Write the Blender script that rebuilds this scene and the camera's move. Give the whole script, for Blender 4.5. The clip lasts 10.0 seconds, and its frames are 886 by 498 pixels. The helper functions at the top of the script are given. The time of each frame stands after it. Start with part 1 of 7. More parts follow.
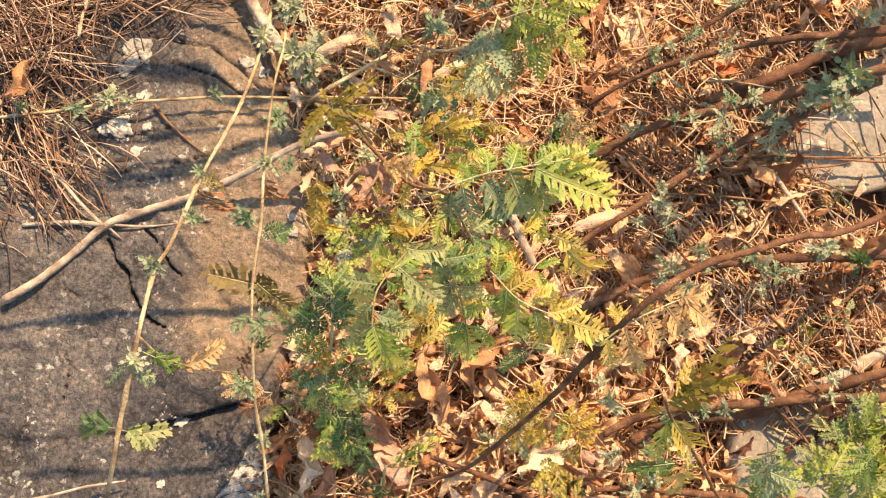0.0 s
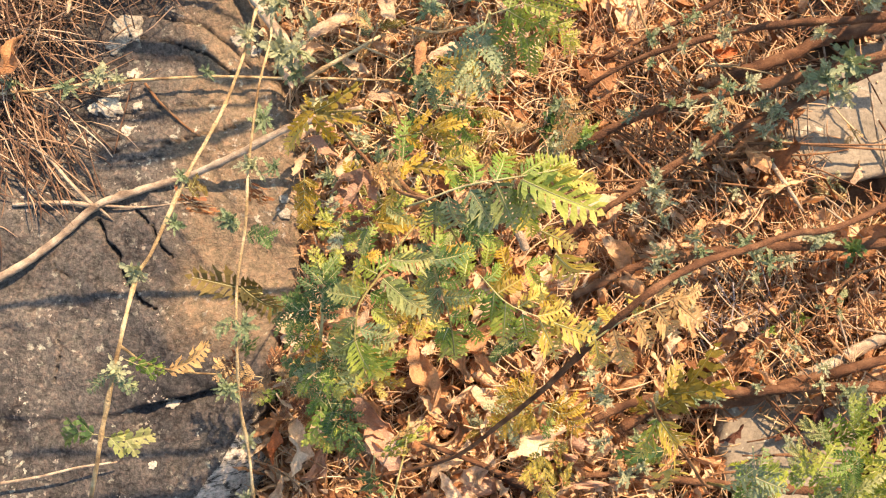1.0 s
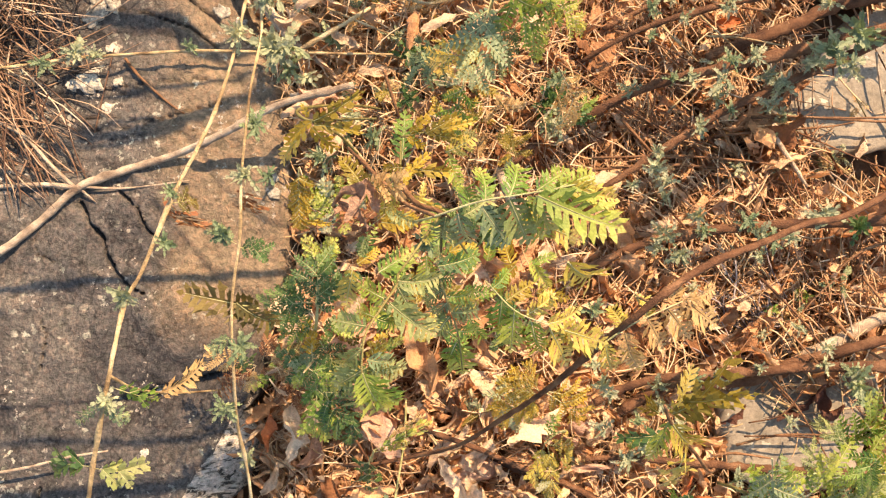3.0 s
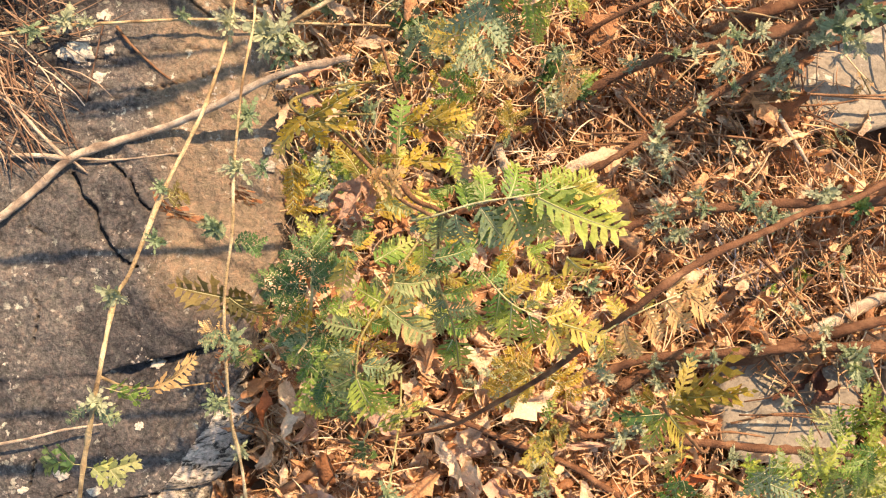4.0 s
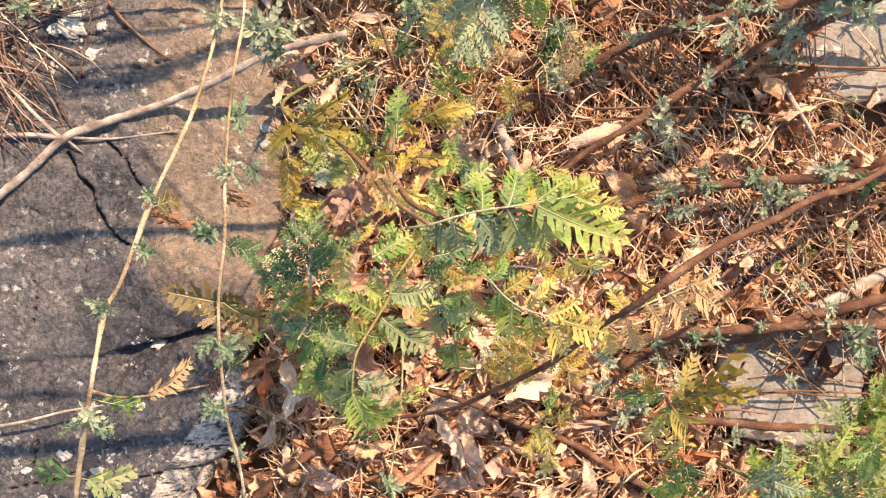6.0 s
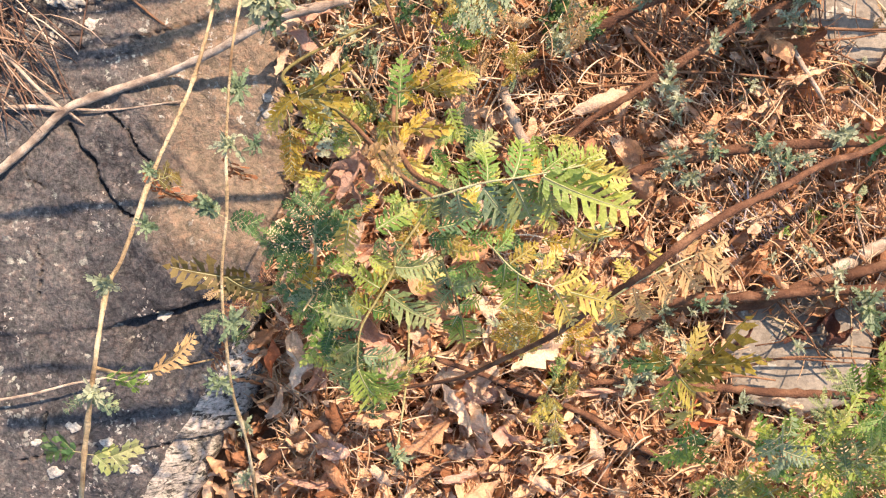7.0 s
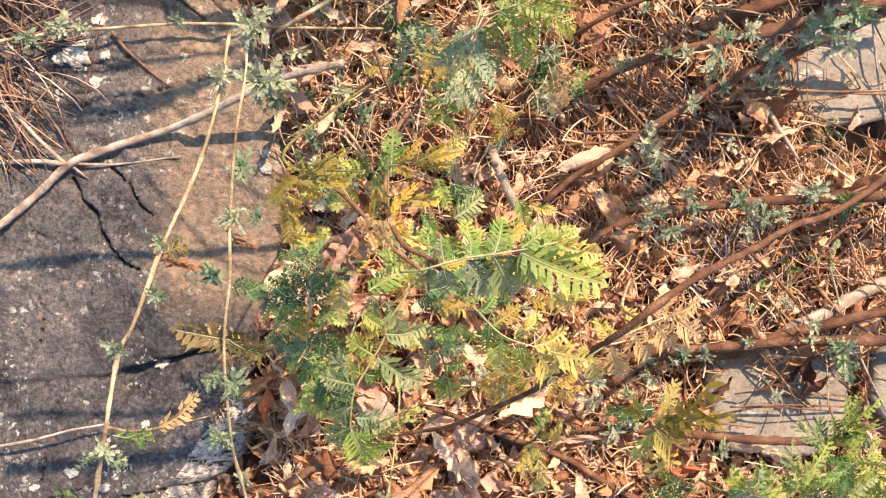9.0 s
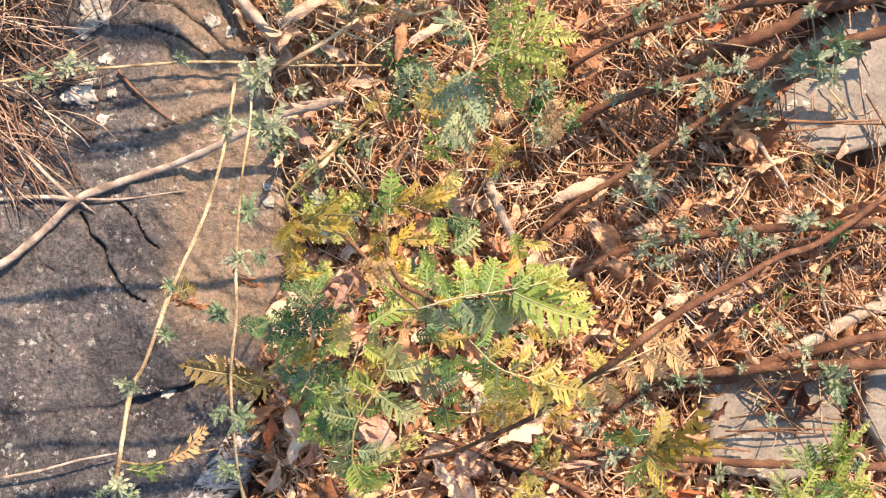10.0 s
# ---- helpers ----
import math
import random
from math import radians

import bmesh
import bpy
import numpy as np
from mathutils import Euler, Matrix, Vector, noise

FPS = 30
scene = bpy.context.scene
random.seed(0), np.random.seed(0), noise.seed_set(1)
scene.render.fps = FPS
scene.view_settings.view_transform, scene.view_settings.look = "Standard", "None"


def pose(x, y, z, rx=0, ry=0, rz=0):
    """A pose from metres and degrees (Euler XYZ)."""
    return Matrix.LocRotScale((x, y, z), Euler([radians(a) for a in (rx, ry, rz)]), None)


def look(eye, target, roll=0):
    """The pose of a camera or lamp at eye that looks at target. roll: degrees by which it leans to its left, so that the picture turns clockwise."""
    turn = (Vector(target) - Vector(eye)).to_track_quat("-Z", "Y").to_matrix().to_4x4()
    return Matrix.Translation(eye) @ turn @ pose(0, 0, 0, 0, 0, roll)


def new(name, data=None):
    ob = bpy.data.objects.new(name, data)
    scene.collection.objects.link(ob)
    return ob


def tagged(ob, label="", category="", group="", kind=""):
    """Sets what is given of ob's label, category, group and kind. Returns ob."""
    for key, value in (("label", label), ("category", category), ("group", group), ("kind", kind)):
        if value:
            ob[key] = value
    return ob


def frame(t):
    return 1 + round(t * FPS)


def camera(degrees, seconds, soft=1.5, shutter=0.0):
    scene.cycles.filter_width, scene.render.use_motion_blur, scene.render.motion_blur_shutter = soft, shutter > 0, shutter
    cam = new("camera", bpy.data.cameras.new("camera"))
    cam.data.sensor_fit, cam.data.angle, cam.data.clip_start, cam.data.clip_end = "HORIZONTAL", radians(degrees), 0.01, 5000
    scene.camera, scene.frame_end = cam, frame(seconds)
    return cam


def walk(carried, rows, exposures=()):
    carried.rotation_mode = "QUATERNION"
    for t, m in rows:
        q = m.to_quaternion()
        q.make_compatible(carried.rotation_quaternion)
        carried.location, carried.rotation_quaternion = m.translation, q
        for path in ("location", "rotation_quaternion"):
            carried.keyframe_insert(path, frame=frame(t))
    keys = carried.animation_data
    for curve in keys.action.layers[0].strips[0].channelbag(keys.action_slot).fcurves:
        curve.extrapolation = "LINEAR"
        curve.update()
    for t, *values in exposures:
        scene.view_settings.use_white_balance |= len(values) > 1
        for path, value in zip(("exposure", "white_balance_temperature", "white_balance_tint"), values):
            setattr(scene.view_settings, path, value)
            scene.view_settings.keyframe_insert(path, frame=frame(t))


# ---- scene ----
cam = camera(52.0, 10.0, soft=1.2)
walk(cam, [(t, pose(x, y, z, rx, ry, rz)) for t, x, y, z, rx, ry, rz in (
    (0.0, 0.0034, -0.0013, 0.6041, 0.51, 0.19, 0.46),
    (0.5, 0.0078, 0.0072, 0.6006, -0.88, 0.33, -0.09),
    (1.0, 0.0072, 0.012, 0.6009, -1.77, 0.12, 0.95),
    (1.5, 0.0036, 0.0254, 0.5984, -3.3, -0.2, 0.47),
    (2.0, 0.0015, 0.0236, 0.5913, -3.17, -0.26, 0.58),
    (2.5, 0.0008, 0.0273, 0.5865, -4.16, -0.82, 0.39),
    (2.7, 0.0002, 0.0276, 0.5851, -4.38, -0.79, 0.4),
    (3.8, 0.0013, 0.0398, 0.5793, -7.04, -1.16, 0.22),
    (4.0, 0.0002, 0.0406, 0.5768, -7.57, -1.03, 0.88),
    (4.5, -0.0026, 0.0422, 0.5693, -8.95, -0.83, 2.05),
    (5.0, 0.0023, 0.0494, 0.5699, -9.86, -0.92, 0.53),
    (5.5, 0.0015, 0.0524, 0.5697, -9.78, -1.0, 0.64),
    (7.0, 0.002, 0.0538, 0.5649, -12.4, -0.64, -0.18),
    (7.5, 0.001, 0.0564, 0.5683, -12.73, -0.71, 0.88),
    (8.0, 0.0009, 0.06, 0.5684, -12.42, -0.96, 1.0),
    (8.5, 0.0021, 0.0671, 0.574, -11.94, -1.08, 0.39),
    (9.0, 0.0033, 0.0666, 0.5827, -10.09, -1.08, 0.04),
    (9.5, 0.0048, 0.0699, 0.5862, -9.34, -1.22, -0.45),
    (10.0, 0.0048, 0.0738, 0.595, -8.69, -1.07, -0.54),
)], exposures=[(0.0, 1.12, 7550, 11), (2.5, 1.12, 7550, 11), (4.0, 1.12, 7500, 11), (4.5, 1.12, 7000, 11), (5.0, 1.12, 6400, 13), (7.0, 1.12, 6200, 13), (10.0, 1.12, 6150, 13)])

# ---- sky and sun ----
SUN_AZ, SUN_EL = radians(60), radians(40)          # azimuth from +x towards +y
world = bpy.data.worlds.new("world")
scene.world = world
world.use_nodes = True
sky = world.node_tree.nodes.new("ShaderNodeTexSky")
sky.sky_type, sky.sun_disc = 'NISHITA', False
sky.sun_elevation, sky.sun_rotation = SUN_EL, radians(90) - SUN_AZ
back = world.node_tree.nodes["Background"]
back.inputs[1].default_value = 0.14
world.node_tree.links.new(sky.outputs[0], back.inputs[0])
sun = new("sun", bpy.data.lights.new("sun", 'SUN'))
sun.data.energy, sun.data.angle, sun.data.color = 5.0, radians(0.5), (1.0, 0.71, 0.50)
sun.matrix_world = look((3 * math.cos(SUN_EL) * math.cos(SUN_AZ), 3 * math.cos(SUN_EL) * math.sin(SUN_AZ), 3 * math.sin(SUN_EL)), (0, 0, 0))

rnd = random.Random(7)
npr = np.random.RandomState(11)


# ---- small tools ----
def mesh_ob(name, verts, faces, mats, parent=None, label="", slots=None, smooth=True):
    me = bpy.data.meshes.new(name)
    me.from_pydata([tuple(v) for v in verts], [], [tuple(f) for f in faces])
    for m in mats if isinstance(mats, (list, tuple)) else [mats]:
        me.materials.append(m)
    if slots is not None:
        me.polygons.foreach_set("material_index", list(slots))
    if smooth:
        me.polygons.foreach_set("use_smooth", [True] * len(me.polygons))
    me.update()
    ob = new(name, me)
    ob.parent = parent
    if label:
        tagged(ob, label)
    return ob


def share(name, me, parent=None, m=None, label=""):
    ob = new(name, me)
    ob.parent = parent
    if m is not None:
        ob.matrix_basis = m
    if label:
        tagged(ob, label)
    return ob


def thing(name, label, category, group="", at=(0, 0, 0)):
    ob = new(name)
    ob.empty_display_size = 0.01
    ob.location = at
    return tagged(ob, label, category, group)


def spline(pts, n):
    """A smooth line through the points, n steps for each span."""
    p = [Vector(q) for q in pts]
    p = [p[0] * 2 - p[1]] + p + [p[-1] * 2 - p[-2]]
    out = []
    for i in range(1, len(p) - 2):
        a, b, c, d = p[i - 1:i + 3]
        for k in range(n):
            t = k / n
            out.append(0.5 * ((2 * b) + (c - a) * t + (2 * a - 5 * b + 4 * c - d) * t * t + (3 * b - a - 3 * c + d) * t ** 3))
    out.append(p[-2])
    return out


def tube(line, radius, sides=7, rough=0.0, seed=0):
    """Verts and faces of a closed tube along a line; radius(s) with s from 0 to 1."""
    verts, faces, n = [], [], len(line)
    r = random.Random(seed)
    side = Vector((0.3, 0.2, 1)).cross(line[1] - line[0])
    if side.length < 1e-6:
        side = Vector((1, 0, 0))
    for i, c in enumerate(line):
        d = (line[min(i + 1, n - 1)] - line[max(i - 1, 0)]).normalized()
        side = (side - d * side.dot(d)).normalized()
        up = d.cross(side)
        rad = radius(i / (n - 1))
        for k in range(sides):
            a = 2 * math.pi * k / sides
            q = rad * (1 + rough * (r.random() - 0.5) * 2)
            verts.append(c + (side * math.cos(a) + up * math.sin(a)) * q)
    for i in range(n - 1):
        for k in range(sides):
            a, b = i * sides + k, i * sides + (k + 1) % sides
            faces.append((a, b, b + sides, a + sides))
    faces.append(tuple(range(sides))[::-1])
    faces.append(tuple((n - 1) * sides + k for k in range(sides)))
    return verts, faces


def lie(x, y):
    """Height of the slope on which everything lies."""
    f = math.tanh(y / 0.9) * 0.9
    g = math.tanh(x / 0.9) * 0.9
    return -0.17 * f + 0.03 * g


def litter(x, y):
    """Height of the top of the litter."""
    n = noise.noise(Vector((x * 9, y * 9, 3.1))) * 0.010 + noise.noise(Vector((x * 31, y * 31, 1.7))) * 0.005
    hollow = min(1.0, max(0.0, (slab_edge(y) + 0.085 - x) / 0.04)) * min(1.0, max(0.0, (-0.095 - y) / 0.03)) if abs(x) < 0.5 and -0.8 < y < 0.8 else 0.0
    bank = min(1.0, max(0.0, (slab_edge(y) + 0.06 - x) / 0.045)) if abs(x) < 0.5 and -0.8 < y < 0.8 else 0.0
    return lie(x, y) - 0.006 + n - max(0.020 * hollow, 0.016 * bank)


# ---- materials ----
def nodes_of(name):
    m = bpy.data.materials.new(name)
    m.use_nodes = True
    return m, m.node_tree, m.node_tree.nodes["Principled BSDF"]


def add(nt, kind, **sets):
    n = nt.nodes.new(kind)
    for key, value in sets.items():
        n.inputs[key].default_value = value
    return n


def ramp(nt, fac, stops):
    n = nt.nodes.new("ShaderNodeValToRGB")
    while len(n.color_ramp.elements) < len(stops):
        n.color_ramp.elements.new(0.5)
    for e, (p, c) in zip(n.color_ramp.elements, stops):
        e.position = p
        e.color = (*c, 1) if len(c) == 3 else c
    nt.links.new(fac, n.inputs[0])
    return n.outputs[0]


def mixed(nt, fac, a, b, how='MIX'):
    n = nt.nodes.new("ShaderNodeMix")
    n.data_type, n.blend_type = 'RGBA', how
    for k, v in ((0, fac), (6, a), (7, b)):
        if isinstance(v, (int, float)):
            n.inputs[k].default_value = v
        elif isinstance(v, tuple):
            n.inputs[k].default_value = (*v, 1)
        else:
            nt.links.new(v, n.inputs[k])
    return n.outputs[2]


def noise_tex(nt, co, scale, detail=4.0, rough=0.55, dist=0.0):
    n = add(nt, "ShaderNodeTexNoise", Scale=scale, Detail=detail, Roughness=rough, Distortion=dist)
    nt.links.new(co, n.inputs["Vector"])
    return n.outputs[0]


def bumped(nt, bsdf, height, dist, strength=1.0):
    b = add(nt, "ShaderNodeBump", Strength=strength, Distance=dist)
    nt.links.new(height, b.inputs["Height"])
    nt.links.new(b.outputs[0], bsdf.inputs["Normal"])


def position(nt):
    return nt.nodes.new("ShaderNodeNewGeometry").outputs["Position"]


def leaf_mat(name, base, tip, edge, gloss=0.5, shine=0.35, scale=900, source="object"):
    """A thin leaf: colour runs from base to tip along the leaf, in patches, with light shining through."""
    m, nt, b = nodes_of(name)
    tc = nt.nodes.new("ShaderNodeTexCoord")
    geo = nt.nodes.new("ShaderNodeNewGeometry")
    sep = nt.nodes.new("ShaderNodeSeparateXYZ")
    nt.links.new(tc.outputs["Generated"], sep.inputs[0])
    patch = noise_tex(nt, geo.outputs["Position"], scale * 0.25, 3)
    fine = noise_tex(nt, geo.outputs["Position"], scale * 1.6, 4)
    rndm = nt.nodes.new("ShaderNodeObjectInfo").outputs["Random"] if source == "object" else geo.outputs["Random Per Island"]
    s = add(nt, "ShaderNodeMath"); s.operation = 'MULTIPLY_ADD'
    nt.links.new(patch, s.inputs[0]); s.inputs[1].default_value = 1.3
    if source == "object":
        nt.links.new(sep.outputs[0], s.inputs[2])
    else:
        nt.links.new(rndm, s.inputs[2])
    o = add(nt, "ShaderNodeMath"); o.operation = 'MULTIPLY_ADD'
    nt.links.new(rndm, o.inputs[0]); o.inputs[1].default_value = 0.5; nt.links.new(s.outputs[0], o.inputs[2])
    k = add(nt, "ShaderNodeMapRange"); k.inputs["From Min"].default_value = 0.0; k.inputs["From Max"].default_value = 2.4
    nt.links.new(o.outputs[0], k.inputs["Value"])
    col = ramp(nt, k.outputs[0], [(0.30, base), (0.60, edge), (0.92, tip)])
    col = mixed(nt, 0.55, col, ramp(nt, fine, [(0.25, (0.45, 0.45, 0.45)), (0.7, (1.25, 1.25, 1.2))]), 'MULTIPLY')
    col = mixed(nt, 0.6, col, ramp(nt, geo.outputs["Random Per Island"], [(0.0, (0.55, 0.58, 0.6)), (0.5, (1, 1, 1)), (1.0, (1.4, 1.32, 1.1))]), 'MULTIPLY')
    nt.links.new(col, b.inputs["Base Color"])
    b.inputs["Roughness"].default_value = gloss
    b.inputs["Specular IOR Level"].default_value = 0.5
    bumped(nt, b, fine, 0.0006, 0.6)
    t = nt.nodes.new("ShaderNodeBsdfTranslucent")
    nt.links.new(mixed(nt, 1.0, col, (1.21, 1.05, 0.6), 'MULTIPLY'), t.inputs[0])
    mx = nt.nodes.new("ShaderNodeMixShader")
    mx.inputs[0].default_value = shine
    nt.links.new(b.outputs[0], mx.inputs[1]); nt.links.new(t.outputs[0], mx.inputs[2])
    nt.links.new(mx.outputs[0], nt.nodes["Material Output"].inputs[0])
    return m


def bark_mat(name, dark, mid, pale, scale=350, gloss=0.75):
    m, nt, b = nodes_of(name)
    co = position(nt)
    big = noise_tex(nt, co, scale * 0.2, 3)
    fine = noise_tex(nt, co, scale * 2.2, 5, 0.65)
    col = ramp(nt, big, [(0.3, dark), (0.5, mid), (0.72, pale)])
    col = mixed(nt, 0.6, col, ramp(nt, fine, [(0.25, (0.5, 0.48, 0.46)), (0.7, (1.25, 1.22, 1.2))]), 'MULTIPLY')
    nt.links.new(col, b.inputs["Base Color"])
    b.inputs["Roughness"].default_value = gloss
    b.inputs["Specular IOR Level"].default_value = 0.3
    bumped(nt, b, fine, 0.0016, 0.9)
    return m


def stuff_mat(name, stops, gloss=0.6, shine=0.0):
    """For many small pieces in one mesh: each island takes its own colour."""
    m, nt, b = nodes_of(name)
    geo = nt.nodes.new("ShaderNodeNewGeometry")
    col = ramp(nt, geo.outputs["Random Per Island"], stops)
    fine = noise_tex(nt, geo.outputs["Position"], 700, 4)
    col = mixed(nt, 0.5, col, ramp(nt, fine, [(0.3, (0.5, 0.5, 0.5)), (0.7, (1.2, 1.12, 1.2))]), 'MULTIPLY')
    nt.links.new(col, b.inputs["Base Color"])
    b.inputs["Roughness"].default_value = gloss
    b.inputs["Specular IOR Level"].default_value = 0.4
    bumped(nt, b, fine, 0.0006, 0.6)
    if shine:
        t = nt.nodes.new("ShaderNodeBsdfTranslucent")
        nt.links.new(col, t.inputs[0])
        mx = nt.nodes.new("ShaderNodeMixShader")
        mx.inputs[0].default_value = shine
        nt.links.new(b.outputs[0], mx.inputs[1]); nt.links.new(t.outputs[0], mx.inputs[2])
        nt.links.new(mx.outputs[0], nt.nodes["Material Output"].inputs[0])
    return m


def dry_mat(name, stops, source):
    """Dead broad leaves: tan to russet, mottled, with darker blotches."""
    m, nt, b = nodes_of(name)
    geo = nt.nodes.new("ShaderNodeNewGeometry")
    rndm = nt.nodes.new("ShaderNodeObjectInfo").outputs["Random"] if source == "object" else geo.outputs["Random Per Island"]
    col = ramp(nt, rndm, stops)
    blot = noise_tex(nt, geo.outputs["Position"], 120, 4, 0.6)
    fine = noise_tex(nt, geo.outputs["Position"], 900, 4, 0.6)
    col = mixed(nt, 0.75, col, ramp(nt, blot, [(0.3, (0.46, 0.40, 0.36)), (0.45, (0.97, 0.95, 0.93)), (0.75, (1.25, 1.22, 1.15))]), 'MULTIPLY')
    col = mixed(nt, 0.5, col, ramp(nt, fine, [(0.3, (0.6, 0.58, 0.55)), (0.7, (1.21, 1.12, 1.15))]), 'MULTIPLY')
    nt.links.new(col, b.inputs["Base Color"])
    b.inputs["Roughness"].default_value = 0.62
    b.inputs["Specular IOR Level"].default_value = 0.3
    wrinkle = add(nt, "ShaderNodeMath"); wrinkle.operation = 'MULTIPLY_ADD'
    nt.links.new(noise_tex(nt, geo.outputs["Position"], 260, 3, 0.6, 1.2), wrinkle.inputs[0]); wrinkle.inputs[1].default_value = 2.0
    nt.links.new(fine, wrinkle.inputs[2])
    bumped(nt, b, wrinkle.outputs[0], 0.0011, 0.8)
    t = nt.nodes.new("ShaderNodeBsdfTranslucent")
    nt.links.new(mixed(nt, 1.0, col, (1.2, 0.85, 0.5), 'MULTIPLY'), t.inputs[0])
    mx = nt.nodes.new("ShaderNodeMixShader")
    mx.inputs[0].default_value = 0.22
    nt.links.new(b.outputs[0], mx.inputs[1]); nt.links.new(t.outputs[0], mx.inputs[2])
    nt.links.new(mx.outputs[0], nt.nodes["Material Output"].inputs[0])
    return m


def rock_mat(name, dark, mid, pale, lichen=0.5, seedx=0.0, split=False, specks=False, relief=0.7, strata=False):
    m, nt, b = nodes_of(name)
    geo = nt.nodes.new("ShaderNodeNewGeometry")
    off = add(nt, "ShaderNodeVectorMath"); off.operation = 'ADD'
    nt.links.new(geo.outputs["Position"], off.inputs[0]); off.inputs[1].default_value = (seedx, seedx * 2, 0)
    co = off.outputs[0]
    big = noise_tex(nt, co, 9, 5, 0.6, 0.4)
    midn = noise_tex(nt, co, 45, 5, 0.65)
    fine = noise_tex(nt, co, 420, 4, 0.7)
    grit = noise_tex(nt, co, 1500, 2, 0.6)
    col = ramp(nt, big, [(0.32, dark), (0.48, mid), (0.68, pale)])
    col = mixed(nt, 0.6 if relief else 0.5, col, ramp(nt, midn, [(0.3, (0.5, 0.48, 0.46)), (0.5, (1, 0.98, 0.95)), (0.72, (1.35, 1.25, 1.12))]), 'MULTIPLY')
    col = mixed(nt, 0.9 if relief else 0.5, col, ramp(nt, fine, [(0.32, (0.45, 0.43, 0.42)), (0.5, (1, 1, 1)), (0.7, (1.5, 1.45, 1.38))]), 'MULTIPLY')
    vein = nt.nodes.new("ShaderNodeTexVoronoi")
    vein.feature = 'DISTANCE_TO_EDGE'
    vein.inputs["Scale"].default_value = 38
    wob = add(nt, "ShaderNodeVectorMath"); wob.operation = 'MULTIPLY_ADD'
    wt = add(nt, "ShaderNodeTexNoise", Scale=60.0, Detail=4.0)
    nt.links.new(co, wt.inputs["Vector"])
    nt.links.new(wt.outputs[1], wob.inputs[0]); wob.inputs[1].default_value = (0.035,) * 3
    nt.links.new(co, wob.inputs[2]); nt.links.new(wob.outputs[0], vein.inputs["Vector"])
    hair = mixed(nt, ramp(nt, big, [(0.42, (1, 1, 1)), (0.56, (0, 0, 0))]), (1, 1, 1), ramp(nt, vein.outputs["Distance"], [(0.0, (0.25, 0.24, 0.24)), (0.05, (1, 1, 1))]))
    col = mixed(nt, 0.75 if relief else 0.3, col, hair, 'MULTIPLY')
    squig = noise_tex(nt, co, 120, 5, 0.7, 0.9)
    col = mixed(nt, 0.4 if relief else 0.15, col, ramp(nt, squig, [(0.37, (0.28, 0.27, 0.28)), (0.46, (1, 1, 1))]), 'MULTIPLY')
    if split:
        # paler tan layer laid bare where the top sheet has split away at the rim
        spot = nt.nodes.new("ShaderNodeSeparateXYZ")
        nt.links.new(geo.outputs["Position"], spot.inputs[0])
        jag = add(nt, "ShaderNodeMath"); jag.operation = 'MULTIPLY_ADD'
        nt.links.new(noise_tex(nt, co, 30, 4, 0.6), jag.inputs[0]); jag.inputs[1].default_value = 0.07
        nt.links.new(spot.outputs[0], jag.inputs[2])
        bare = add(nt, "ShaderNodeMapRange")
        nt.links.new(jag.outputs[0], bare.inputs["Value"])
        bare.inputs["From Min"].default_value, bare.inputs["From Max"].default_value = -0.150, -0.115
        rng = add(nt, "ShaderNodeMapRange")
        nt.links.new(spot.outputs[1], rng.inputs["Value"])
        rng.inputs["From Min"].default_value, rng.inputs["From Max"].default_value = -0.085, -0.06
        both = add(nt, "ShaderNodeMath"); both.operation = 'MULTIPLY'
        nt.links.new(bare.outputs[0], both.inputs[0]); nt.links.new(rng.outputs[0], both.inputs[1])
        tan = mixed(nt, 0.6, (0.255, 0.20, 0.135), ramp(nt, midn, [(0.3, (0.7, 0.68, 0.65)), (0.7, (1.2, 1.18, 1.1))]), 'MULTIPLY')
        soft_in = add(nt, "ShaderNodeMath"); soft_in.operation = 'MULTIPLY'
        nt.links.new(both.outputs[0], soft_in.inputs[0]); soft_in.inputs[1].default_value = 0.75
        col = mixed(nt, soft_in.outputs[0], col, tan)
    # crusty lichen spots in two sizes
    last = col
    for scale, cut, tone, seed in ((120, 0.27, (0.46, 0.47, 0.38), 5.0), (175, 0.28, (0.42, 0.43, 0.36), 0.0), (290, 0.26, (0.44, 0.42, 0.36), 9.0)):
        v = nt.nodes.new("ShaderNodeTexVoronoi"); v.inputs["Scale"].default_value = scale; v.inputs["Randomness"].default_value = 1.0
        warp = add(nt, "ShaderNodeVectorMath"); warp.operation = 'MULTIPLY_ADD'
        wn = add(nt, "ShaderNodeTexNoise", Scale=scale * 2.0, Detail=3.0)
        nt.links.new(co, wn.inputs["Vector"])
        nt.links.new(wn.outputs[1], warp.inputs[0]); warp.inputs[1].default_value = (1.7 / scale,) * 3
        nt.links.new(co, warp.inputs[2])
        nt.links.new(warp.outputs[0], v.inputs["Vector"])
        gate = noise_tex(nt, co, 14 + seed, 3, 0.6)
        sepc = nt.nodes.new("ShaderNodeSeparateColor")
        nt.links.new(v.outputs["Color"], sepc.inputs[0])
        pick = ramp(nt, sepc.outputs[0], [(0.62 - 0.25 * lichen, (0, 0, 0)), (0.66 - 0.25 * lichen, (1, 1, 1))])
        disc = ramp(nt, v.outputs["Distance"], [(cut, (1, 1, 1)), (cut + 0.08, (0, 0, 0))])
        where = nt.nodes.new("ShaderNodeSeparateXYZ")
        nt.links.new(geo.outputs["Position"], where.inputs[0])
        low = add(nt, "ShaderNodeMapRange")
        nt.links.new(where.outputs[1], low.inputs["Value"])
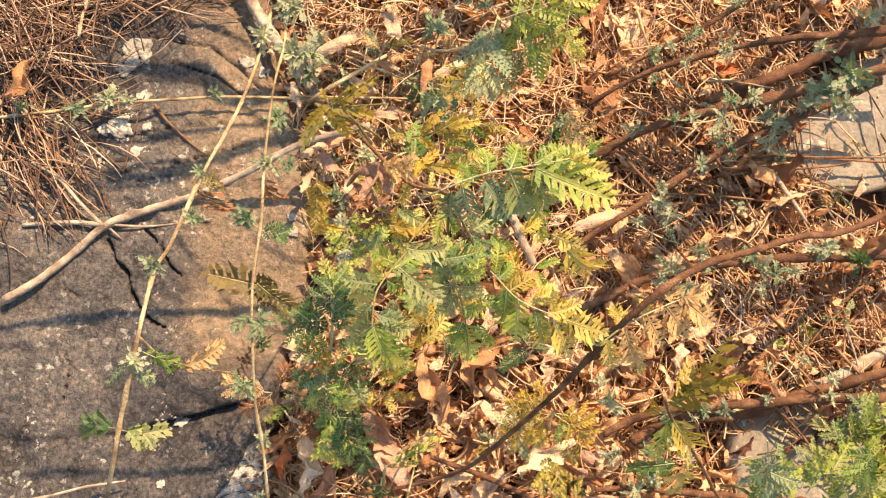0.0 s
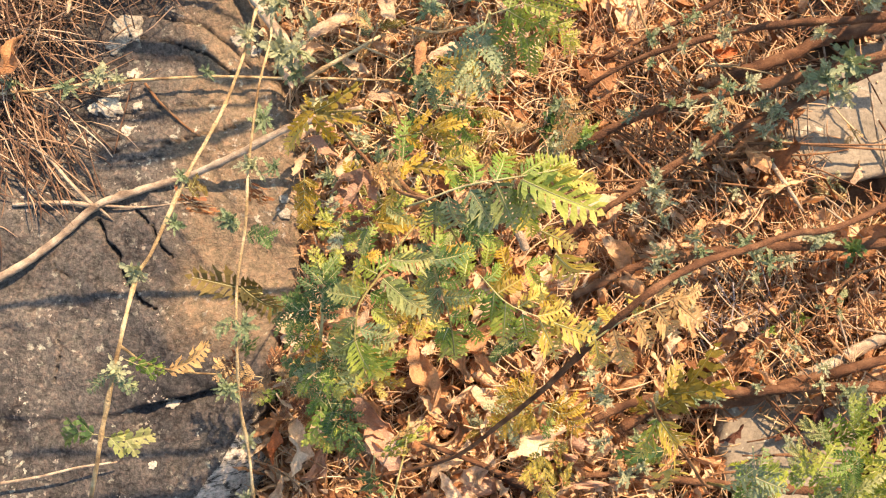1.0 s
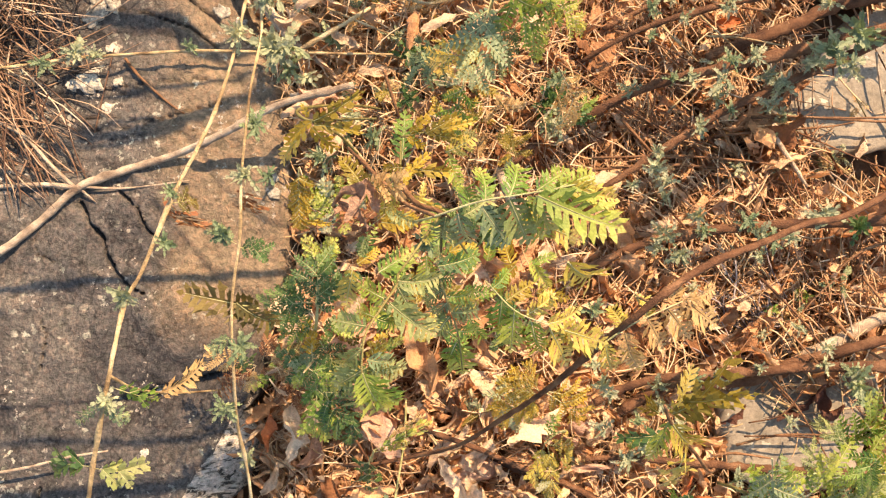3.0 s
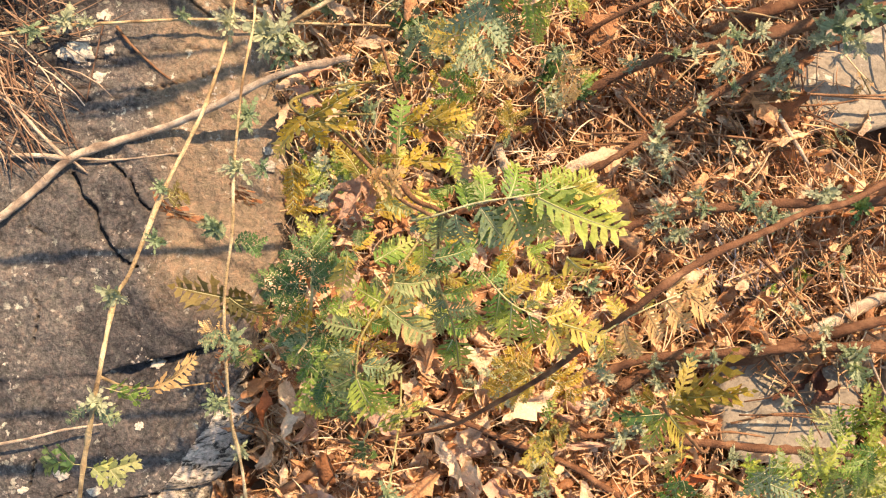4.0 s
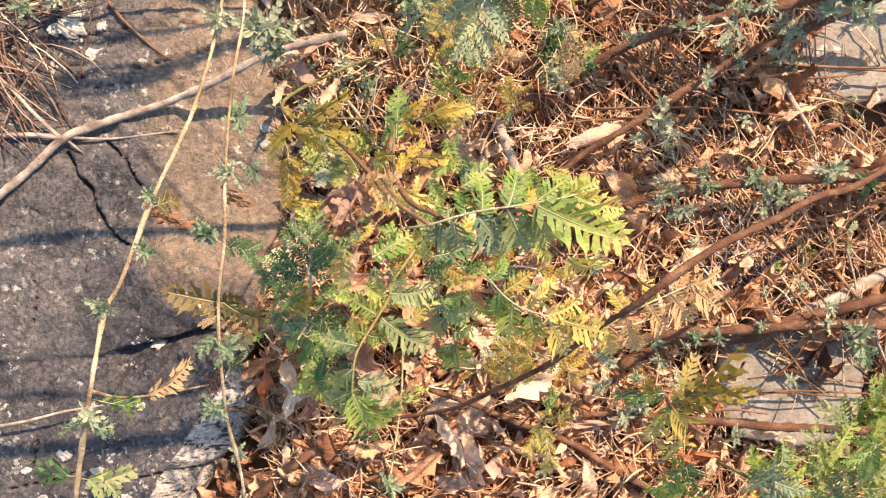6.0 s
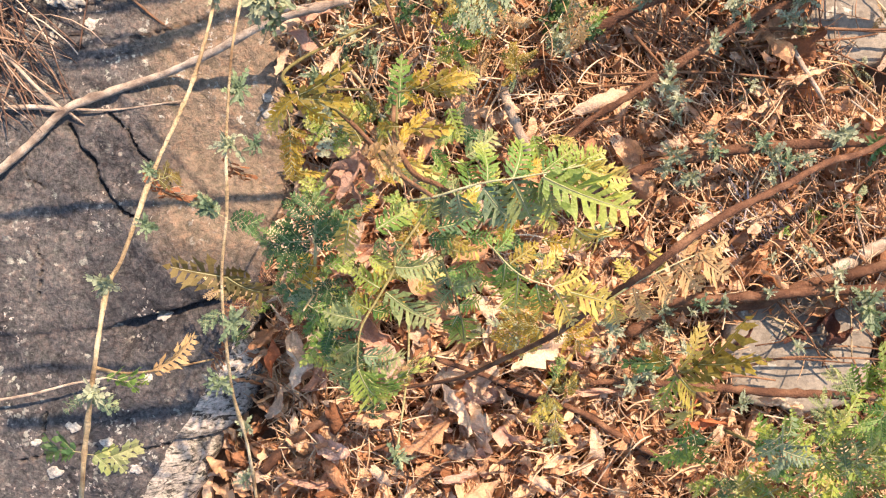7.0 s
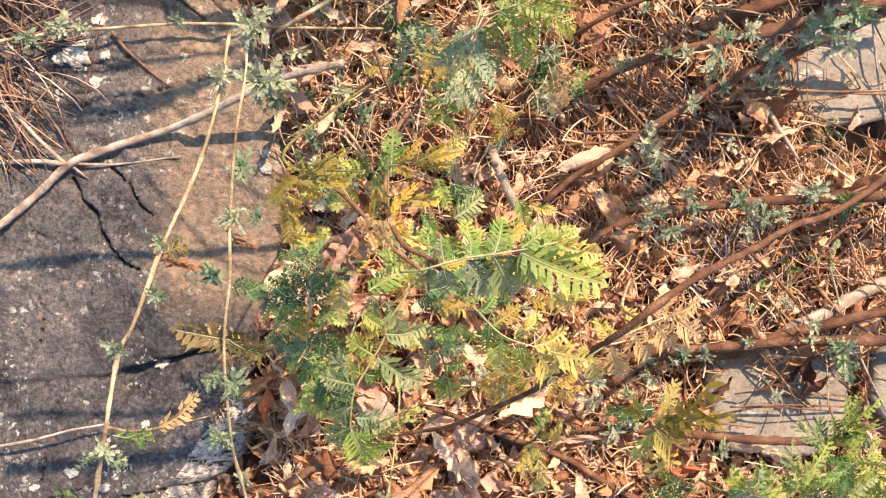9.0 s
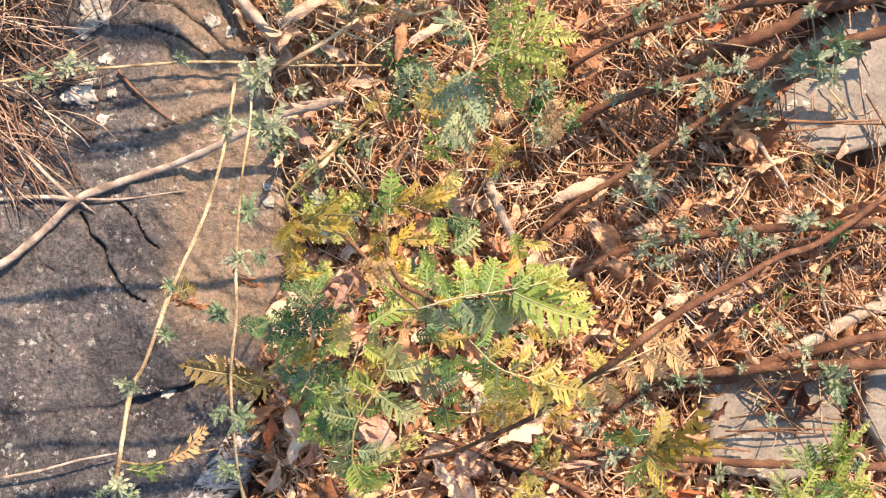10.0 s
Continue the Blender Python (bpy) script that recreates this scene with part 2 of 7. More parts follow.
        low.inputs["From Min"].default_value, low.inputs["From Max"].default_value = -0.10, -0.17
        low.inputs["To Min"].default_value, low.inputs["To Max"].default_value = -0.05, 0.04
        gsum = add(nt, "ShaderNodeMath")
        nt.links.new(gate, gsum.inputs[0]); nt.links.new(low.outputs[0], gsum.inputs[1])
        zone = ramp(nt, gsum.outputs[0], [(0.50 - 0.12 * lichen, (0, 0, 0)), (0.62 - 0.12 * lichen, (1, 1, 1))])
        f = mixed(nt, 1.0, mixed(nt, 1.0, disc, pick, 'MULTIPLY'), zone, 'MULTIPLY')
        last = mixed(nt, f, last, tone)
    if specks:
        pit = noise_tex(nt, co, 260, 3, 0.7, 1.0)
        last = mixed(nt, 0.9, last, ramp(nt, pit, [(0.42, (0.06, 0.06, 0.055)), (0.50, (1, 1, 1))]), 'MULTIPLY')
    if relief > 1:
        # coarse mineral grain
        pepper = noise_tex(nt, co, 300, 5, 0.75, 0.6)
        tint = noise_tex(nt, co, 210, 5, 0.75, 0.8)
        last = mixed(nt, 0.8, last, ramp(nt, tint, [(0.38, (0.60, 0.64, 0.60)), (0.5, (1.0, 1.0, 1.0)), (0.62, (1.38, 1.18, 1.08))]), 'MULTIPLY')
        last = mixed(nt, 0.75, last, ramp(nt, pepper, [(0.36, (0.55, 0.52, 0.51)), (0.5, (1, 1, 1)), (0.66, (1.38, 1.34, 1.26))]), 'MULTIPLY')
    if strata:
        # thin broken layers that run along the rim
        turn = nt.nodes.new("ShaderNodeMapping")
        turn.inputs["Rotation"].default_value = (0, 0, radians(-58))
        turn.inputs["Scale"].default_value = (38, 330, 330)
        nt.links.new(co, turn.inputs["Vector"])
        leaf_edge = noise_tex(nt, turn.outputs[0], 1.0, 4, 0.65, 0.8)
        last = mixed(nt, 0.95, last, ramp(nt, leaf_edge, [(0.40, (0.07, 0.07, 0.07)), (0.47, (0.85, 0.85, 0.83)), (0.6, (1.35, 1.28, 1.28))]), 'MULTIPLY')
    nt.links.new(last, b.inputs["Base Color"])
    b.inputs["Roughness"].default_value = 0.85
    b.inputs["Specular IOR Level"].default_value = 0.25
    h = add(nt, "ShaderNodeMath"); h.operation = 'MULTIPLY_ADD'
    nt.links.new(grit, h.inputs[0]); h.inputs[1].default_value = 0.35; nt.links.new(fine, h.inputs[2])
    h2 = add(nt, "ShaderNodeMath"); h2.operation = 'MULTIPLY_ADD'
    nt.links.new(squig, h2.inputs[0]); h2.inputs[1].default_value = relief; nt.links.new(h.outputs[0], h2.inputs[2])
    if relief > 1:
        h3 = add(nt, "ShaderNodeMath"); h3.operation = 'MULTIPLY_ADD'
        nt.links.new(tint, h3.inputs[0]); h3.inputs[1].default_value = 1.6; nt.links.new(h2.outputs[0], h3.inputs[2])
        h2 = h3
    bumped(nt, b, h2.outputs[0], 0.0016, 0.85 if relief else 0.35)
    return m


M_ROCK = rock_mat("weathered_slate", (0.054, 0.055, 0.058), (0.097, 0.096, 0.093), (0.150, 0.144, 0.131), 0.16, 0.0, True, False, 1.1)
M_PALE_ROCK = rock_mat("pale_slate", (0.178, 0.163, 0.130), (0.235, 0.216, 0.172), (0.285, 0.262, 0.208), 0.0, 3.0, False, False, 0.0)
M_CRUST = rock_mat("lichened_edge", (0.22, 0.212, 0.17), (0.40, 0.385, 0.32), (0.54, 0.52, 0.45), 0.5, 5.0, False, False, 0.7, True)
M_SPOT = rock_mat("lichen_spot", (0.30, 0.29, 0.24), (0.42, 0.41, 0.34), (0.52, 0.50, 0.43), 0.6, 7.0)
M_SOIL = bark_mat("litter_soil", (0.05, 0.03, 0.018), (0.13, 0.08, 0.045), (0.25, 0.16, 0.09), 260, 0.9)
M_NEEDLE = stuff_mat("dead_pine_needles", [(0.0, (0.20, 0.09, 0.045)), (0.25, (0.40, 0.215, 0.105)), (0.5, (0.56, 0.35, 0.185)), (0.78, (0.68, 0.48, 0.28)), (1.0, (0.76, 0.60, 0.39))], 0.5)
M_OLD_NEEDLE = stuff_mat("old_pine_needles", [(0.0, (0.06, 0.035, 0.022)), (0.4, (0.17, 0.10, 0.06)), (0.72, (0.38, 0.26, 0.16)), (1.0, (0.62, 0.50, 0.35))], 0.5)
M_ASHEN = stuff_mat("weathered_stalks", [(0.0, (0.07, 0.06, 0.058)), (0.5, (0.24, 0.21, 0.20)), (1.0, (0.52, 0.47, 0.43))], 0.6)
M_STRAW = stuff_mat("dead_straw", [(0.0, (0.34, 0.20, 0.085)), (0.45, (0.56, 0.38, 0.20)), (1.0, (0.76, 0.61, 0.39))], 0.5)
DRY = [(0.0, (0.22, 0.10, 0.045)), (0.13, (0.40, 0.21, 0.10)), (0.30, (0.56, 0.335, 0.175)), (0.5, (0.68, 0.45, 0.25)), (0.74, (0.76, 0.56, 0.345)), (1.0, (0.81, 0.67, 0.47))]
M_DRY = dry_mat("dead_leaf", DRY, "object")
M_DRY_MANY = dry_mat("dead_leaf_crumbs", DRY, "island")
M_RED = dry_mat("red_dead_leaf", [(0.0, (0.46, 0.14, 0.05)), (1.0, (0.50, 0.18, 0.07))], "object")
M_CURLED = dry_mat("shrivelled_leaf", [(0.0, (0.36, 0.23, 0.15)), (1.0, (0.50, 0.34, 0.24))], "object")
M_RUST_DRY = dry_mat("dark_dead_leaf", [(0.0, (0.10, 0.045, 0.03)), (1.0, (0.17, 0.08, 0.05))], "object")
M_PINK = dry_mat("pinkish_dead_leaf", [(0.0, (0.52, 0.33, 0.22)), (1.0, (0.64, 0.45, 0.33))], "object")
M_CREAM = dry_mat("bleached_leaf", [(0.0, (0.56, 0.43, 0.28)), (1.0, (0.67, 0.54, 0.38))], "object")
M_GREEN = leaf_mat("green_leaf", (0.075, 0.175, 0.04), (0.48, 0.50, 0.14), (0.19, 0.32, 0.06), 0.42, 0.38)
M_DARK = leaf_mat("dark_green_leaf", (0.04, 0.095, 0.035), (0.17, 0.26, 0.08), (0.07, 0.155, 0.045), 0.42, 0.32)
M_LIME = leaf_mat("lime_leaf", (0.15, 0.25, 0.045), (0.62, 0.58, 0.20), (0.33, 0.41, 0.075), 0.42, 0.38)
M_YELLOW = leaf_mat("yellowing_leaf", (0.32, 0.29, 0.055), (0.70, 0.57, 0.24), (0.52, 0.44, 0.105), 0.5, 0.34)
M_GOLD = leaf_mat("golden_leaf", (0.30, 0.225, 0.03), (0.64, 0.48, 0.11), (0.46, 0.345, 0.045), 0.5, 0.45)
M_OLIVE = leaf_mat("olive_leaf", (0.14, 0.125, 0.022), (0.42, 0.33, 0.055), (0.28, 0.225, 0.035), 0.5, 0.4)
M_DULL = leaf_mat("dull_olive_leaf", (0.085, 0.08, 0.025), (0.22, 0.17, 0.05), (0.15, 0.12, 0.035), 0.55, 0.3)
M_SAGE = leaf_mat("sage_leaf", (0.115, 0.185, 0.065), (0.50, 0.50, 0.24), (0.26, 0.32, 0.125), 0.42, 0.34)
M_GREY = leaf_mat("silver_green_leaf", (0.19, 0.245, 0.15), (0.54, 0.55, 0.38), (0.34, 0.39, 0.25), 0.55, 0.28)
M_BLUE = leaf_mat("blue_green_leaf", (0.10, 0.17, 0.09), (0.36, 0.42, 0.24), (0.20, 0.28, 0.155), 0.5, 0.28)
M_BEIGE = leaf_mat("withered_leaf", (0.38, 0.25, 0.12), (0.62, 0.46, 0.25), (0.5, 0.36, 0.17), 0.6, 0.35)
M_RUST = leaf_mat("rusty_leaf", (0.16, 0.055, 0.025), (0.40, 0.2, 0.09), (0.26, 0.11, 0.05), 0.6, 0.3)
M_BROWN = bark_mat("red_brown_stem", (0.07, 0.032, 0.017), (0.15, 0.072, 0.036), (0.27, 0.15, 0.08), 420)
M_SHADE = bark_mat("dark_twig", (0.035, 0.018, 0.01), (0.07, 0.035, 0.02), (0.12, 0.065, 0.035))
M_TAN = bark_mat("tan_stem", (0.20, 0.13, 0.065), (0.47, 0.36, 0.19), (0.80, 0.69, 0.43), 420)
M_STICK = bark_mat("bleached_stick", (0.19, 0.14, 0.10), (0.44, 0.355, 0.255), (0.70, 0.61, 0.46), 520)
M_TWIG = bark_mat("thin_twig", (0.12, 0.058, 0.028), (0.225, 0.122, 0.062), (0.36, 0.22, 0.12))
M_RIB = bark_mat("leaf_rib", (0.30, 0.31, 0.13), (0.42, 0.42, 0.20), (0.56, 0.53, 0.30), 200, 0.5)
M_OLIVE_STEM = bark_mat("olive_stem", (0.12, 0.10, 0.035), (0.22, 0.20, 0.07), (0.34, 0.30, 0.12), 250, 0.6)

# ---- ground ----
def ground():
    """One sheet: fine under the camera, wider cells outward to the horizon."""
    def axis():
        inner = [i * 0.012 for i in range(-50, 51)]
        outer, d, x = [], 0.02, 0.6
        while x < 60:
            d *= 1.25
            x += d
            outer.append(x)
        return [-v for v in outer[::-1]] + inner + outer
    xs, ys = axis(), axis()
    def floor(x, y):
        under = min(1.0, max(0.0, (slab_edge(y) + 0.012 - x) / 0.02)) * min(1.0, max(0.0, 0.5 - max(-0.42 - x, abs(y) - 0.38, 0) / 0.12)) if x > -1.0 and abs(y) < 0.8 else 0.0
        return litter(x, y) - 0.012 - 0.06 * under
    verts = [(x, y, floor(x, y)) for y in ys for x in xs]
    n = len(xs)
    faces = [(j * n + i, j * n + i + 1, (j + 1) * n + i + 1, (j + 1) * n + i) for j in range(len(ys) - 1) for i in range(n - 1)]
    tagged(mesh_ob("ground", verts, faces, M_SOIL), "dark brown soil under dead leaves and needles", "ground", kind="structure")


# ---- rock slab ----
EDGE_Y = [-0.80, -0.30, -0.215, -0.185, -0.160, -0.135, -0.105, -0.075, -0.04, 0.02, 0.04, 0.09, 0.113, 0.14, 0.175, 0.8]
EDGE_X = [-0.32, -0.224, -0.180, -0.161, -0.143, -0.127, -0.114, -0.104, -0.092, -0.089, -0.091, -0.101, -0.117, -0.121, -0.13, -0.16]


def slab_edge(y):
    return float(np.interp(y, EDGE_Y, EDGE_X)) + 0.004 * noise.noise(Vector((0, y * 40, 8))) + 0.002 * noise.noise(Vector((0, y * 140, 2)))


ground()


def to_line(x, y, line):
    best = 9.0
    for (ax, ay), (bx, by) in zip(line, line[1:]):
        dx, dy = bx - ax, by - ay
        t = min(1, max(0, ((x - ax) * dx + (y - ay) * dy) / (dx * dx + dy * dy)))
        best = min(best, math.hypot(x - ax - t * dx, y - ay - t * dy))
    return best


# cracks in the rock, and lines of cast shadow cut in as shallow grooves
CRACKS_AND_SHADE = [
    ([(-0.225, 0.009), (-0.217, -0.006), (-0.209, -0.015), (-0.207, -0.024), (-0.201, -0.034), (-0.191, -0.045), (-0.181, -0.049)], 0.0022, 0.010),
    ([(-0.199, 0.015), (-0.189, 0.006), (-0.182, -0.008), (-0.174, -0.015)], 0.0016, 0.008),
    ([(-0.254, -0.009), (-0.252, -0.024), (-0.240, -0.030)], 0.0010, 0.004),
    ([(-0.245, -0.170), (-0.247, -0.186)], 0.0014, 0.006),
    ([(-0.229, 0.080), (-0.184, 0.086), (-0.131, 0.090)], 0.0012, 0.003),
    ([(-0.225, 0.063), (-0.180, 0.062), (-0.135, 0.073)], 0.0014, 0.004),
    ([(-0.196, -0.198), (-0.179, -0.195), (-0.158, -0.190), (-0.133, -0.187)], 0.0014, 0.007),
    ([(-0.264, -0.203), (-0.242, -0.198), (-0.221, -0.192)], 0.0012, 0.006),
    ([(-0.247, -0.097), (-0.243, -0.075), (-0.249, -0.065)], 0.0009, 0.004),
    # bent shadow band of a stem, cut in as a wide groove
    ([(-0.210, 0.153), (-0.191, 0.150), (-0.162, 0.144), (-0.142, 0.129), (-0.127, 0.114)], 0.0030, 0.004),
    ([(-0.150, 0.178), (-0.135, 0.153), (-0.125, 0.133), (-0.120, 0.113)], 0.0016, 0.003),
    ([(-0.213, 0.135), (-0.189, 0.134), (-0.157, 0.123), (-0.139, 0.109)], 0.0016, 0.005),
    # thin lines, part crack and part stem shadow, both cut as grooves
    ([(-0.210, 0.048), (-0.189, 0.052), (-0.164, 0.053), (-0.128, 0.060)], 0.0010, 0.0025),
    ([(-0.221, 0.055), (-0.185, 0.058), (-0.157, 0.067)], 0.0010, 0.003),
]
# narrow groove added along the ledge to make the dark shade line under it
LEDGE_SHADE_GROOVE = [(-0.187, -0.112), (-0.161, -0.106), (-0.145, -0.102), (-0.126, -0.096)]
LEDGE = [(-0.246, -0.120), (-0.237, -0.118), (-0.203, -0.115), (-0.185, -0.110), (-0.161, -0.104), (-0.127, -0.095)]


CRACKS_AND_SHADE.append((LEDGE_SHADE_GROOVE, 0.0015, 0.007))


def slab_top(x, y):
    z = lie(x, y) - 0.002
    n1 = noise.noise(Vector((x * 6, y * 14, 0.3)))
    z += 0.010 * n1
    # thin layers that break off in steps
    s = (y * 16 + x * 3 + 1.5 * noise.noise(Vector((x * 7, y * 7, 5))))
    f = s - math.floor(s)
    z += 0.0035 * (min(1, f / 0.12) - f)
    z += 0.0030 * noise.noise(Vector((x * 45, y * 45, 2))) + 0.0011 * noise.noise(Vector((x * 120, y * 120, 4))) + 0.0006 * noise.noise(Vector((x * 300, y * 300, 9)))
    ly = float(np.interp(x, [p[0] for p in LEDGE], [p[1] for p in LEDGE]))
    d = ly - y + 0.002 * noise.noise(Vector((x * 80, 3, 1)))
    if LEDGE[0][0] - 0.05 < x < LEDGE[-1][0] + 0.03 and d > 0:
        z -= float(np.interp(x, [-0.215, -0.185, -0.135], [0.0035, 0.012, 0.010])) * min(1, d / 0.003) * max(0.0, 1 - d / 0.055) * (0.75 + 0.7 * noise.noise(Vector((x * 30, 5, 2))))
    for line, wide, deep in CRACKS_AND_SHADE:
        if not (min(p[0] for p in line) - 0.01 < x < max(p[0] for p in line) + 0.01 and min(p[1] for p in line) - 0.01 < y < max(p[1] for p in line) + 0.01):
            continue
        c = to_line(x, y, line)
        w = wide * 0.36 * (0.7 + 0.6 * noise.noise(Vector((x * 120, y * 120, 7))))
        if c < w * 2:
            z -= deep * max(0.0, 1 - (c / (w * 2 + 1e-6)) ** 2)
    # the far rims sink unevenly under the litter
    out = max(-0.50 - x, abs(y) - 0.46) + 0.06 * noise.noise(Vector((x * 5, y * 5, 9)))
    if out > 0:
        z -= 1.1 * out * out + 0.25 * out
    e = slab_edge(y) - x
    if e < 0.006:
        z -= (0.006 - e) ** 2 * 60
    return z


def rock_slab():
    cell = 0.0016
    top = thing("rock_slab", "weathered brown slate slab with pale lichen spots beside the litter", "rock")
    ys = np.concatenate([np.arange(-0.80, -0.26, 0.012), np.arange(-0.26, 0.26, cell), np.arange(0.26, 0.80, 0.012)])
    us = np.concatenate([np.arange(-0.75, -0.24, 0.012), np.arange(-0.24, 0.0, cell), [0.0]])
    verts, faces, n = [], [], len(us)
    for y in ys:
        e = slab_edge(float(y))
        for u in us:
            x = e + float(u)
            verts.append((x, float(y), slab_top(x, float(y))))
    m = len(ys)
    for j in range(m - 1):
        for i in range(n - 1):
            a = j * n + i
            faces.append((a, a + 1, a + 1 + n, a + n))
    mesh_ob("top_face", verts, faces, M_ROCK, top)
    # broken side towards the litter: sloping, layered, crusted with lichen low down
    sv, sf, k = [], [], 13
    fine = np.arange(-0.80, 0.80, 0.004)
    for y in fine:
        y = float(y)
        e = slab_edge(y)
        z0 = slab_top(e, y)
        slope = 0.008 + 0.025 * min(1.0, max(0.0, (-0.125 - y) / 0.03))
        for i in range(k):
            t = i / (k - 1)
            step = 0.25 * math.sin(t * 19 + 2 * noise.noise(Vector((y * 25, 0, 3)))) / 9
            fall = 0.013 * t / 0.6 if t < 0.6 else 0.013 + 0.03 * (t - 0.6) / 0.4
            rough = 0.004 * noise.noise(Vector((y * 60, t * 3, 6))) * min(1, t * 4)
            sv.append((e - 0.0005 + slope * (min(t / 0.6, 1) + step) + 0.004 * max(0, t - 0.6) + rough, y, z0 + 0.0002 - fall + rough * 0.6))
    for j in range(len(fine) - 1):
        for i in range(k - 1):
            a = j * k + i
            sf.append((a, a + k, a + k + 1, a + 1))
    slots = [1 if fine[j] < -0.12 else 0 for j in range(len(fine) - 1) for i in range(k - 1)]
    mesh_ob("broken_side", sv, sf, [M_ROCK, M_CRUST], top, "whitish lichen crust on the broken side", slots)


rock_slab()


def lichen(x, y, r, seed):
    """A thin crust of pale lichen on the slab."""
    verts, faces, n = [], [], 20
    rings = (0.0, 0.4, 0.75, 0.95, 1.0)
    for s in rings:
        for k in range(n):
            a = 2 * math.pi * k / n
            q = r * s * (0.75 + 0.5 * noise.noise(Vector((math.cos(a) * 1.8 + seed, math.sin(a) * 1.8, seed))) + 0.3 * noise.noise(Vector((math.cos(a) * 5, math.sin(a) * 5, seed))))
            px, py = x + q * math.cos(a), y + q * math.sin(a) * 0.8
            lift = 0.0012 + 0.0005 * noise.noise(Vector((px * 500, py * 500, 1))) if s < 1 else -0.0006
            verts.append((px, py, slab_top(px, py) + lift))
    for i in range(len(rings) - 1):
        for k in range(n):
            c, d = i * n + k, i * n + (k + 1) % n
            faces.append((c, c + n, d + n, d))
    return tagged(mesh_ob("lichen", verts, faces, M_SPOT), "crusty whitish lichen patch growing on the slab", "lichen", "lichen patches")


for lx, ly, lr, ls in ((*(-0.223, 0.087), 0.012, 1), (*(-0.233, 0.085), 0.007, 2), (*(-0.210, 0.070), 0.006, 3), (*(-0.214, 0.141), 0.017, 4), (*(-0.222, 0.129), 0.010, 5), (*(-0.099, 0.015), 0.006, 6), (*(-0.100, 0.025), 0.005, 7), (*(-0.169, -0.110), 0.006, 8), (*(-0.227, -0.180), 0.006, 9),
                       (*(-0.242, -0.211), 0.007, 10), (*(-0.179, -0.149), 0.004, 11), (*(-0.148, -0.175), 0.005, 12), (*(-0.124, 0.126), 0.006, 13), (*(-0.137, 0.134), 0.008, 14), (*(-0.203, 0.087), 0.005, 15), (*(-0.208, 0.110), 0.006, 16), (*(-0.252, -0.190), 0.004, 17), (*(-0.209, -0.192), 0.005, 18), (*(-0.189, -0.208), 0.005, 19), (*(-0.162, -0.198), 0.005, 20)):
    lichen(lx, ly, lr, ls)


def stone(outline, top, thick, mat, label, seed, tilt=(0, 0)):
    """A flat broken stone: an uneven top, split sides and rounded rims."""
    r = random.Random(seed)
    cx = sum(p[0] for p in outline) / len(outline)
    cy = sum(p[1] for p in outline) / len(outline)
    rim = []
    m = len(outline)
    for i in range(m):
        a, b = outline[i], outline[(i + 1) % m]
        for k in range(6):
            t = k / 6
            j = 0.0018 * (r.random() - 0.5) * 2
            rim.append((a[0] + (b[0] - a[0]) * t + j, a[1] + (b[1] - a[1]) * t + j))
    n = len(rim)
    verts, faces = [], []
    rings = [(0.0, 0.0), (0.25, 0.0), (0.5, 0.0), (0.75, 0.0), (0.9, -0.0004), (0.97, -0.0014), (1.0, -0.004), (1.01, -thick * 0.5), (0.97, -thick)]
    for s, dz in rings:
        for x, y in rim:
            px, py = cx + (x - cx) * s, cy + (y - cy) * s
            bump = 0.0022 * noise.noise(Vector((px * 30 + seed, py * 30, 1))) + 0.0012 * noise.noise(Vector((px * 110 + seed, py * 110, 1)))
            side = 0.002 * noise.noise(Vector((px * 90, py * 90, dz * 400))) if dz < -0.003 else 0
            verts.append((px + side, py + side, top + dz + bump + tilt[0] * (px - cx) + tilt[1] * (py - cy)))
    for q in range(len(rings) - 1):
        for i in range(n):
            a, b = q * n + i, q * n + (i + 1) % n
            faces.append((a, a + n, b + n, b))
    ob = mesh_ob("stone", verts, faces, mat)
    return tagged(ob, label, "stone", "broken stones")


stone([(0.180, -0.131), (0.185, -0.098), (0.232, -0.092), (0.267, -0.090), (0.273, -0.124), (0.266, -0.160), (0.238, -0.166), (0.200, -0.162), (0.184, -0.148)], lie(0.22, -0.12) + 0.012, 0.03, M_PALE_ROCK, "flat pale grey slate in the litter", 3, (0.02, -0.14))
stone([(0.279, -0.124), (0.283, -0.095), (0.316, -0.081), (0.359, -0.087), (0.358, -0.152), (0.300, -0.158)], lie(0.30, -0.12) + 0.018, 0.04, M_PALE_ROCK, "grey slate with a dark cleft in the litter", 5, (0.0, -0.12))
stone([(0.215, 0.051), (0.223, 0.079), (0.250, 0.108), (0.280, 0.134), (0.334, 0.135), (0.339, 0.062), (0.294, 0.045), (0.248, 0.040)], lie(0.29, 0.08) + 0.008, 0.04, M_PALE_ROCK, "large pale slate half buried in needles", 8, (0.0, -0.12))
stone([(0.196, -0.107), (0.199, -0.067), (0.230, -0.054), (0.241, -0.071), (0.227, -0.085)], lie(0.2, -0.07) + 0.004, 0.03, M_ROCK, "small dark stone among dry twigs", 11, (0.0, -0.12))
stone([(0.237, 0.146), (0.255, 0.187), (0.356, 0.206), (0.358, 0.154), (0.297, 0.140)], lie(0.3, 0.18) + 0.004, 0.03, M_PALE_ROCK, "pale slate under crossing stems", 14, (0.0, -0.12))


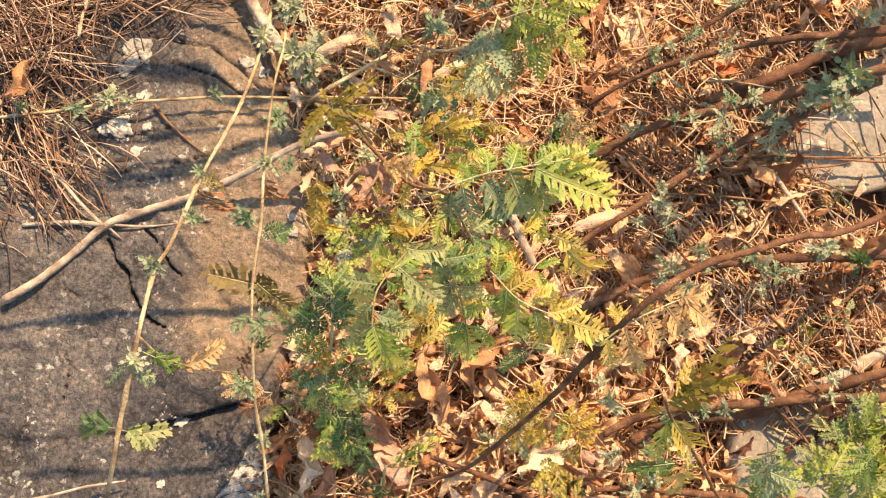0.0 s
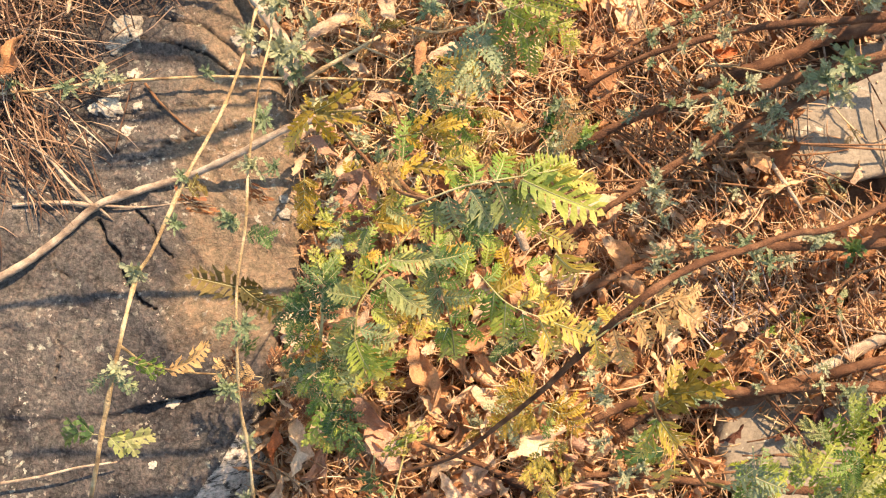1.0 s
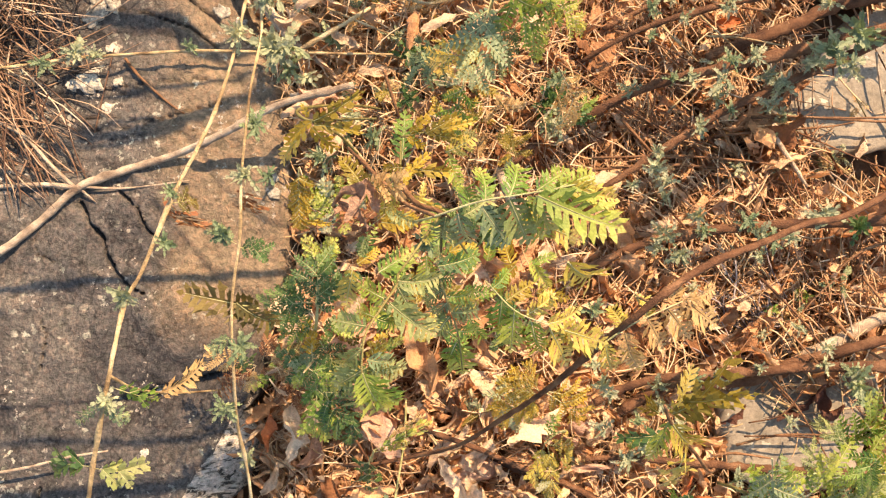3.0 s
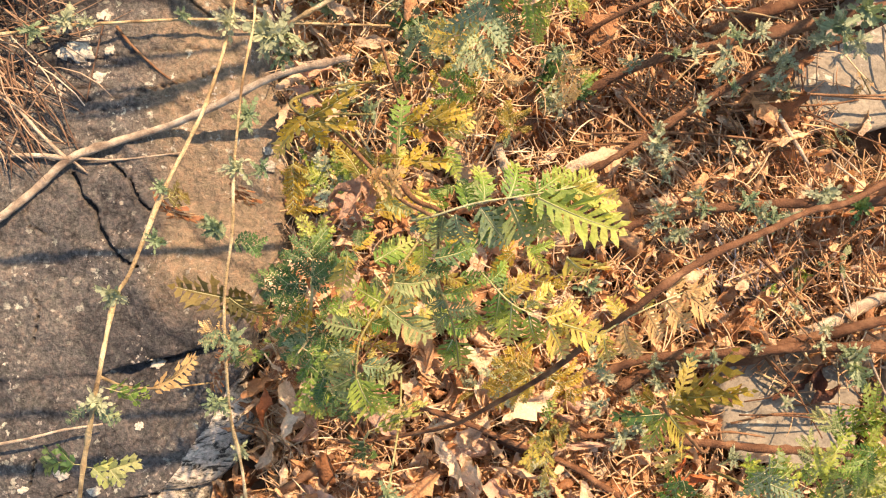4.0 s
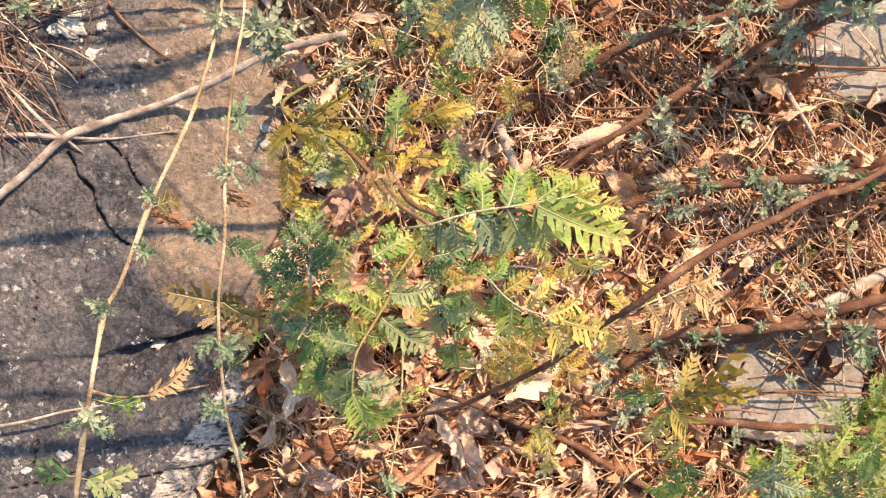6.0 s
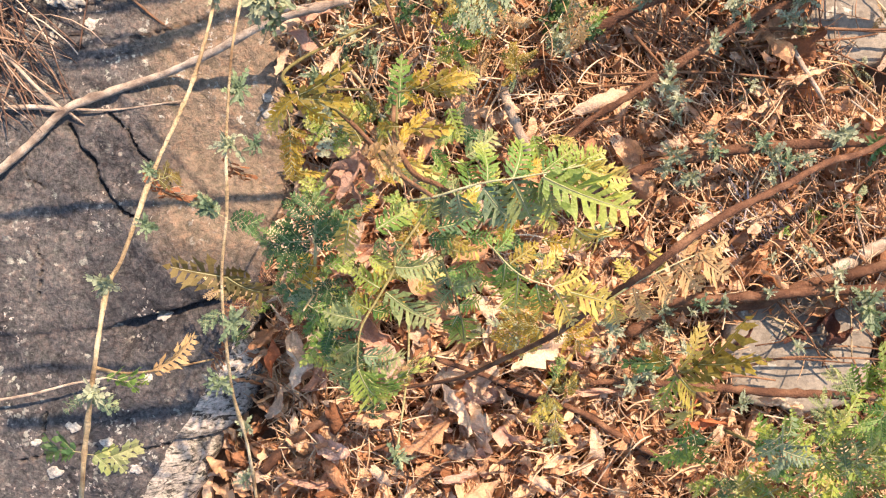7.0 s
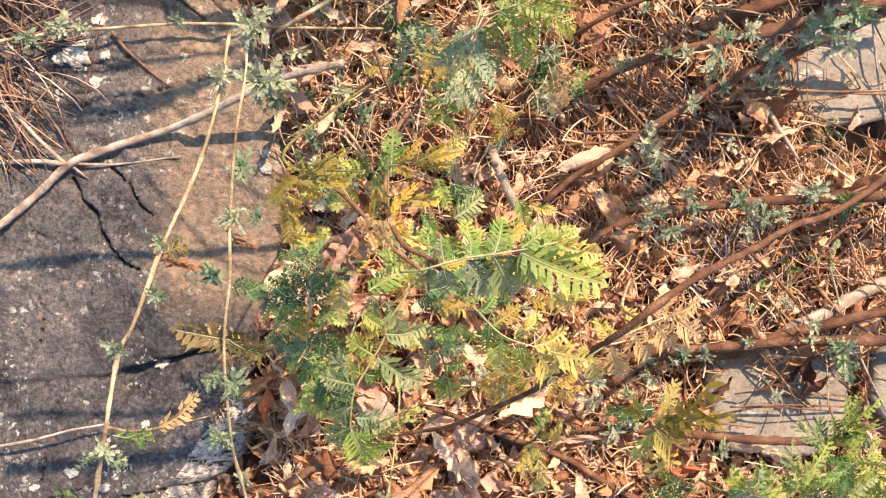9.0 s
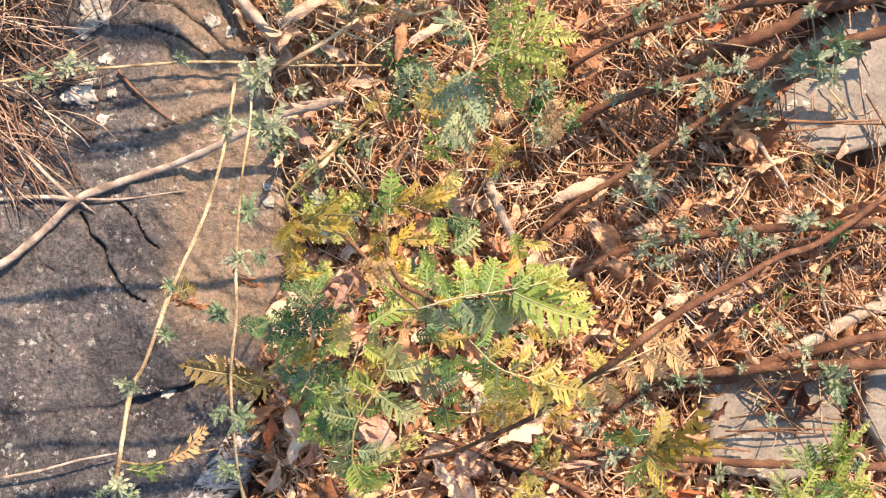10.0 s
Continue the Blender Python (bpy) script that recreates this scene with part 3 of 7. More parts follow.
# ---- strewn small matter ----
def needles(name, spots, mat, label, size=(0.05, 0.09), thick=0.00045, seed=1, category="pine needles"):
    """Many thin bent needles in one mesh. spots: (x, y, z, heading, pitch)."""
    r = np.random.RandomState(seed)
    verts, faces = [], []
    for x, y, z, head, pitch in spots:
        length = r.uniform(*size)
        bend = r.uniform(-0.5, 0.5)
        rad = thick * r.uniform(0.75, 1.3)
        p = np.array([x, y, z])
        b0 = len(verts)
        for k in range(5):
            a = head + bend * (k / 4 - 0.5)
            d = np.array([math.cos(a) * math.cos(pitch), math.sin(a) * math.cos(pitch), math.sin(pitch)])
            s = np.array([-math.sin(a), math.cos(a), 0])
            u = np.cross(d, s)
            q = p + d * (k / 4 - 0.5) * length
            w = rad * (1.0 if k < 4 else 0.3)
            verts += [q + s * w, q - s * w * 0.5 + u * w * 0.87, q - s * w * 0.5 - u * w * 0.87]
        for k in range(4):
            for j in range(3):
                a, b = b0 + k * 3 + j, b0 + k * 3 + (j + 1) % 3
                faces.append((a, b, b + 3, a + 3))
    return tagged(mesh_ob(name, verts, faces, mat), label, category, kind="stuff")


def scatter(n, x0, x1, y0, y1, lift, keep=None, heads=None, pitch=0.18):
    out = []
    while len(out) < n:
        x, y = npr.uniform(x0, x1), npr.uniform(y0, y1)
        if keep and not keep(x, y):
            continue
        h = npr.uniform(0, 2 * math.pi) if heads is None else npr.normal(*heads)
        out.append((x, y, litter(x, y) + npr.uniform(-0.006, lift), h, npr.normal(0, pitch)))
    return out


def off_slab(x, y):
    return x > slab_edge(y) + (0.012 if y < -0.09 else 0.003)


def off_stone(x, y):
    if not off_slab(x, y):
        return False
    if 0.185 < x < 0.275 and -0.165 < y < -0.105:
        return npr.random_sample() < 0.06
    if x > 0.24 and 0.02 < y < 0.15:
        return npr.random_sample() < 0.05
    return True


needles("pine_needle_litter", scatter(12500, -0.10, 0.40, -0.26, 0.26, 0.020, off_stone, None, 0.28), M_NEEDLE, "russet dead pine needles strewn over the soil", (0.008, 0.045), 0.00032, 2)
needles("pine_needle_litter", scatter(2600, 0.06, 0.42, -0.06, 0.24, 0.022, off_stone, (1.9, 0.7)), M_NEEDLE, "orange dead pine needles heaped under stems", (0.02, 0.06), 0.00045, 3)
needles("dry_grass_litter", scatter(5500, -0.10, 0.40, -0.26, 0.26, 0.028, off_stone, None, 0.3), M_STRAW, "broken pale straw over dead leaves", (0.005, 0.034), 0.00048, 4, "dry grass")
needles("dry_grass_litter", scatter(1500, -0.10, 0.06, 0.03, 0.24, 0.035, off_stone, None, 0.35), M_STRAW, "short pale chaff under the golden leaves", (0.005, 0.024), 0.0006, 14, "dry grass")
needles("dry_grass_litter", scatter(1600, -0.10, 0.09, 0.02, 0.24, 0.042, off_stone, None, 0.25), M_STRAW, "loose pale straw under the golden leaves", (0.010, 0.032), 0.00045, 15, "dry grass")
needles("pine_needle_litter", scatter(3000, -1.3, 1.6, -1.5, 1.5, 0.01, lambda x, y: off_slab(x, y) and (abs(y) > 0.28 or x > 0.42)), M_NEEDLE, "thin russet needle litter farther out", (0.05, 0.1), 0.0006, 5)


def heap_spots(n, cx, cy, sx, sy, head, spread, tall, seed):
    r = np.random.RandomState(seed)
    out = []
    for _ in range(n):
        x, y = r.normal(cx, sx), r.normal(cy, sy)
        d = math.exp(-((x - cx) / sx / 1.6) ** 2 - ((y - cy) / sy / 1.6) ** 2)
        out.append((x, y, slab_top(min(x, slab_edge(y) - 0.004), y) + 0.002 + r.uniform(0, tall) * d, r.normal(head, spread), r.normal(0.0, 0.12)))
    return out


H1, H2, H3 = (-0.281, 0.146), (-0.227, 0.170), (-0.267, 0.058)
needles("pine_needle_heap", heap_spots(380, H1[0] - 0.016, H1[1] + 0.004, 0.033, 0.027, -0.5, 1.1, 0.035, 21) + heap_spots(130, H2[0], H2[1] + 0.014, 0.045, 0.012, 0.1, 0.5, 0.018, 22),
        M_OLD_NEEDLE, "heap of russet pine needles lying on the slab", (0.045, 0.085), 0.00045, 6)
needles("pine_needle_heap", heap_spots(110, H3[0] - 0.006, H3[1] + 0.004, 0.024, 0.024, -0.85, 0.55, 0.022, 23) + heap_spots(40, H3[0] - 0.03, H3[1] + 0.02, 0.014, 0.02, -1.2, 0.3, 0.02, 24),
        M_OLD_NEEDLE, "loose tuft of pine needles fanned over the slab", (0.035, 0.09), 0.00048, 7)


r_ash = random.Random(31)
needles("dry_stalks", [(r_ash.gauss(0.202, 0.016), r_ash.gauss(-0.067, 0.016), litter(0.202, -0.067) + r_ash.uniform(0.004, 0.016), r_ash.gauss(-1.0, 0.7), r_ash.gauss(0, 0.15)) for _ in range(60)],
        M_ASHEN, "tangle of ash-grey weathered stalks over a dark stone", (0.020, 0.045), 0.0006, 9, "dry stalks")


# ---- leaves ----
def leaflet(verts, faces, base, along, side, up, length, width, lobes, r, fold=0.25, curl=0.25):
    """A cut leaflet: a narrow blade along its rib with toothed comb lobes on both sides, all in one piece. Returns the line of its rib."""
    bow = r.uniform(-0.14, 0.14)
    body, gap = (0.15, 0.13) if lobes > 6 else (0.22, 0.08)
    mids = [base + along * (length * i / lobes) + side * (length * bow * (i / lobes) ** 2) + up * (length * curl * (i / lobes * 0.4 - (i / lobes) ** 2)) for i in range(lobes + 1)]
    v0 = len(verts)
    verts += mids
    for sg in (-1, 1):
        edge = []
        for i in range(lobes + 1):
            w = width * math.sin(math.pi * (0.22 + 0.68 * i / lobes))
            edge.append(len(verts))
            verts.append(mids[i] + (side * sg + up * fold) * (w * body))
        for i in range(lobes):
            s = (i + 0.5) / lobes
            w = width * math.sin(math.pi * (0.24 + 0.60 * s)) * r.uniform(0.66, 1.25)
            step = mids[i + 1] - mids[i]
            out = side * sg + up * (fold + r.uniform(-0.45, 0.5))
            e0, e1 = verts[edge[i]], verts[edge[i + 1]]
            p0, p1 = e0 + (e1 - e0) * gap, e0 + (e1 - e0) * (r.uniform(0.78, 0.92) - gap)
            lean = along * (w * r.uniform(0.35, 0.80))
            dip = up * (w * r.uniform(-0.15, 0.40))
            q0 = p0 + out * (w * 0.40) + lean * 0.36 - step * 0.05
            q1 = p1 + out * (w * 0.34) + lean * 0.40 + step * r.uniform(-0.04, 0.10)
            n0 = p0 + out * (w * r.uniform(0.56, 0.68)) + lean * 0.62 + step * 0.10 - dip * 0.5
            tip = p0 * 0.45 + p1 * 0.55 + out * (w * 0.86) + lean - dip
            n1 = p1 + out * (w * r.uniform(0.46, 0.58)) + lean * 0.68 - step * 0.12 - dip * 0.5
            t0 = q0 * 0.6 + n0 * 0.4 + out * (w * r.uniform(0.02, 0.10)) - along * (w * r.uniform(0.02, 0.16))
            t1 = q1 * 0.5 + n1 * 0.5 + out * (w * r.uniform(0.06, 0.16)) + along * (w * r.uniform(0.06, 0.20)) - dip * 0.4
            v = len(verts)
            verts += [p0, p1, q0, q1, n0, tip, n1, t0, t1]
            core = (v0 + i, edge[i], v, v + 1, edge[i + 1], v0 + i + 1)
            lobe = (v, v + 2, v + 7, v + 4, v + 5, v + 6, v + 8, v + 3, v + 1)
            for f in (core, lobe):
                faces.append(f[::-1] if sg > 0 else f)
    v = len(verts)
    e = mids[-1]
    verts += [e - side * width * 0.20 + along * length * 0.03, e + side * width * 0.20 + along * length * 0.03, e + along * (length * 0.12)]
    faces.append((v0 + lobes, v, v + 2, v + 1))
    return mids


FRONDS = {}


def frond_mesh(kind, mat):
    """Meshes of a cut leaf along +x, 1 long, and of its ribs; kinds differ in the number and shape of leaflets."""
    key = (kind, mat.name)
    if key in FRONDS:
        return FRONDS[key]
    pairs, wide, lobes, lean, slim, droop, seed = {
        "comb": (6, 0.27, 3, 52, 0.27, 0.10, 4), "comb_b": (5, 0.31, 3, 46, 0.28, 0.2, 5),
        "parsley": (4, 0.44, 4, 46, 0.26, 0.12, 6), "parsley_b": (5, 0.38, 4, 50, 0.25, 0.2, 7),
        "fine": (9, 0.25, 6, 58, 0.24, 0.08, 8), "lace": (7, 0.33, 7, 54, 0.19, 0.14, 13), "lace_b": (6, 0.36, 7, 50, 0.18, 0.22, 14), "palm": (2, 0.66, 3, 44, 0.40, 0.10, 18), "open": (4, 0.50, 8, 52, 0.25, 0.12, 15), "open_b": (5, 0.44, 7, 56, 0.24, 0.18, 16), "sprig": (4, 0.34, 2, 38, 0.24, 0.06, 9), "sprig_b": (5, 0.30, 2, 40, 0.22, -0.06, 10),
        "blade": (0, 0.30, 9, 0, 0.29, 0.10, 11), "blade_b": (0, 0.30, 8, 0, 0.32, 0.10, 17), "blade_c": (0, 0.30, 10, 0, 0.27, 0.10, 23), "blade_d": (0, 0.30, 8, 0, 0.30, 0.10, 31),
        "jag": (0, 0.30, 6, 0, 0.24, 0.10, 12), "jag_b": (0, 0.30, 5, 0, 0.27, 0.10, 19)}[kind]
    r = random.Random(seed)
    verts, faces, ribs = [], [], []

    def rib(s):
        return Vector((s, 0.03 * math.sin(s * 3 + seed), droop * (s * 0.5 - s * s)))
    if not pairs:
        ribs.append((leaflet(verts, faces, Vector((0.02, 0, 0)), Vector((1, 0, 0)), Vector((0, 1, 0)), Vector((0, 0, 1)), 0.90, slim, lobes, r, r.uniform(0.1, 0.4), r.uniform(0.1, 0.5)), 0.016))
    for i in range(pairs):
        s = 0.12 + 0.80 * (i + 0.3) / pairs
        size = wide * (0.45 + 0.75 * math.sin(math.pi * min(1, 0.18 + 0.72 * s)))
        if s > 0.75:
            size *= 1 - (s - 0.75) * 1.6
        for sg in (-1, 1):
            a = radians(lean - 14 * s + r.uniform(-8, 8))
            along = Vector((math.cos(a), sg * math.sin(a), r.uniform(-0.45, 0.25))).normalized()
            side = Vector((-along.y, along.x, r.uniform(-0.55, 0.55))).normalized()
            up = along.cross(side).normalized()
            b0, n = rib(s + 0.03 * r.random()), size * r.uniform(0.7, 1.15)
            ribs.append((leaflet(verts, faces, b0, along, side, up, n, n * slim, lobes, r, r.uniform(0.1, 0.5), r.uniform(0.0, 0.6)), 0.008))
    if pairs:
        leaflet(verts, faces, rib(0.9), Vector((1, 0, -0.15)).normalized(), Vector((0, 1, 0)), Vector((0.15, 0, 1)).normalized(), 0.16, 0.07, max(2, lobes - 1), r)
        ribs.append(([rib(i / 10) for i in range(11)], 0.012))
    rv, rf = [], []
    for line, thick in ribs:
        tv, tf = tube(line, lambda s: thick * (1 - 0.8 * s), 4)
        off = len(rv)
        rv += tv
        rf += [tuple(off + q for q in f) for f in tf]
    out = []
    for name, vs, fs, m in (("leaf", verts, faces, mat), ("midrib", rv, rf, M_RIB if mat not in (M_BEIGE, M_RUST) else M_TAN)):
        me = bpy.data.meshes.new(name)
        me.from_pydata([tuple(q) for q in vs], [], fs)
        me.materials.append(m)
        me.update()
        out.append(me)
    FRONDS[key] = out
    return out


def aim(base, tip, roll=0.0, wide=1.0, flat=1.0):
    """Pose and scale that lay a leaf made along +x from base to tip, its face up, rolled about its rib."""
    b, t = Vector(base), Vector(tip)
    x = t - b
    length = x.length
    x.normalize()
    y = Vector((0, 0, 1)).cross(x)
    y = y.normalized() if y.length > 1e-4 else Vector((0, 1, 0))
    z = x.cross(y)
    turn = Matrix((x, y, z)).transposed().to_4x4() @ Matrix.Rotation(radians(roll), 4, 'X')
    return Matrix.Translation(b) @ turn @ Matrix.Diagonal((length, length * wide, length * flat, 1))


def leaf(plant, kind, mat, base, tip, roll=0.0, wide=1.0, name="leaf", flat=1.0):
    if kind in ("blade", "jag"):
        kind = rnd.choice(("blade", "blade_b", "blade_c", "blade_d") if kind == "blade" else ("jag", "jag_b"))
    blade, rib = frond_mesh(kind, mat)
    ob = share(name, blade, plant, plant.matrix_basis.inverted() @ aim(base, tip, roll, wide, flat))
    share("midrib", rib, ob)
    return ob


def stem(plant, pts, r0, r1, mat, name="stem", steps=6, sides=7, rough=0.12, label="", knots=0):
    line = spline(pts, steps)
    o = plant.location
    line = [p - o for p in line]
    seed = int(abs(pts[0][0] * 7919 + pts[0][1] * 104729) * 10) % 9973
    r = random.Random(seed)
    bumps = [r.random() for _ in range(knots)]

    def rad(s):
        k = sum(0.35 * math.exp(-((s - b) / 0.012) ** 2) for b in bumps)
        return (r0 + (r1 - r0) * s) * (1 + k)
    v, f = tube(line, rad, sides, rough, seed)
    return mesh_ob(name, v, f, mat, plant, label)


def petiole(plant, a, b, r=0.00035, mat=None):
    """A thin stalk from a to b that sags a little."""
    a, b = Vector(a), Vector(b)
    m = (a + b) / 2 + Vector((0, 0, 0.12 * (b - a).length))
    return stem(plant, [a, m, b], r * 1.3, r, mat or M_OLIVE_STEM, "stalk", 5, 5, 0.05)


TUFTS = {}


def tuft_mesh(mat, n, seed):
    """A small rosette of narrow lobed leaves round a node, 1 across."""
    key = (mat.name, n, seed)
    if key in TUFTS:
        return TUFTS[key]
    r = random.Random(seed)
    verts, faces = [], []
    for i in range(n):
        a = r.uniform(0, 2 * math.pi)
        e = r.uniform(-0.15, 1.15)
        along = Vector((math.cos(a) * math.cos(e), math.sin(a) * math.cos(e), math.sin(e)))
        side = Vector((-math.sin(a), math.cos(a), r.uniform(-0.6, 0.6))).normalized()
        side = (side - along * side.dot(along)).normalized()
        up = along.cross(side)
        base = Vector((r.uniform(-0.16, 0.16), r.uniform(-0.10, 0.10), r.uniform(-0.1, 0.1)))
        length = r.uniform(0.22, 0.58)
        leaflet(verts, faces, base, along, side, up, length, length * r.uniform(0.14, 0.22), r.choice((2, 3, 4)), r, 0.3, r.uniform(0.1, 0.7))
    me = bpy.data.meshes.new("tuft")
    me.from_pydata([tuple(v) for v in verts], [], faces)
    me.materials.append(mat)
    me.update()
    TUFTS[key] = me
    return me


def tuft(plant, at, size, mat=None, n=12, name="leaf_tuft"):
    r = rnd
    m = Matrix.Translation(at) @ Euler((r.uniform(-0.5, 0.5), r.uniform(-0.5, 0.5), r.uniform(0, 6.28))).to_matrix().to_4x4() @ Matrix.Diagonal((size * 0.92, size * 0.92, size * 0.92, 1))
    return share(name, tuft_mesh(mat or M_GREY, n, r.randint(1, 4)), plant, plant.matrix_basis.inverted() @ m)


# ---- dead broad leaves ----
DRY_MESH = []


def dry_leaf_arrays(seed):
    """A curled dead leaf along +x, about 1 long: oval or lobed, cupped and twisted, with a raised rib."""
    r = random.Random(seed)
    kind = seed % 5
    nx, ny = 11, 6
    wide = r.uniform(0.16, 0.30) if kind != 3 else r.uniform(0.06, 0.11)
    cup, roll, bend, wave = r.uniform(-2.6, 2.8), r.uniform(-1.7, 1.7), r.uniform(-0.9, 1.0), r.uniform(0.02, 0.06)
    torn = r.uniform(0.0, 0.35)
    verts, faces = [], []
    for i in range(nx):
        s = i / (nx - 1)
        w = wide * (math.sin(math.pi * min(1, s * 0.97 + 0.02)) ** 0.6 + 0.02)
        if kind == 1:
            w *= 0.75 + 0.35 * math.sin(s * 19 + 1)
        if kind in (2, 4):
            w *= 0.85 + 0.25 * r.uniform(-1, 1)
        for j in range(ny):
            t = (j / (ny - 1) - 0.5) * 2
            jit = r.uniform(0.9 - torn, 1.12) if abs(t) == 1 else 1
            a = cup * t * w / wide * 0.75
            y = w * t * jit * (math.sin(a) / a if abs(a) > 1e-3 else 1)
            z = w * abs(t) * (1 - math.cos(a)) / (abs(a) + 1e-3) * (1 if cup > 0 else -1) * 1.0
            z += wave * math.sin(s * 11 + t * 3 + seed) + bend * (s - 0.5) ** 2 - 0.012 * (1 - abs(t))
            z += 0.085 * noise.noise(Vector((s * 5 + seed, t * 1.8, seed * 1.7))) + 0.03 * noise.noise(Vector((s * 14, t * 5, seed)))
            c, sn = math.cos(roll * (s - 0.5) * 2), math.sin(roll * (s - 0.5) * 2)
            verts.append((s - 0.5 + 0.03 * r.uniform(-1, 1) * abs(t), y * c - z * sn, y * sn + z * c))
    for i in range(nx - 1):
        for j in range(ny - 1):
            a = i * ny + j
            faces.append((a, a + ny, a + ny + 1, a + 1))
    # stalk
    v = len(verts)
    for x, q in ((-0.5, 0.010), (-0.62, 0.007), (-0.74, 0.006)):
        for k in range(3):
            verts.append((x, q * math.cos(k * 2.1), 0.02 + q * math.sin(k * 2.1) + (x + 0.5) * 0.3 + bend * 0.25))
    for i in range(2):
        for k in range(3):
            faces.append((v + i * 3 + k, v + i * 3 + (k + 1) % 3, v + i * 3 + 3 + (k + 1) % 3, v + i * 3 + 3 + k))
    return verts, faces


for q in range(20):
    vs, fs = dry_leaf_arrays(q)
    me = bpy.data.meshes.new("dry_leaf")
    me.from_pydata(vs, [], fs)
    me.materials.append(M_DRY)
    me.polygons.foreach_set("use_smooth", [True] * len(me.polygons))
    DRY_MESH.append(me)


def dry_leaf(at, size, head, tilt=(0, 0), which=0, mat=None, label="curled tan dead leaf lying in the litter", name="dry_leaf"):
    me = DRY_MESH[which % len(DRY_MESH)]
    if mat is not None:
        me = me.copy()
        me.materials.clear()
        me.materials.append(mat)
    m = Matrix.Translation(at) @ Euler((tilt[0], tilt[1], radians(head))).to_matrix().to_4x4() @ Matrix.Diagonal((size, size, size, 1))
    return tagged(share(name, me, None, m), label, "dead leaf", "leaf litter")


def strew_leaves():
    r = random.Random(5)
    n = 0
    while n < 165:
        x, y = r.uniform(-0.115, 0.33), r.uniform(-0.235, 0.19)
        thin = 1.0 if (x < 0.13 and y < 0.02) else 0.9 if x < 0.06 and y > 0.06 else 0.4
        if r.random() > thin or not off_slab(x, y) or (0.185 < x < 0.275 and -0.165 < y < -0.105) or (x > 0.24 and 0.02 < y < 0.15):
            continue
        n += 1
        size = r.uniform(0.022, 0.038) if x < 0.13 and y < -0.03 else r.uniform(0.016, 0.032)
        dry_leaf((x, y, litter(x, y) + r.uniform(0.010, 0.028)), size, r.uniform(0, 360), (r.gauss(0, 0.5), r.gauss(0, 0.4)), r.randint(0, 19))


def strewn_far():
    """Leaf pieces between, and thinner litter outside the walked view."""
    r = random.Random(9)
    verts, faces = [], []
    shapes = [dry_leaf_arrays(q) for q in range(20)]
    todo = [(160, -0.115, 0.33, -0.235, 0.19, (0.018, 0.036)), (600, -0.085, 0.06, 0.03, 0.21, (0.010, 0.022)), (900, -0.11, 0.13, -0.26, -0.02, (0.012, 0.026)), (5200, -0.12, 0.42, -0.27, 0.26, (0.006, 0.024)), (1800, -2.2, 2.6, -2.4, 2.4, (0.03, 0.06))]
    for count, x0, x1, y0, y1, (a, b) in todo:
        for _ in range(count):
            x, y = (r.uniform(x0, x1), r.uniform(y0, y1)) if x1 < 1 else (r.gauss(0.25, 0.7), r.gauss(0, 0.7))
            if not (off_slab(x, y) if a == 0.012 else off_stone(x, y)):
                continue
            vs, fs = shapes[r.randint(0, 19)]
            m = Matrix.Translation((x, y, litter(x, y) + r.uniform(0.0, 0.024))) @ Euler((r.gauss(0, 0.6), r.gauss(0, 0.6), r.uniform(0, 6.28))).to_matrix().to_4x4()
            size = r.uniform(a, b)
            o = len(verts)
            verts += [m @ (Vector(v) * size) for v in vs]
            faces += [tuple(o + q for q in f) for f in fs]
    tagged(mesh_ob("leaf_litter", verts, faces, M_DRY_MANY), "crumbled tan and russet dead leaves", "leaf litter", kind="stuff")


def edge_leaves():
    """Leaves blown against the broken side of the slab."""
    r = random.Random(31)
    for i in range(26):
        y = r.uniform(-0.235, -0.09)
        x = slab_edge(y) + r.uniform(0.030, 0.055) + 0.008 * min(1.0, max(0.0, (-0.125 - y) / 0.03))
        dry_leaf((x, y, litter(x, y) + r.uniform(-0.004, 0.006)), r.uniform(0.022, 0.036), r.gauss(85, 30), (r.gauss(0.2, 0.7), r.gauss(0, 0.3)), r.randint(0, 19), None, "curled dead leaf against the broken slab")


strew_leaves()
edge_leaves()
strewn_far()


# ---- sticks and loose straws on the slab ----
def branch(name, label, pts, r0, r1, mat, category="stick", arms=(), knots=3, sides=9):
    """A loose stick with its side arms."""
    b = thing(name, label, category, at=pts[0])
    stem(b, pts, r0, r1, mat, "shaft", 7, sides, 0.16, knots=knots)
    for p, a, c in arms:
        stem(b, p, a, c, mat, "side_twig", 6, 6, 0.12)
    return b


branch("forked_stick", "bleached forked stick lying across the rock slab",
       [(-0.289, -0.032, 0.003), (-0.268, -0.019, 0.001), (-0.248, -0.003, -0.001), (-0.224, 0.018, -0.002), (-0.196, 0.029, -0.004), (-0.164, 0.039, -0.003), (-0.132, 0.051, 0.010), (-0.093, 0.069, 0.024), (-0.066, 0.076, 0.032), (-0.045, 0.081, 0.036)],
       0.0028, 0.0020, M_STICK, arms=[
           ([(-0.224, 0.018, -0.001), (-0.248, 0.020, -0.003), (-0.281, 0.018, -0.005)], 0.0018, 0.0014),
           ([(-0.223, 0.019, -0.002), (-0.212, 0.018, -0.003), (-0.193, 0.018, -0.005), (-0.154, 0.023, -0.005)], 0.0011, 0.0005),
           ([(-0.226, 0.018, -0.001), (-0.242, 0.033, -0.003), (-0.258, 0.050, -0.004), (-0.276, 0.060, -0.006)], 0.0014, 0.0010),
           ([(-0.225, 0.019, -0.002), (-0.214, 0.009, -0.004)], 0.0012, 0.0004)], knots=5)
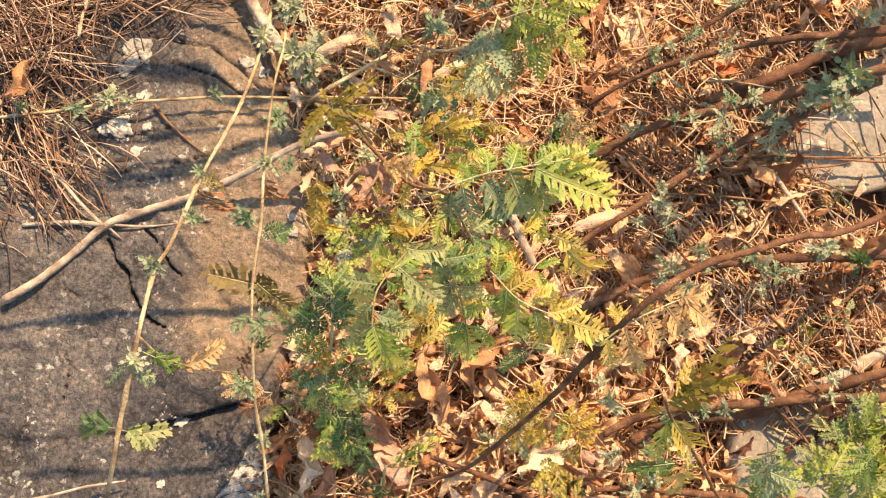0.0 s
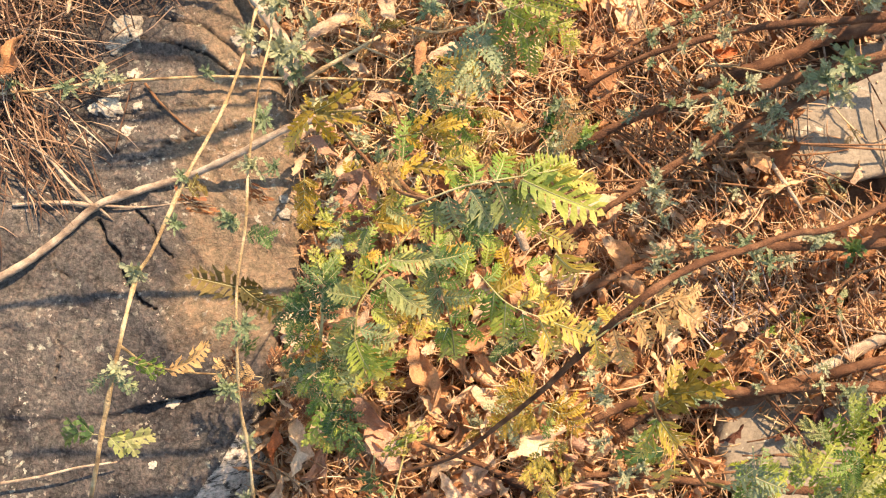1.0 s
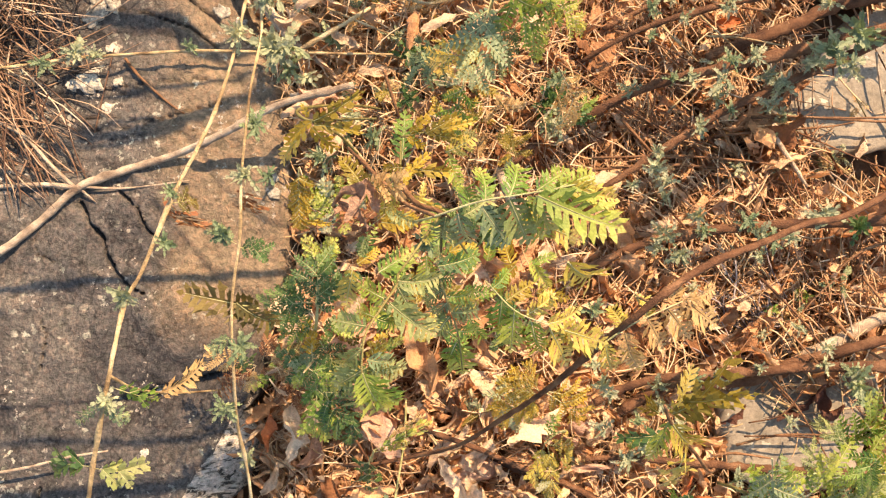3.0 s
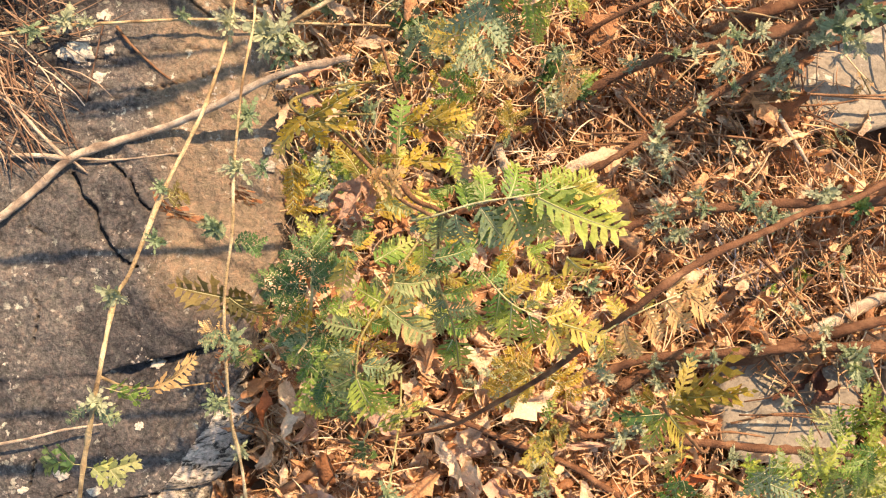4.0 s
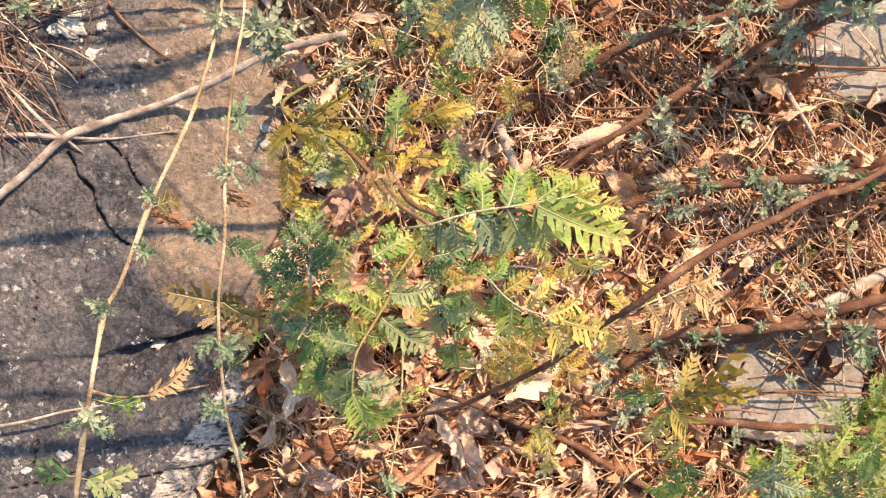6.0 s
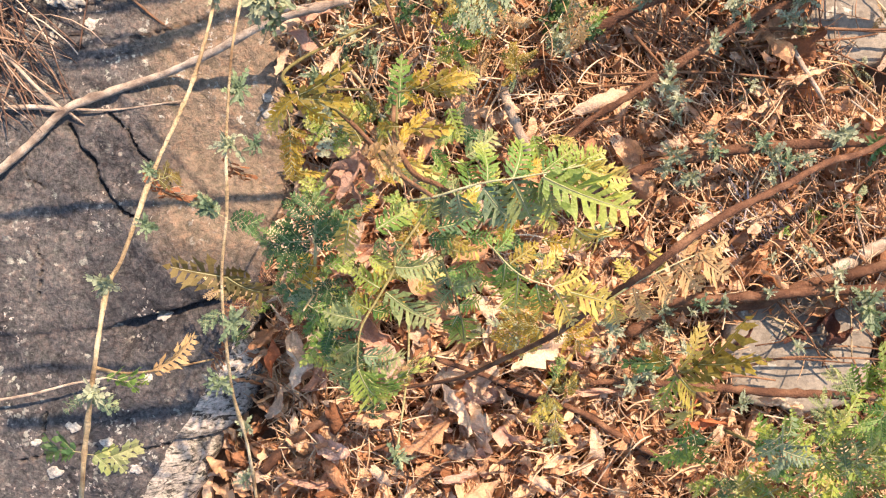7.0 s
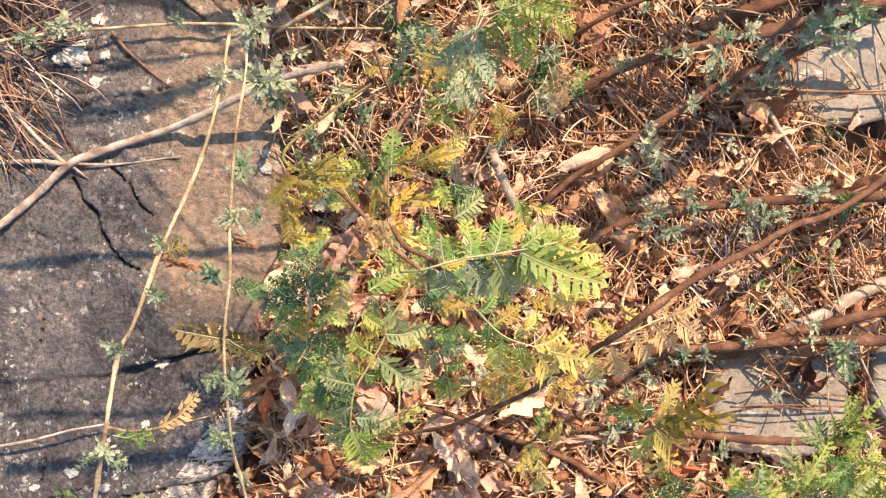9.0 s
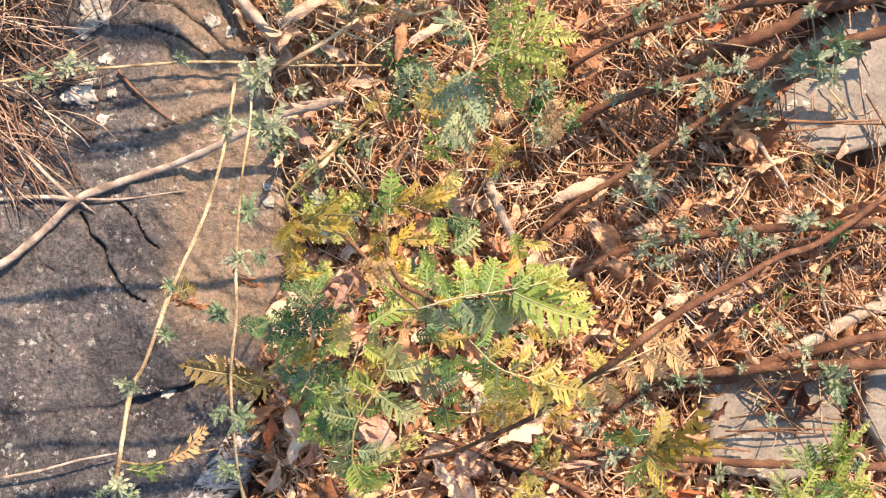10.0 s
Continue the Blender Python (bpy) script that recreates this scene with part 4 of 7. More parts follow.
branch("stick", "thick pale stick at the edge of the slab", [(-0.140, 0.191, -0.026), (-0.131, 0.171, -0.023), (-0.113, 0.145, -0.017), (-0.093, 0.119, -0.013), (-0.080, 0.102, -0.016)], 0.0042, 0.0034, M_STICK)
branch("twig", "thin reddish twig on the rock slab", [(-0.198, 0.102, -0.019), (-0.188, 0.090, -0.016), (-0.170, 0.074, -0.014), (-0.156, 0.065, -0.012), (-0.136, 0.057, -0.011)], 0.0010, 0.0006, M_TWIG, "twig")
branch("twig", "short pale stick propped in the litter", [(0.043, 0.031, 0.026), (0.047, 0.019, 0.034), (0.053, 0.005, 0.039), (0.058, -0.005, 0.037)], 0.0030, 0.0024, M_STICK, "twig")
branch("stick", "pale weathered stick among stones", [(0.225, -0.091, 0.028), (0.233, -0.082, 0.033), (0.252, -0.073, 0.034), (0.279, -0.059, 0.032), (0.314, -0.046, 0.023)], 0.0034, 0.0045, M_STICK)
branch("dark_twig", "dark bark-covered twig in the litter", [(0.029, -0.137, 0.044), (0.045, -0.145, 0.046), (0.064, -0.153, 0.048), (0.087, -0.161, 0.046), (0.108, -0.171, 0.048), (0.126, -0.185, 0.047), (0.152, -0.203, 0.045)], 0.0022, 0.0034, M_SHADE)
branch("dark_twig", "dark upright stub in the litter", [(0.087, -0.156, 0.049), (0.087, -0.171, 0.047), (0.091, -0.196, 0.040)], 0.0016, 0.0026, M_SHADE)
branch("stick", "brown root lying in the litter", [(-0.054, -0.158, 0.043), (-0.064, -0.166, 0.044), (-0.085, -0.182, 0.042), (-0.106, -0.204, 0.037)], 0.0022, 0.0034, M_BROWN)


# ---- wormwood stems ----
BROWN = "red-brown woody stem lying over the litter with grey-green tufts"
def wormwood(label, pts, r0, r1, mat, tufts=(), twigs=(), group="dry wormwood stems", name="wormwood", knots=8):
    """A woody stem with little tufts of leaves at its nodes."""
    p = thing(name, label, "plant stem", group, at=pts[0])
    stem(p, pts, r0, r1, mat, "stem", 8, 9, 0.2, knots=knots)
    for q, a, b in twigs:
        stem(p, q, a, b, mat, "twig", 6, 6, 0.1)
    if label == BROWN:
        line = spline(pts, 6)
        for q in range(5):
            o = line[rnd.randint(6, len(line) - 2)] + Vector((rnd.uniform(-0.006, 0.006), rnd.uniform(-0.006, 0.006), r1 + 0.003))
            tuft(p, o, rnd.uniform(0.010, 0.019), rnd.choice((M_GREY, M_GREY, M_BLUE)), rnd.choice((16, 20)))
    for at, size, m in tufts:
        tuft(p, at, size, m, rnd.choice((16, 20, 24)))
    return p


STRAW = "standing straw-coloured wormwood stem with small grey-green tufts"
a_stem = wormwood(STRAW, [(-0.245, -0.338, 0.048), (-0.159, -0.175, 0.200), (-0.102, -0.077, 0.320), (-0.091, -0.047, 0.338), (-0.084, -0.023, 0.345), (-0.082, -0.006, 0.338), (-0.078, 0.002, 0.336), (-0.071, 0.022, 0.330), (-0.065, 0.036, 0.325), (-0.061, 0.047, 0.320), (-0.058, 0.063, 0.310), (-0.058, 0.083, 0.290)],
                  0.00068, 0.00045, M_TAN,
                  [((-0.082, -0.004, 0.339), 0.011, M_GREY), ((-0.085, -0.032, 0.345), 0.009, M_GREY), ((-0.071, 0.024, 0.332), 0.006, M_BLUE), ((-0.072, 0.010, 0.335), 0.007, M_BLUE), ((-0.056, 0.071, 0.310), 0.012, M_GREY), ((-0.053, 0.086, 0.290), 0.016, M_GREY)], knots=10)
leaf(a_stem, "palm", M_DARK, (-0.093, -0.053, 0.335), (-0.104, -0.052, 0.333), 8, 0.85)
leaf(a_stem, "palm", M_SAGE, (-0.093, -0.053, 0.335), (-0.083, -0.056, 0.333), -10, 0.85)
leaf(a_stem, "sprig", M_BLUE, (-0.088, -0.034, 0.343), (-0.081, -0.038, 0.340), 0, 1.2)
leaf(a_stem, "sprig_b", M_BLUE, (-0.088, -0.034, 0.343), (-0.095, -0.039, 0.340), 0, 1.2)
leaf(a_stem, "comb", M_RUST, (-0.071, 0.020, 0.330), (-0.070, 0.012, 0.310), 20, 1.4)
leaf(a_stem, "comb_b", M_DULL, (-0.071, 0.021, 0.330), (-0.066, 0.021, 0.320), -20, 1.2)
stem(a_stem, [(-0.084, -0.025, 0.345), (-0.082, -0.032, 0.330), (-0.077, -0.038, 0.310), (-0.068, -0.042, 0.290)], 0.0005, 0.0003, M_TAN, "twig", 5, 5)
leaf(a_stem, "blade", M_BEIGE, (-0.080, -0.037, 0.315), (-0.067, -0.032, 0.305), 25, 0.8)
leaf(a_stem, "sprig", M_GREEN, (-0.086, -0.029, 0.340), (-0.076, -0.035, 0.330), 10, 0.8)

b_stem = wormwood(STRAW, [(-0.056, 0.092, 0.278), (-0.053, 0.074, 0.290), (-0.053, 0.053, 0.310), (-0.055, 0.028, 0.314), (-0.056, 0.010, 0.313), (-0.059, -0.010, 0.311), (-0.059, -0.031, 0.310), (-0.060, -0.051, 0.300), (-0.059, -0.070, 0.290), (-0.059, -0.094, 0.280), (-0.061, -0.111, 0.270), (-0.070, -0.180, 0.190), (-0.084, -0.270, 0.048)],
                  0.00034, 0.00058, M_TAN,
                  [((-0.049, 0.068, 0.290), 0.017, M_GREY), ((-0.052, 0.043, 0.310), 0.011, M_BLUE), ((-0.054, 0.029, 0.314), 0.012, M_GREY), ((-0.048, 0.028, 0.310), 0.008, M_BLUE),
                   ((-0.061, 0.011, 0.313), 0.010, M_BLUE), ((-0.056, -0.023, 0.312), 0.011, M_BLUE), ((-0.063, -0.044, 0.305), 0.010, M_BLUE), ((-0.059, -0.065, 0.290), 0.008, M_GREY), ((-0.062, -0.088, 0.280), 0.008, M_GREY), ((-0.050, 0.085, 0.290), 0.016, M_GREY), ((-0.046, 0.069, 0.290), 0.018, M_GREY), ((-0.045, 0.063, 0.285), 0.011, M_BLUE)])
leaf(b_stem, "parsley", M_DARK, (-0.057, 0.007, 0.312), (-0.048, 0.005, 0.312), 5, 1.2)
leaf(b_stem, "parsley_b", M_BLUE, (-0.057, 0.008, 0.312), (-0.065, 0.013, 0.312), 5, 1.0)
leaf(b_stem, "parsley_b", M_BLUE, (-0.059, -0.020, 0.310), (-0.066, -0.025, 0.310), 5, 1.0)
leaf(b_stem, "blade_c", M_DULL, (-0.052, -0.013, 0.303), (-0.072, -0.006, 0.315), 0, 0.85)
leaf(b_stem, "blade", M_DULL, (-0.058, -0.010, 0.310), (-0.047, -0.022, 0.300), 0, 0.8)
leaf(b_stem, "sprig", M_RUST, (-0.055, 0.025, 0.314), (-0.054, 0.016, 0.300), 30, 1.2)
leaf(b_stem, "sprig_b", M_RUST, (-0.058, -0.031, 0.310), (-0.066, -0.041, 0.300), 30, 1.0)
leaf(b_stem, "sprig", M_DARK, (-0.059, -0.027, 0.310), (-0.055, -0.032, 0.300), 0, 1.2)

straw_c = wormwood("pale dry stem lying across the slab with green tufts", [(-0.314, 0.089, -0.012), (-0.295, 0.092, -0.012), (-0.254, 0.097, -0.012), (-0.227, 0.101, -0.012), (-0.186, 0.104, -0.011), (-0.153, 0.106, -0.011), (-0.125, 0.106, -0.010), (-0.087, 0.105, -0.008), (-0.058, 0.107, -0.014)], 0.0011, 0.0009, M_TAN,
                   [((-0.226, 0.104, -0.009), 0.022, M_GREY), ((-0.247, 0.097, -0.009), 0.020, M_BLUE), ((-0.153, 0.109, -0.008), 0.012, M_BLUE), ((-0.283, 0.099, -0.010), 0.018, M_BLUE), ((-0.213, 0.103, -0.009), 0.014, M_GREY)])
straw_d = wormwood("thin dry straw lying on the slab", [(-0.275, -0.160, 0.029), (-0.246, -0.154, 0.031), (-0.222, -0.148, 0.030), (-0.199, -0.145, 0.027)], 0.0010, 0.0006, M_STICK, [], name="dry_straw", group="", knots=2)

wormwood(BROWN, [(0.092, 0.059, 0.013), (0.113, 0.073, 0.017), (0.142, 0.085, 0.026), (0.172, 0.092, 0.035), (0.202, 0.099, 0.039), (0.233, 0.106, 0.043), (0.252, 0.111, 0.048), (0.300, 0.124, 0.062)], 0.0023, 0.0040, M_BROWN,
         [((0.177, 0.096, 0.048), 0.014, M_BLUE), ((0.173, 0.084, 0.045), 0.020, M_GREY), ((0.146, 0.086, 0.034), 0.012, M_BLUE), ((0.231, 0.101, 0.059), 0.028, M_BLUE), ((0.243, 0.092, 0.056), 0.024, M_GREY), ((0.212, 0.082, 0.036), 0.018, M_GREY), ((0.201, 0.088, 0.040), 0.014, M_GREY), ((0.240, 0.109, 0.073), 0.03, M_BLUE), ((0.225, 0.094, 0.055), 0.018, M_GREY)])
wormwood(BROWN, [(0.039, 0.024, 0.015), (0.065, 0.047, 0.016), (0.082, 0.066, 0.011)], 0.0024, 0.0018, M_BROWN, [((0.077, 0.087, 0.022), 0.018, M_BLUE)])
wormwood(BROWN, [(0.075, -0.004, 0.025), (0.095, 0.013, 0.027), (0.118, 0.028, 0.031), (0.140, 0.043, 0.033), (0.174, 0.065, 0.034), (0.205, 0.080, 0.037), (0.236, 0.094, 0.039), (0.271, 0.110, 0.043)], 0.0017, 0.0029, M_BROWN,
         [((0.161, 0.058, 0.041), 0.017, M_GREY), ((0.134, 0.032, 0.043), 0.022, M_GREY), ((0.141, 0.025, 0.042), 0.018, M_GREY), ((0.202, 0.071, 0.043), 0.016, M_GREY), ((0.208, 0.083, 0.041), 0.014, M_GREY)])
wormwood(BROWN, [(0.089, -0.034, 0.028), (0.118, -0.019, 0.031), (0.140, -0.011, 0.034), (0.163, -0.006, 0.038), (0.192, -0.002, 0.040), (0.224, 0, 0.043), (0.265, 0.002, 0.045), (0.312, 0.002, 0.053)], 0.0023, 0.0036, M_BROWN,
         [((0.163, -0.004, 0.045), 0.016, M_BLUE), ((0.151, -0.019, 0.042), 0.020, M_GREY), ((0.205, -0.009, 0.046), 0.020, M_BLUE), ((0.217, -0.008, 0.046), 0.014, M_GREY), ((0.235, 0.005, 0.050), 0.020, M_GREY), ((0.256, 0, 0.051), 0.022, M_DARK), ((0.159, 0.005, 0.048), 0.016, M_GREY), ((0.199, -0.019, 0.043), 0.012, M_GREY)], knots=12)
wormwood(BROWN, [(0.101, -0.110, 0.042), (0.118, -0.101, 0.043), (0.140, -0.094, 0.046), (0.170, -0.091, 0.048), (0.199, -0.088, 0.051), (0.231, -0.085, 0.053), (0.270, -0.084, 0.056), (0.317, -0.083, 0.061)], 0.0023, 0.0033, M_BROWN,
         [((0.171, -0.092, 0.057), 0.013, M_GREY), ((0.249, -0.093, 0.067), 0.024, M_BLUE), ((0.252, -0.086, 0.066), 0.020, M_GREY), ((0.233, -0.072, 0.063), 0.014, M_GREY), ((0.198, -0.086, 0.054), 0.010, M_GREY), ((0.255, -0.100, 0.066), 0.018, M_BLUE)])
wormwood("old dark brown stem under a thinner one", [(0.119, -0.115, 0.040), (0.142, -0.102, 0.039), (0.169, -0.099, 0.041), (0.196, -0.096, 0.042), (0.218, -0.085, 0.045), (0.243, -0.078, 0.048), (0.269, -0.069, 0.054), (0.312, -0.061, 0.053)], 0.0032, 0.0030, M_BROWN)
wormwood(BROWN, [(0.095, -0.142, 0.051), (0.118, -0.140, 0.053), (0.138, -0.141, 0.056), (0.171, -0.143, 0.059), (0.207, -0.145, 0.062), (0.242, -0.145, 0.066), (0.293, -0.145, 0.071)], 0.0015, 0.0029, M_BROWN, [((0.102, -0.118, 0.067), 0.016, M_GREY)])
wormwood(BROWN, [(0.095, 0.099, 0.006), (0.118, 0.112, 0.019), (0.141, 0.121, 0.028), (0.179, 0.131, 0.032), (0.216, 0.137, 0.037), (0.248, 0.138, 0.043), (0.314, 0.144, 0.049)], 0.0014, 0.0025, M_BROWN, [((0.234, 0.131, 0.044), 0.016, M_GREY), ((0.263, 0.147, 0.047), 0.022, M_GREY)])
# the shadow of the stem above, built as a solid dark stem
wormwood("thick dark shadow band on the stones, built as a stem", [(0.173, 0.102, 0.008), (0.198, 0.112, 0.007), (0.227, 0.122, 0.008), (0.256, 0.136, 0.009), (0.292, 0.143, 0.010), (0.354, 0.158, 0.012)], 0.0032, 0.0051, M_BROWN)
wormwood(BROWN, [(0.110, 0.120, 0.001), (0.135, 0.133, 0.006), (0.171, 0.151, 0.010), (0.200, 0.169, 0.012), (0.245, 0.195, 0.008)], 0.0014, 0.0021, M_BROWN)

near = wormwood("slender red-brown stem arching over the litter", [(-0.049, -0.143, 0.060), (-0.035, -0.138, 0.075), (-0.009, -0.130, 0.085), (0.016, -0.114, 0.115), (0.035, -0.086, 0.165), (0.050, -0.061, 0.210), (0.063, -0.039, 0.240), (0.074, -0.022, 0.262), (0.089, -0.010, 0.262), (0.108, -0.002, 0.250), (0.132, 0.003, 0.230), (0.159, 0.009, 0.205), (0.211, 0.018, 0.160), (0.385, 0.078, -0.002)],
                0.0010, 0.0016, M_BROWN, [((0.083, -0.070, 0.160), 0.014, M_GREY), ((0.079, -0.061, 0.160), 0.012, M_GREY), ((0.087, -0.075, 0.160), 0.010, M_GREY)], knots=4)

# unseen dry stems, added beyond the slab; leaning over, they shade the rock
LEANING = "unseen dry wormwood stem leaning over the slab, added for its shadow"


def over(x, y, h):
    """The point h above the rock that shades (x, y)."""
    d = h / math.tan(SUN_EL)
    return (x + d * math.cos(SUN_AZ), y + d * math.sin(SUN_AZ), h - 0.01)


def leaning(shade, h, r, twigs=(), tufts=()):
    """An unseen stem rooted in the litter, leaning towards the slab, added to shade it; shade: where its shadow falls.
    """
    line = [over(x, y, h + 0.02 * i) for i, (x, y) in enumerate(shade[::-1])]
    x, y, z = line[0]
    root = (x + 0.30, y + 0.05, litter(x + 0.30, y + 0.05) - 0.01)
    pts = [root, (x + 0.22, y + 0.035, z * 0.55), (x + 0.10, y + 0.012, z * 0.90)] + line
    wormwood(LEANING, pts, r * 1.5, r, M_BROWN, [(over(x, y, q), n, M_GREY) for x, y, q, n in tufts],
             [([over(x, y, q) for x, y, q in t], r * 0.8, r * 0.4) for t in twigs], group="leaning dry stems", knots=5)


leaning([(-0.300, -0.062), (-0.204, -0.055), (-0.102, -0.047)], 0.24, 0.0022)
leaning([(-0.217, 0.061), (-0.206, 0.055), (-0.160, 0.062), (-0.120, 0.078)], 0.26, 0.0030,
        twigs=[[(-0.150, 0.066, 0.29), (-0.195, 0.066, 0.30), (-0.217, 0.063, 0.30)], [(-0.150, 0.066, 0.29), (-0.175, 0.053, 0.29), (-0.203, 0.047, 0.29), (-0.240, 0.044, 0.29)], [(-0.165, 0.060, 0.30), (-0.230, 0.050, 0.31), (-0.262, 0.042, 0.31)]],
        tufts=[(-0.217, 0.061, 0.30, 0.026), (-0.222, 0.056, 0.30, 0.02)])
leaning([(-0.235, 0.149), (-0.200, 0.148), (-0.157, 0.146), (-0.129, 0.120)], 0.20, 0.0042)
leaning([(-0.260, 0.085), (-0.221, 0.088), (-0.132, 0.094)], 0.22, 0.0012)
leaning([(-0.290, -0.168), (-0.211, -0.170), (-0.145, -0.165)], 0.36, 0.0016)
leaning([(-0.290, -0.211), (-0.224, -0.206), (-0.157, -0.197)], 0.38, 0.0034)

# thin dead twigs across the litter
for pts, r in (
        ([(0.112, 0.074, 0.011), (0.144, 0.059, 0.012), (0.177, 0.041, 0.012), (0.201, 0.021, 0.014), (0.223, -0.001, 0.013)], 0.0010),
        ([(0.120, 0.064, 0.011), (0.146, 0.036, 0.012), (0.169, 0.009, 0.013), (0.195, -0.024, 0.018), (0.214, -0.050, 0.019)], 0.0011),
        ([(0.076, 0.029, 0.007), (0.108, 0.032, 0.012), (0.149, 0.035, 0.012), (0.195, 0.031, 0.013), (0.238, 0.019, 0.014), (0.281, 0.005, 0.013)], 0.0010),
        ([(0.201, 0.065, 0.015), (0.232, 0.065, 0.016), (0.272, 0.063, 0.017), (0.304, 0.062, 0.012)], 0.0011),
        ([(0.180, 0.053, 0.010), (0.217, 0.057, 0.013), (0.247, 0.059, 0.015), (0.265, 0.062, 0.017)], 0.0009),
        ([(0.230, 0.056, 0.015), (0.252, 0.047, 0.015), (0.276, 0.037, 0.016), (0.303, 0.030, 0.014)], 0.0007),
        ([(0.176, 0.069, 0.013), (0.190, 0.046, 0.014), (0.207, 0.016, 0.017), (0.219, -0.001, 0.017)], 0.0009),
        ([(0.204, -0.034, 0.032), (0.224, -0.054, 0.036), (0.239, -0.073, 0.041), (0.254, -0.093, 0.043), (0.272, -0.118, 0.040)], 0.0009),
        ([(0.214, -0.058, 0.034), (0.224, -0.074, 0.039), (0.234, -0.094, 0.041), (0.245, -0.110, 0.040)], 0.0008),
        ([(0.285, -0.011, 0.030), (0.264, -0.018, 0.033), (0.250, -0.033, 0.029), (0.247, -0.045, 0.023)], 0.0009),
        ([(0.247, -0.056, 0.035), (0.260, -0.071, 0.040), (0.276, -0.082, 0.042), (0.306, -0.099, 0.038)], 0.0012),
        ([(0.304, 0.016, 0.016), (0.253, 0.001, 0.037), (0.230, 0.007, 0.026)], 0.0008),
        ([(0.140, 0.020, 0.015), (0.160, -0.003, 0.017), (0.187, -0.033, 0.021), (0.196, -0.038, 0.018)], 0.0009),
        ([(0.156, 0.128, -0.007), (0.164, 0.114, 0), (0.178, 0.094, 0.001)], 0.0009),
        ([(0.130, 0.166, -0.004), (0.136, 0.142, 0.002), (0.150, 0.119, 0.004), (0.177, 0.095, 0.001)], 0.0011),
        ([(0.164, 0.138, 0.002), (0.180, 0.123, 0.005), (0.195, 0.110, 0.003), (0.211, 0.097, 0)], 0.0010),
        ([(0.196, 0.112, 0.001), (0.221, 0.108, 0.004), (0.244, 0.105, 0.001)], 0.0010),
        ([(0.189, -0.136, 0.042), (0.214, -0.128, 0.048), (0.248, -0.128, 0.049), (0.278, -0.131, 0.044)], 0.0009),
        ([(0.173, -0.141, 0.047), (0.187, -0.139, 0.049), (0.209, -0.143, 0.046)], 0.0009),
        ([(-0.045, -0.131, 0.041), (-0.030, -0.156, 0.045), (-0.022, -0.184, 0.050), (-0.020, -0.212, 0.045)], 0.0009),
        ([(-0.002, -0.126, 0.041), (0.012, -0.145, 0.043), (0.018, -0.162, 0.040)], 0.0007),
        ([(0.099, -0.127, 0.040), (0.105, -0.154, 0.045), (0.114, -0.189, 0.047), (0.121, -0.207, 0.046)], 0.0016),
        ([(0.011, -0.157, 0.041), (0.035, -0.156, 0.045), (0.063, -0.157, 0.040)], 0.0010),
        ([(-0.109, -0.139, 0.040), (-0.092, -0.144, 0.044), (-0.078, -0.158, 0.040)], 0.0007),
        ([(-0.048, 0.048, 0.050), (-0.036, 0.032, 0.043), (-0.024, 0.005, 0.028), (-0.017, -0.020, 0.015)], 0.0010),
        ([(-0.027, 0.090, 0.034), (-0.020, 0.068, 0.028), (-0.013, 0.049, 0.003)], 0.0012)):
    branch("twig", "thin brown dead twig lying over the litter", pts, r, r * 0.6, rnd.choice((M_TWIG, M_TWIG, M_BROWN, M_TAN)), "twig", knots=2, sides=6)


for pts, r, m in (
        ([(-0.088, 0.100, 0.010), (-0.066, 0.111, 0.019), (-0.048, 0.122, 0.018), (-0.034, 0.133, 0.007)], 0.0016, M_TAN),
        ([(-0.096, 0.103, 0.010), (-0.064, 0.102, 0.015), (-0.022, 0.102, 0.012)], 0.0010, M_TAN),
        ([(-0.087, 0.077, 0.004), (-0.064, 0.080, 0.014), (-0.043, 0.082, 0.005)], 0.0014, M_STICK),
        ([(-0.064, 0.131, 0.006), (-0.035, 0.118, 0.015), (-0.008, 0.110, 0.001)], 0.0009, M_TAN),
        ([(-0.018, 0.138, 0.006), (0, 0.133, 0.014), (0.021, 0.139, 0.007)], 0.0012, M_TAN),
        ([(0.139, 0.125, 0.013), (0.152, 0.112, 0.016), (0.168, 0.100, 0.008)], 0.0007, M_TAN),
        ([(0.167, 0.128, 0.013), (0.180, 0.115, 0.016), (0.199, 0.101, 0.009)], 0.0008, M_TAN),
        ([(0.172, 0.115, 0.012), (0.194, 0.113, 0.017), (0.222, 0.109, 0.012)], 0.0008, M_TAN),
        ([(0.102, 0.039, 0.016), (0.163, 0.040, 0.024), (0.231, 0.034, 0.021)], 0.0008, M_TWIG),
        ([(0.214, 0.066, 0.015), (0.250, 0.064, 0.026), (0.290, 0.065, 0.023)], 0.0009, M_TWIG),
        ([(0.216, 0.052, 0.017), (0.223, 0.038, 0.024), (0.236, 0.022, 0.019)], 0.0017, M_STICK),
        ([(0.081, 0.099, 0.006), (0.113, 0.077, 0.016), (0.152, 0.052, 0.012)], 0.0008, M_TWIG),
        ([(0.195, -0.121, 0.046), (0.213, -0.114, 0.052), (0.230, -0.097, 0.047)], 0.0005, M_BROWN),
        ([(0.192, -0.129, 0.047), (0.220, -0.127, 0.054), (0.253, -0.131, 0.050)], 0.0006, M_BROWN),
        ([(0.219, -0.067, 0.048), (0.238, -0.089, 0.056), (0.264, -0.116, 0.051)], 0.0006, M_TWIG),
        ([(0.267, -0.033, 0.033), (0.277, -0.049, 0.042), (0.293, -0.066, 0.040)], 0.0008, M_TWIG)):
    branch("twig", "thin dry twig lying over the litter", pts, r, r * 0.7, m, "twig", knots=2, sides=6)


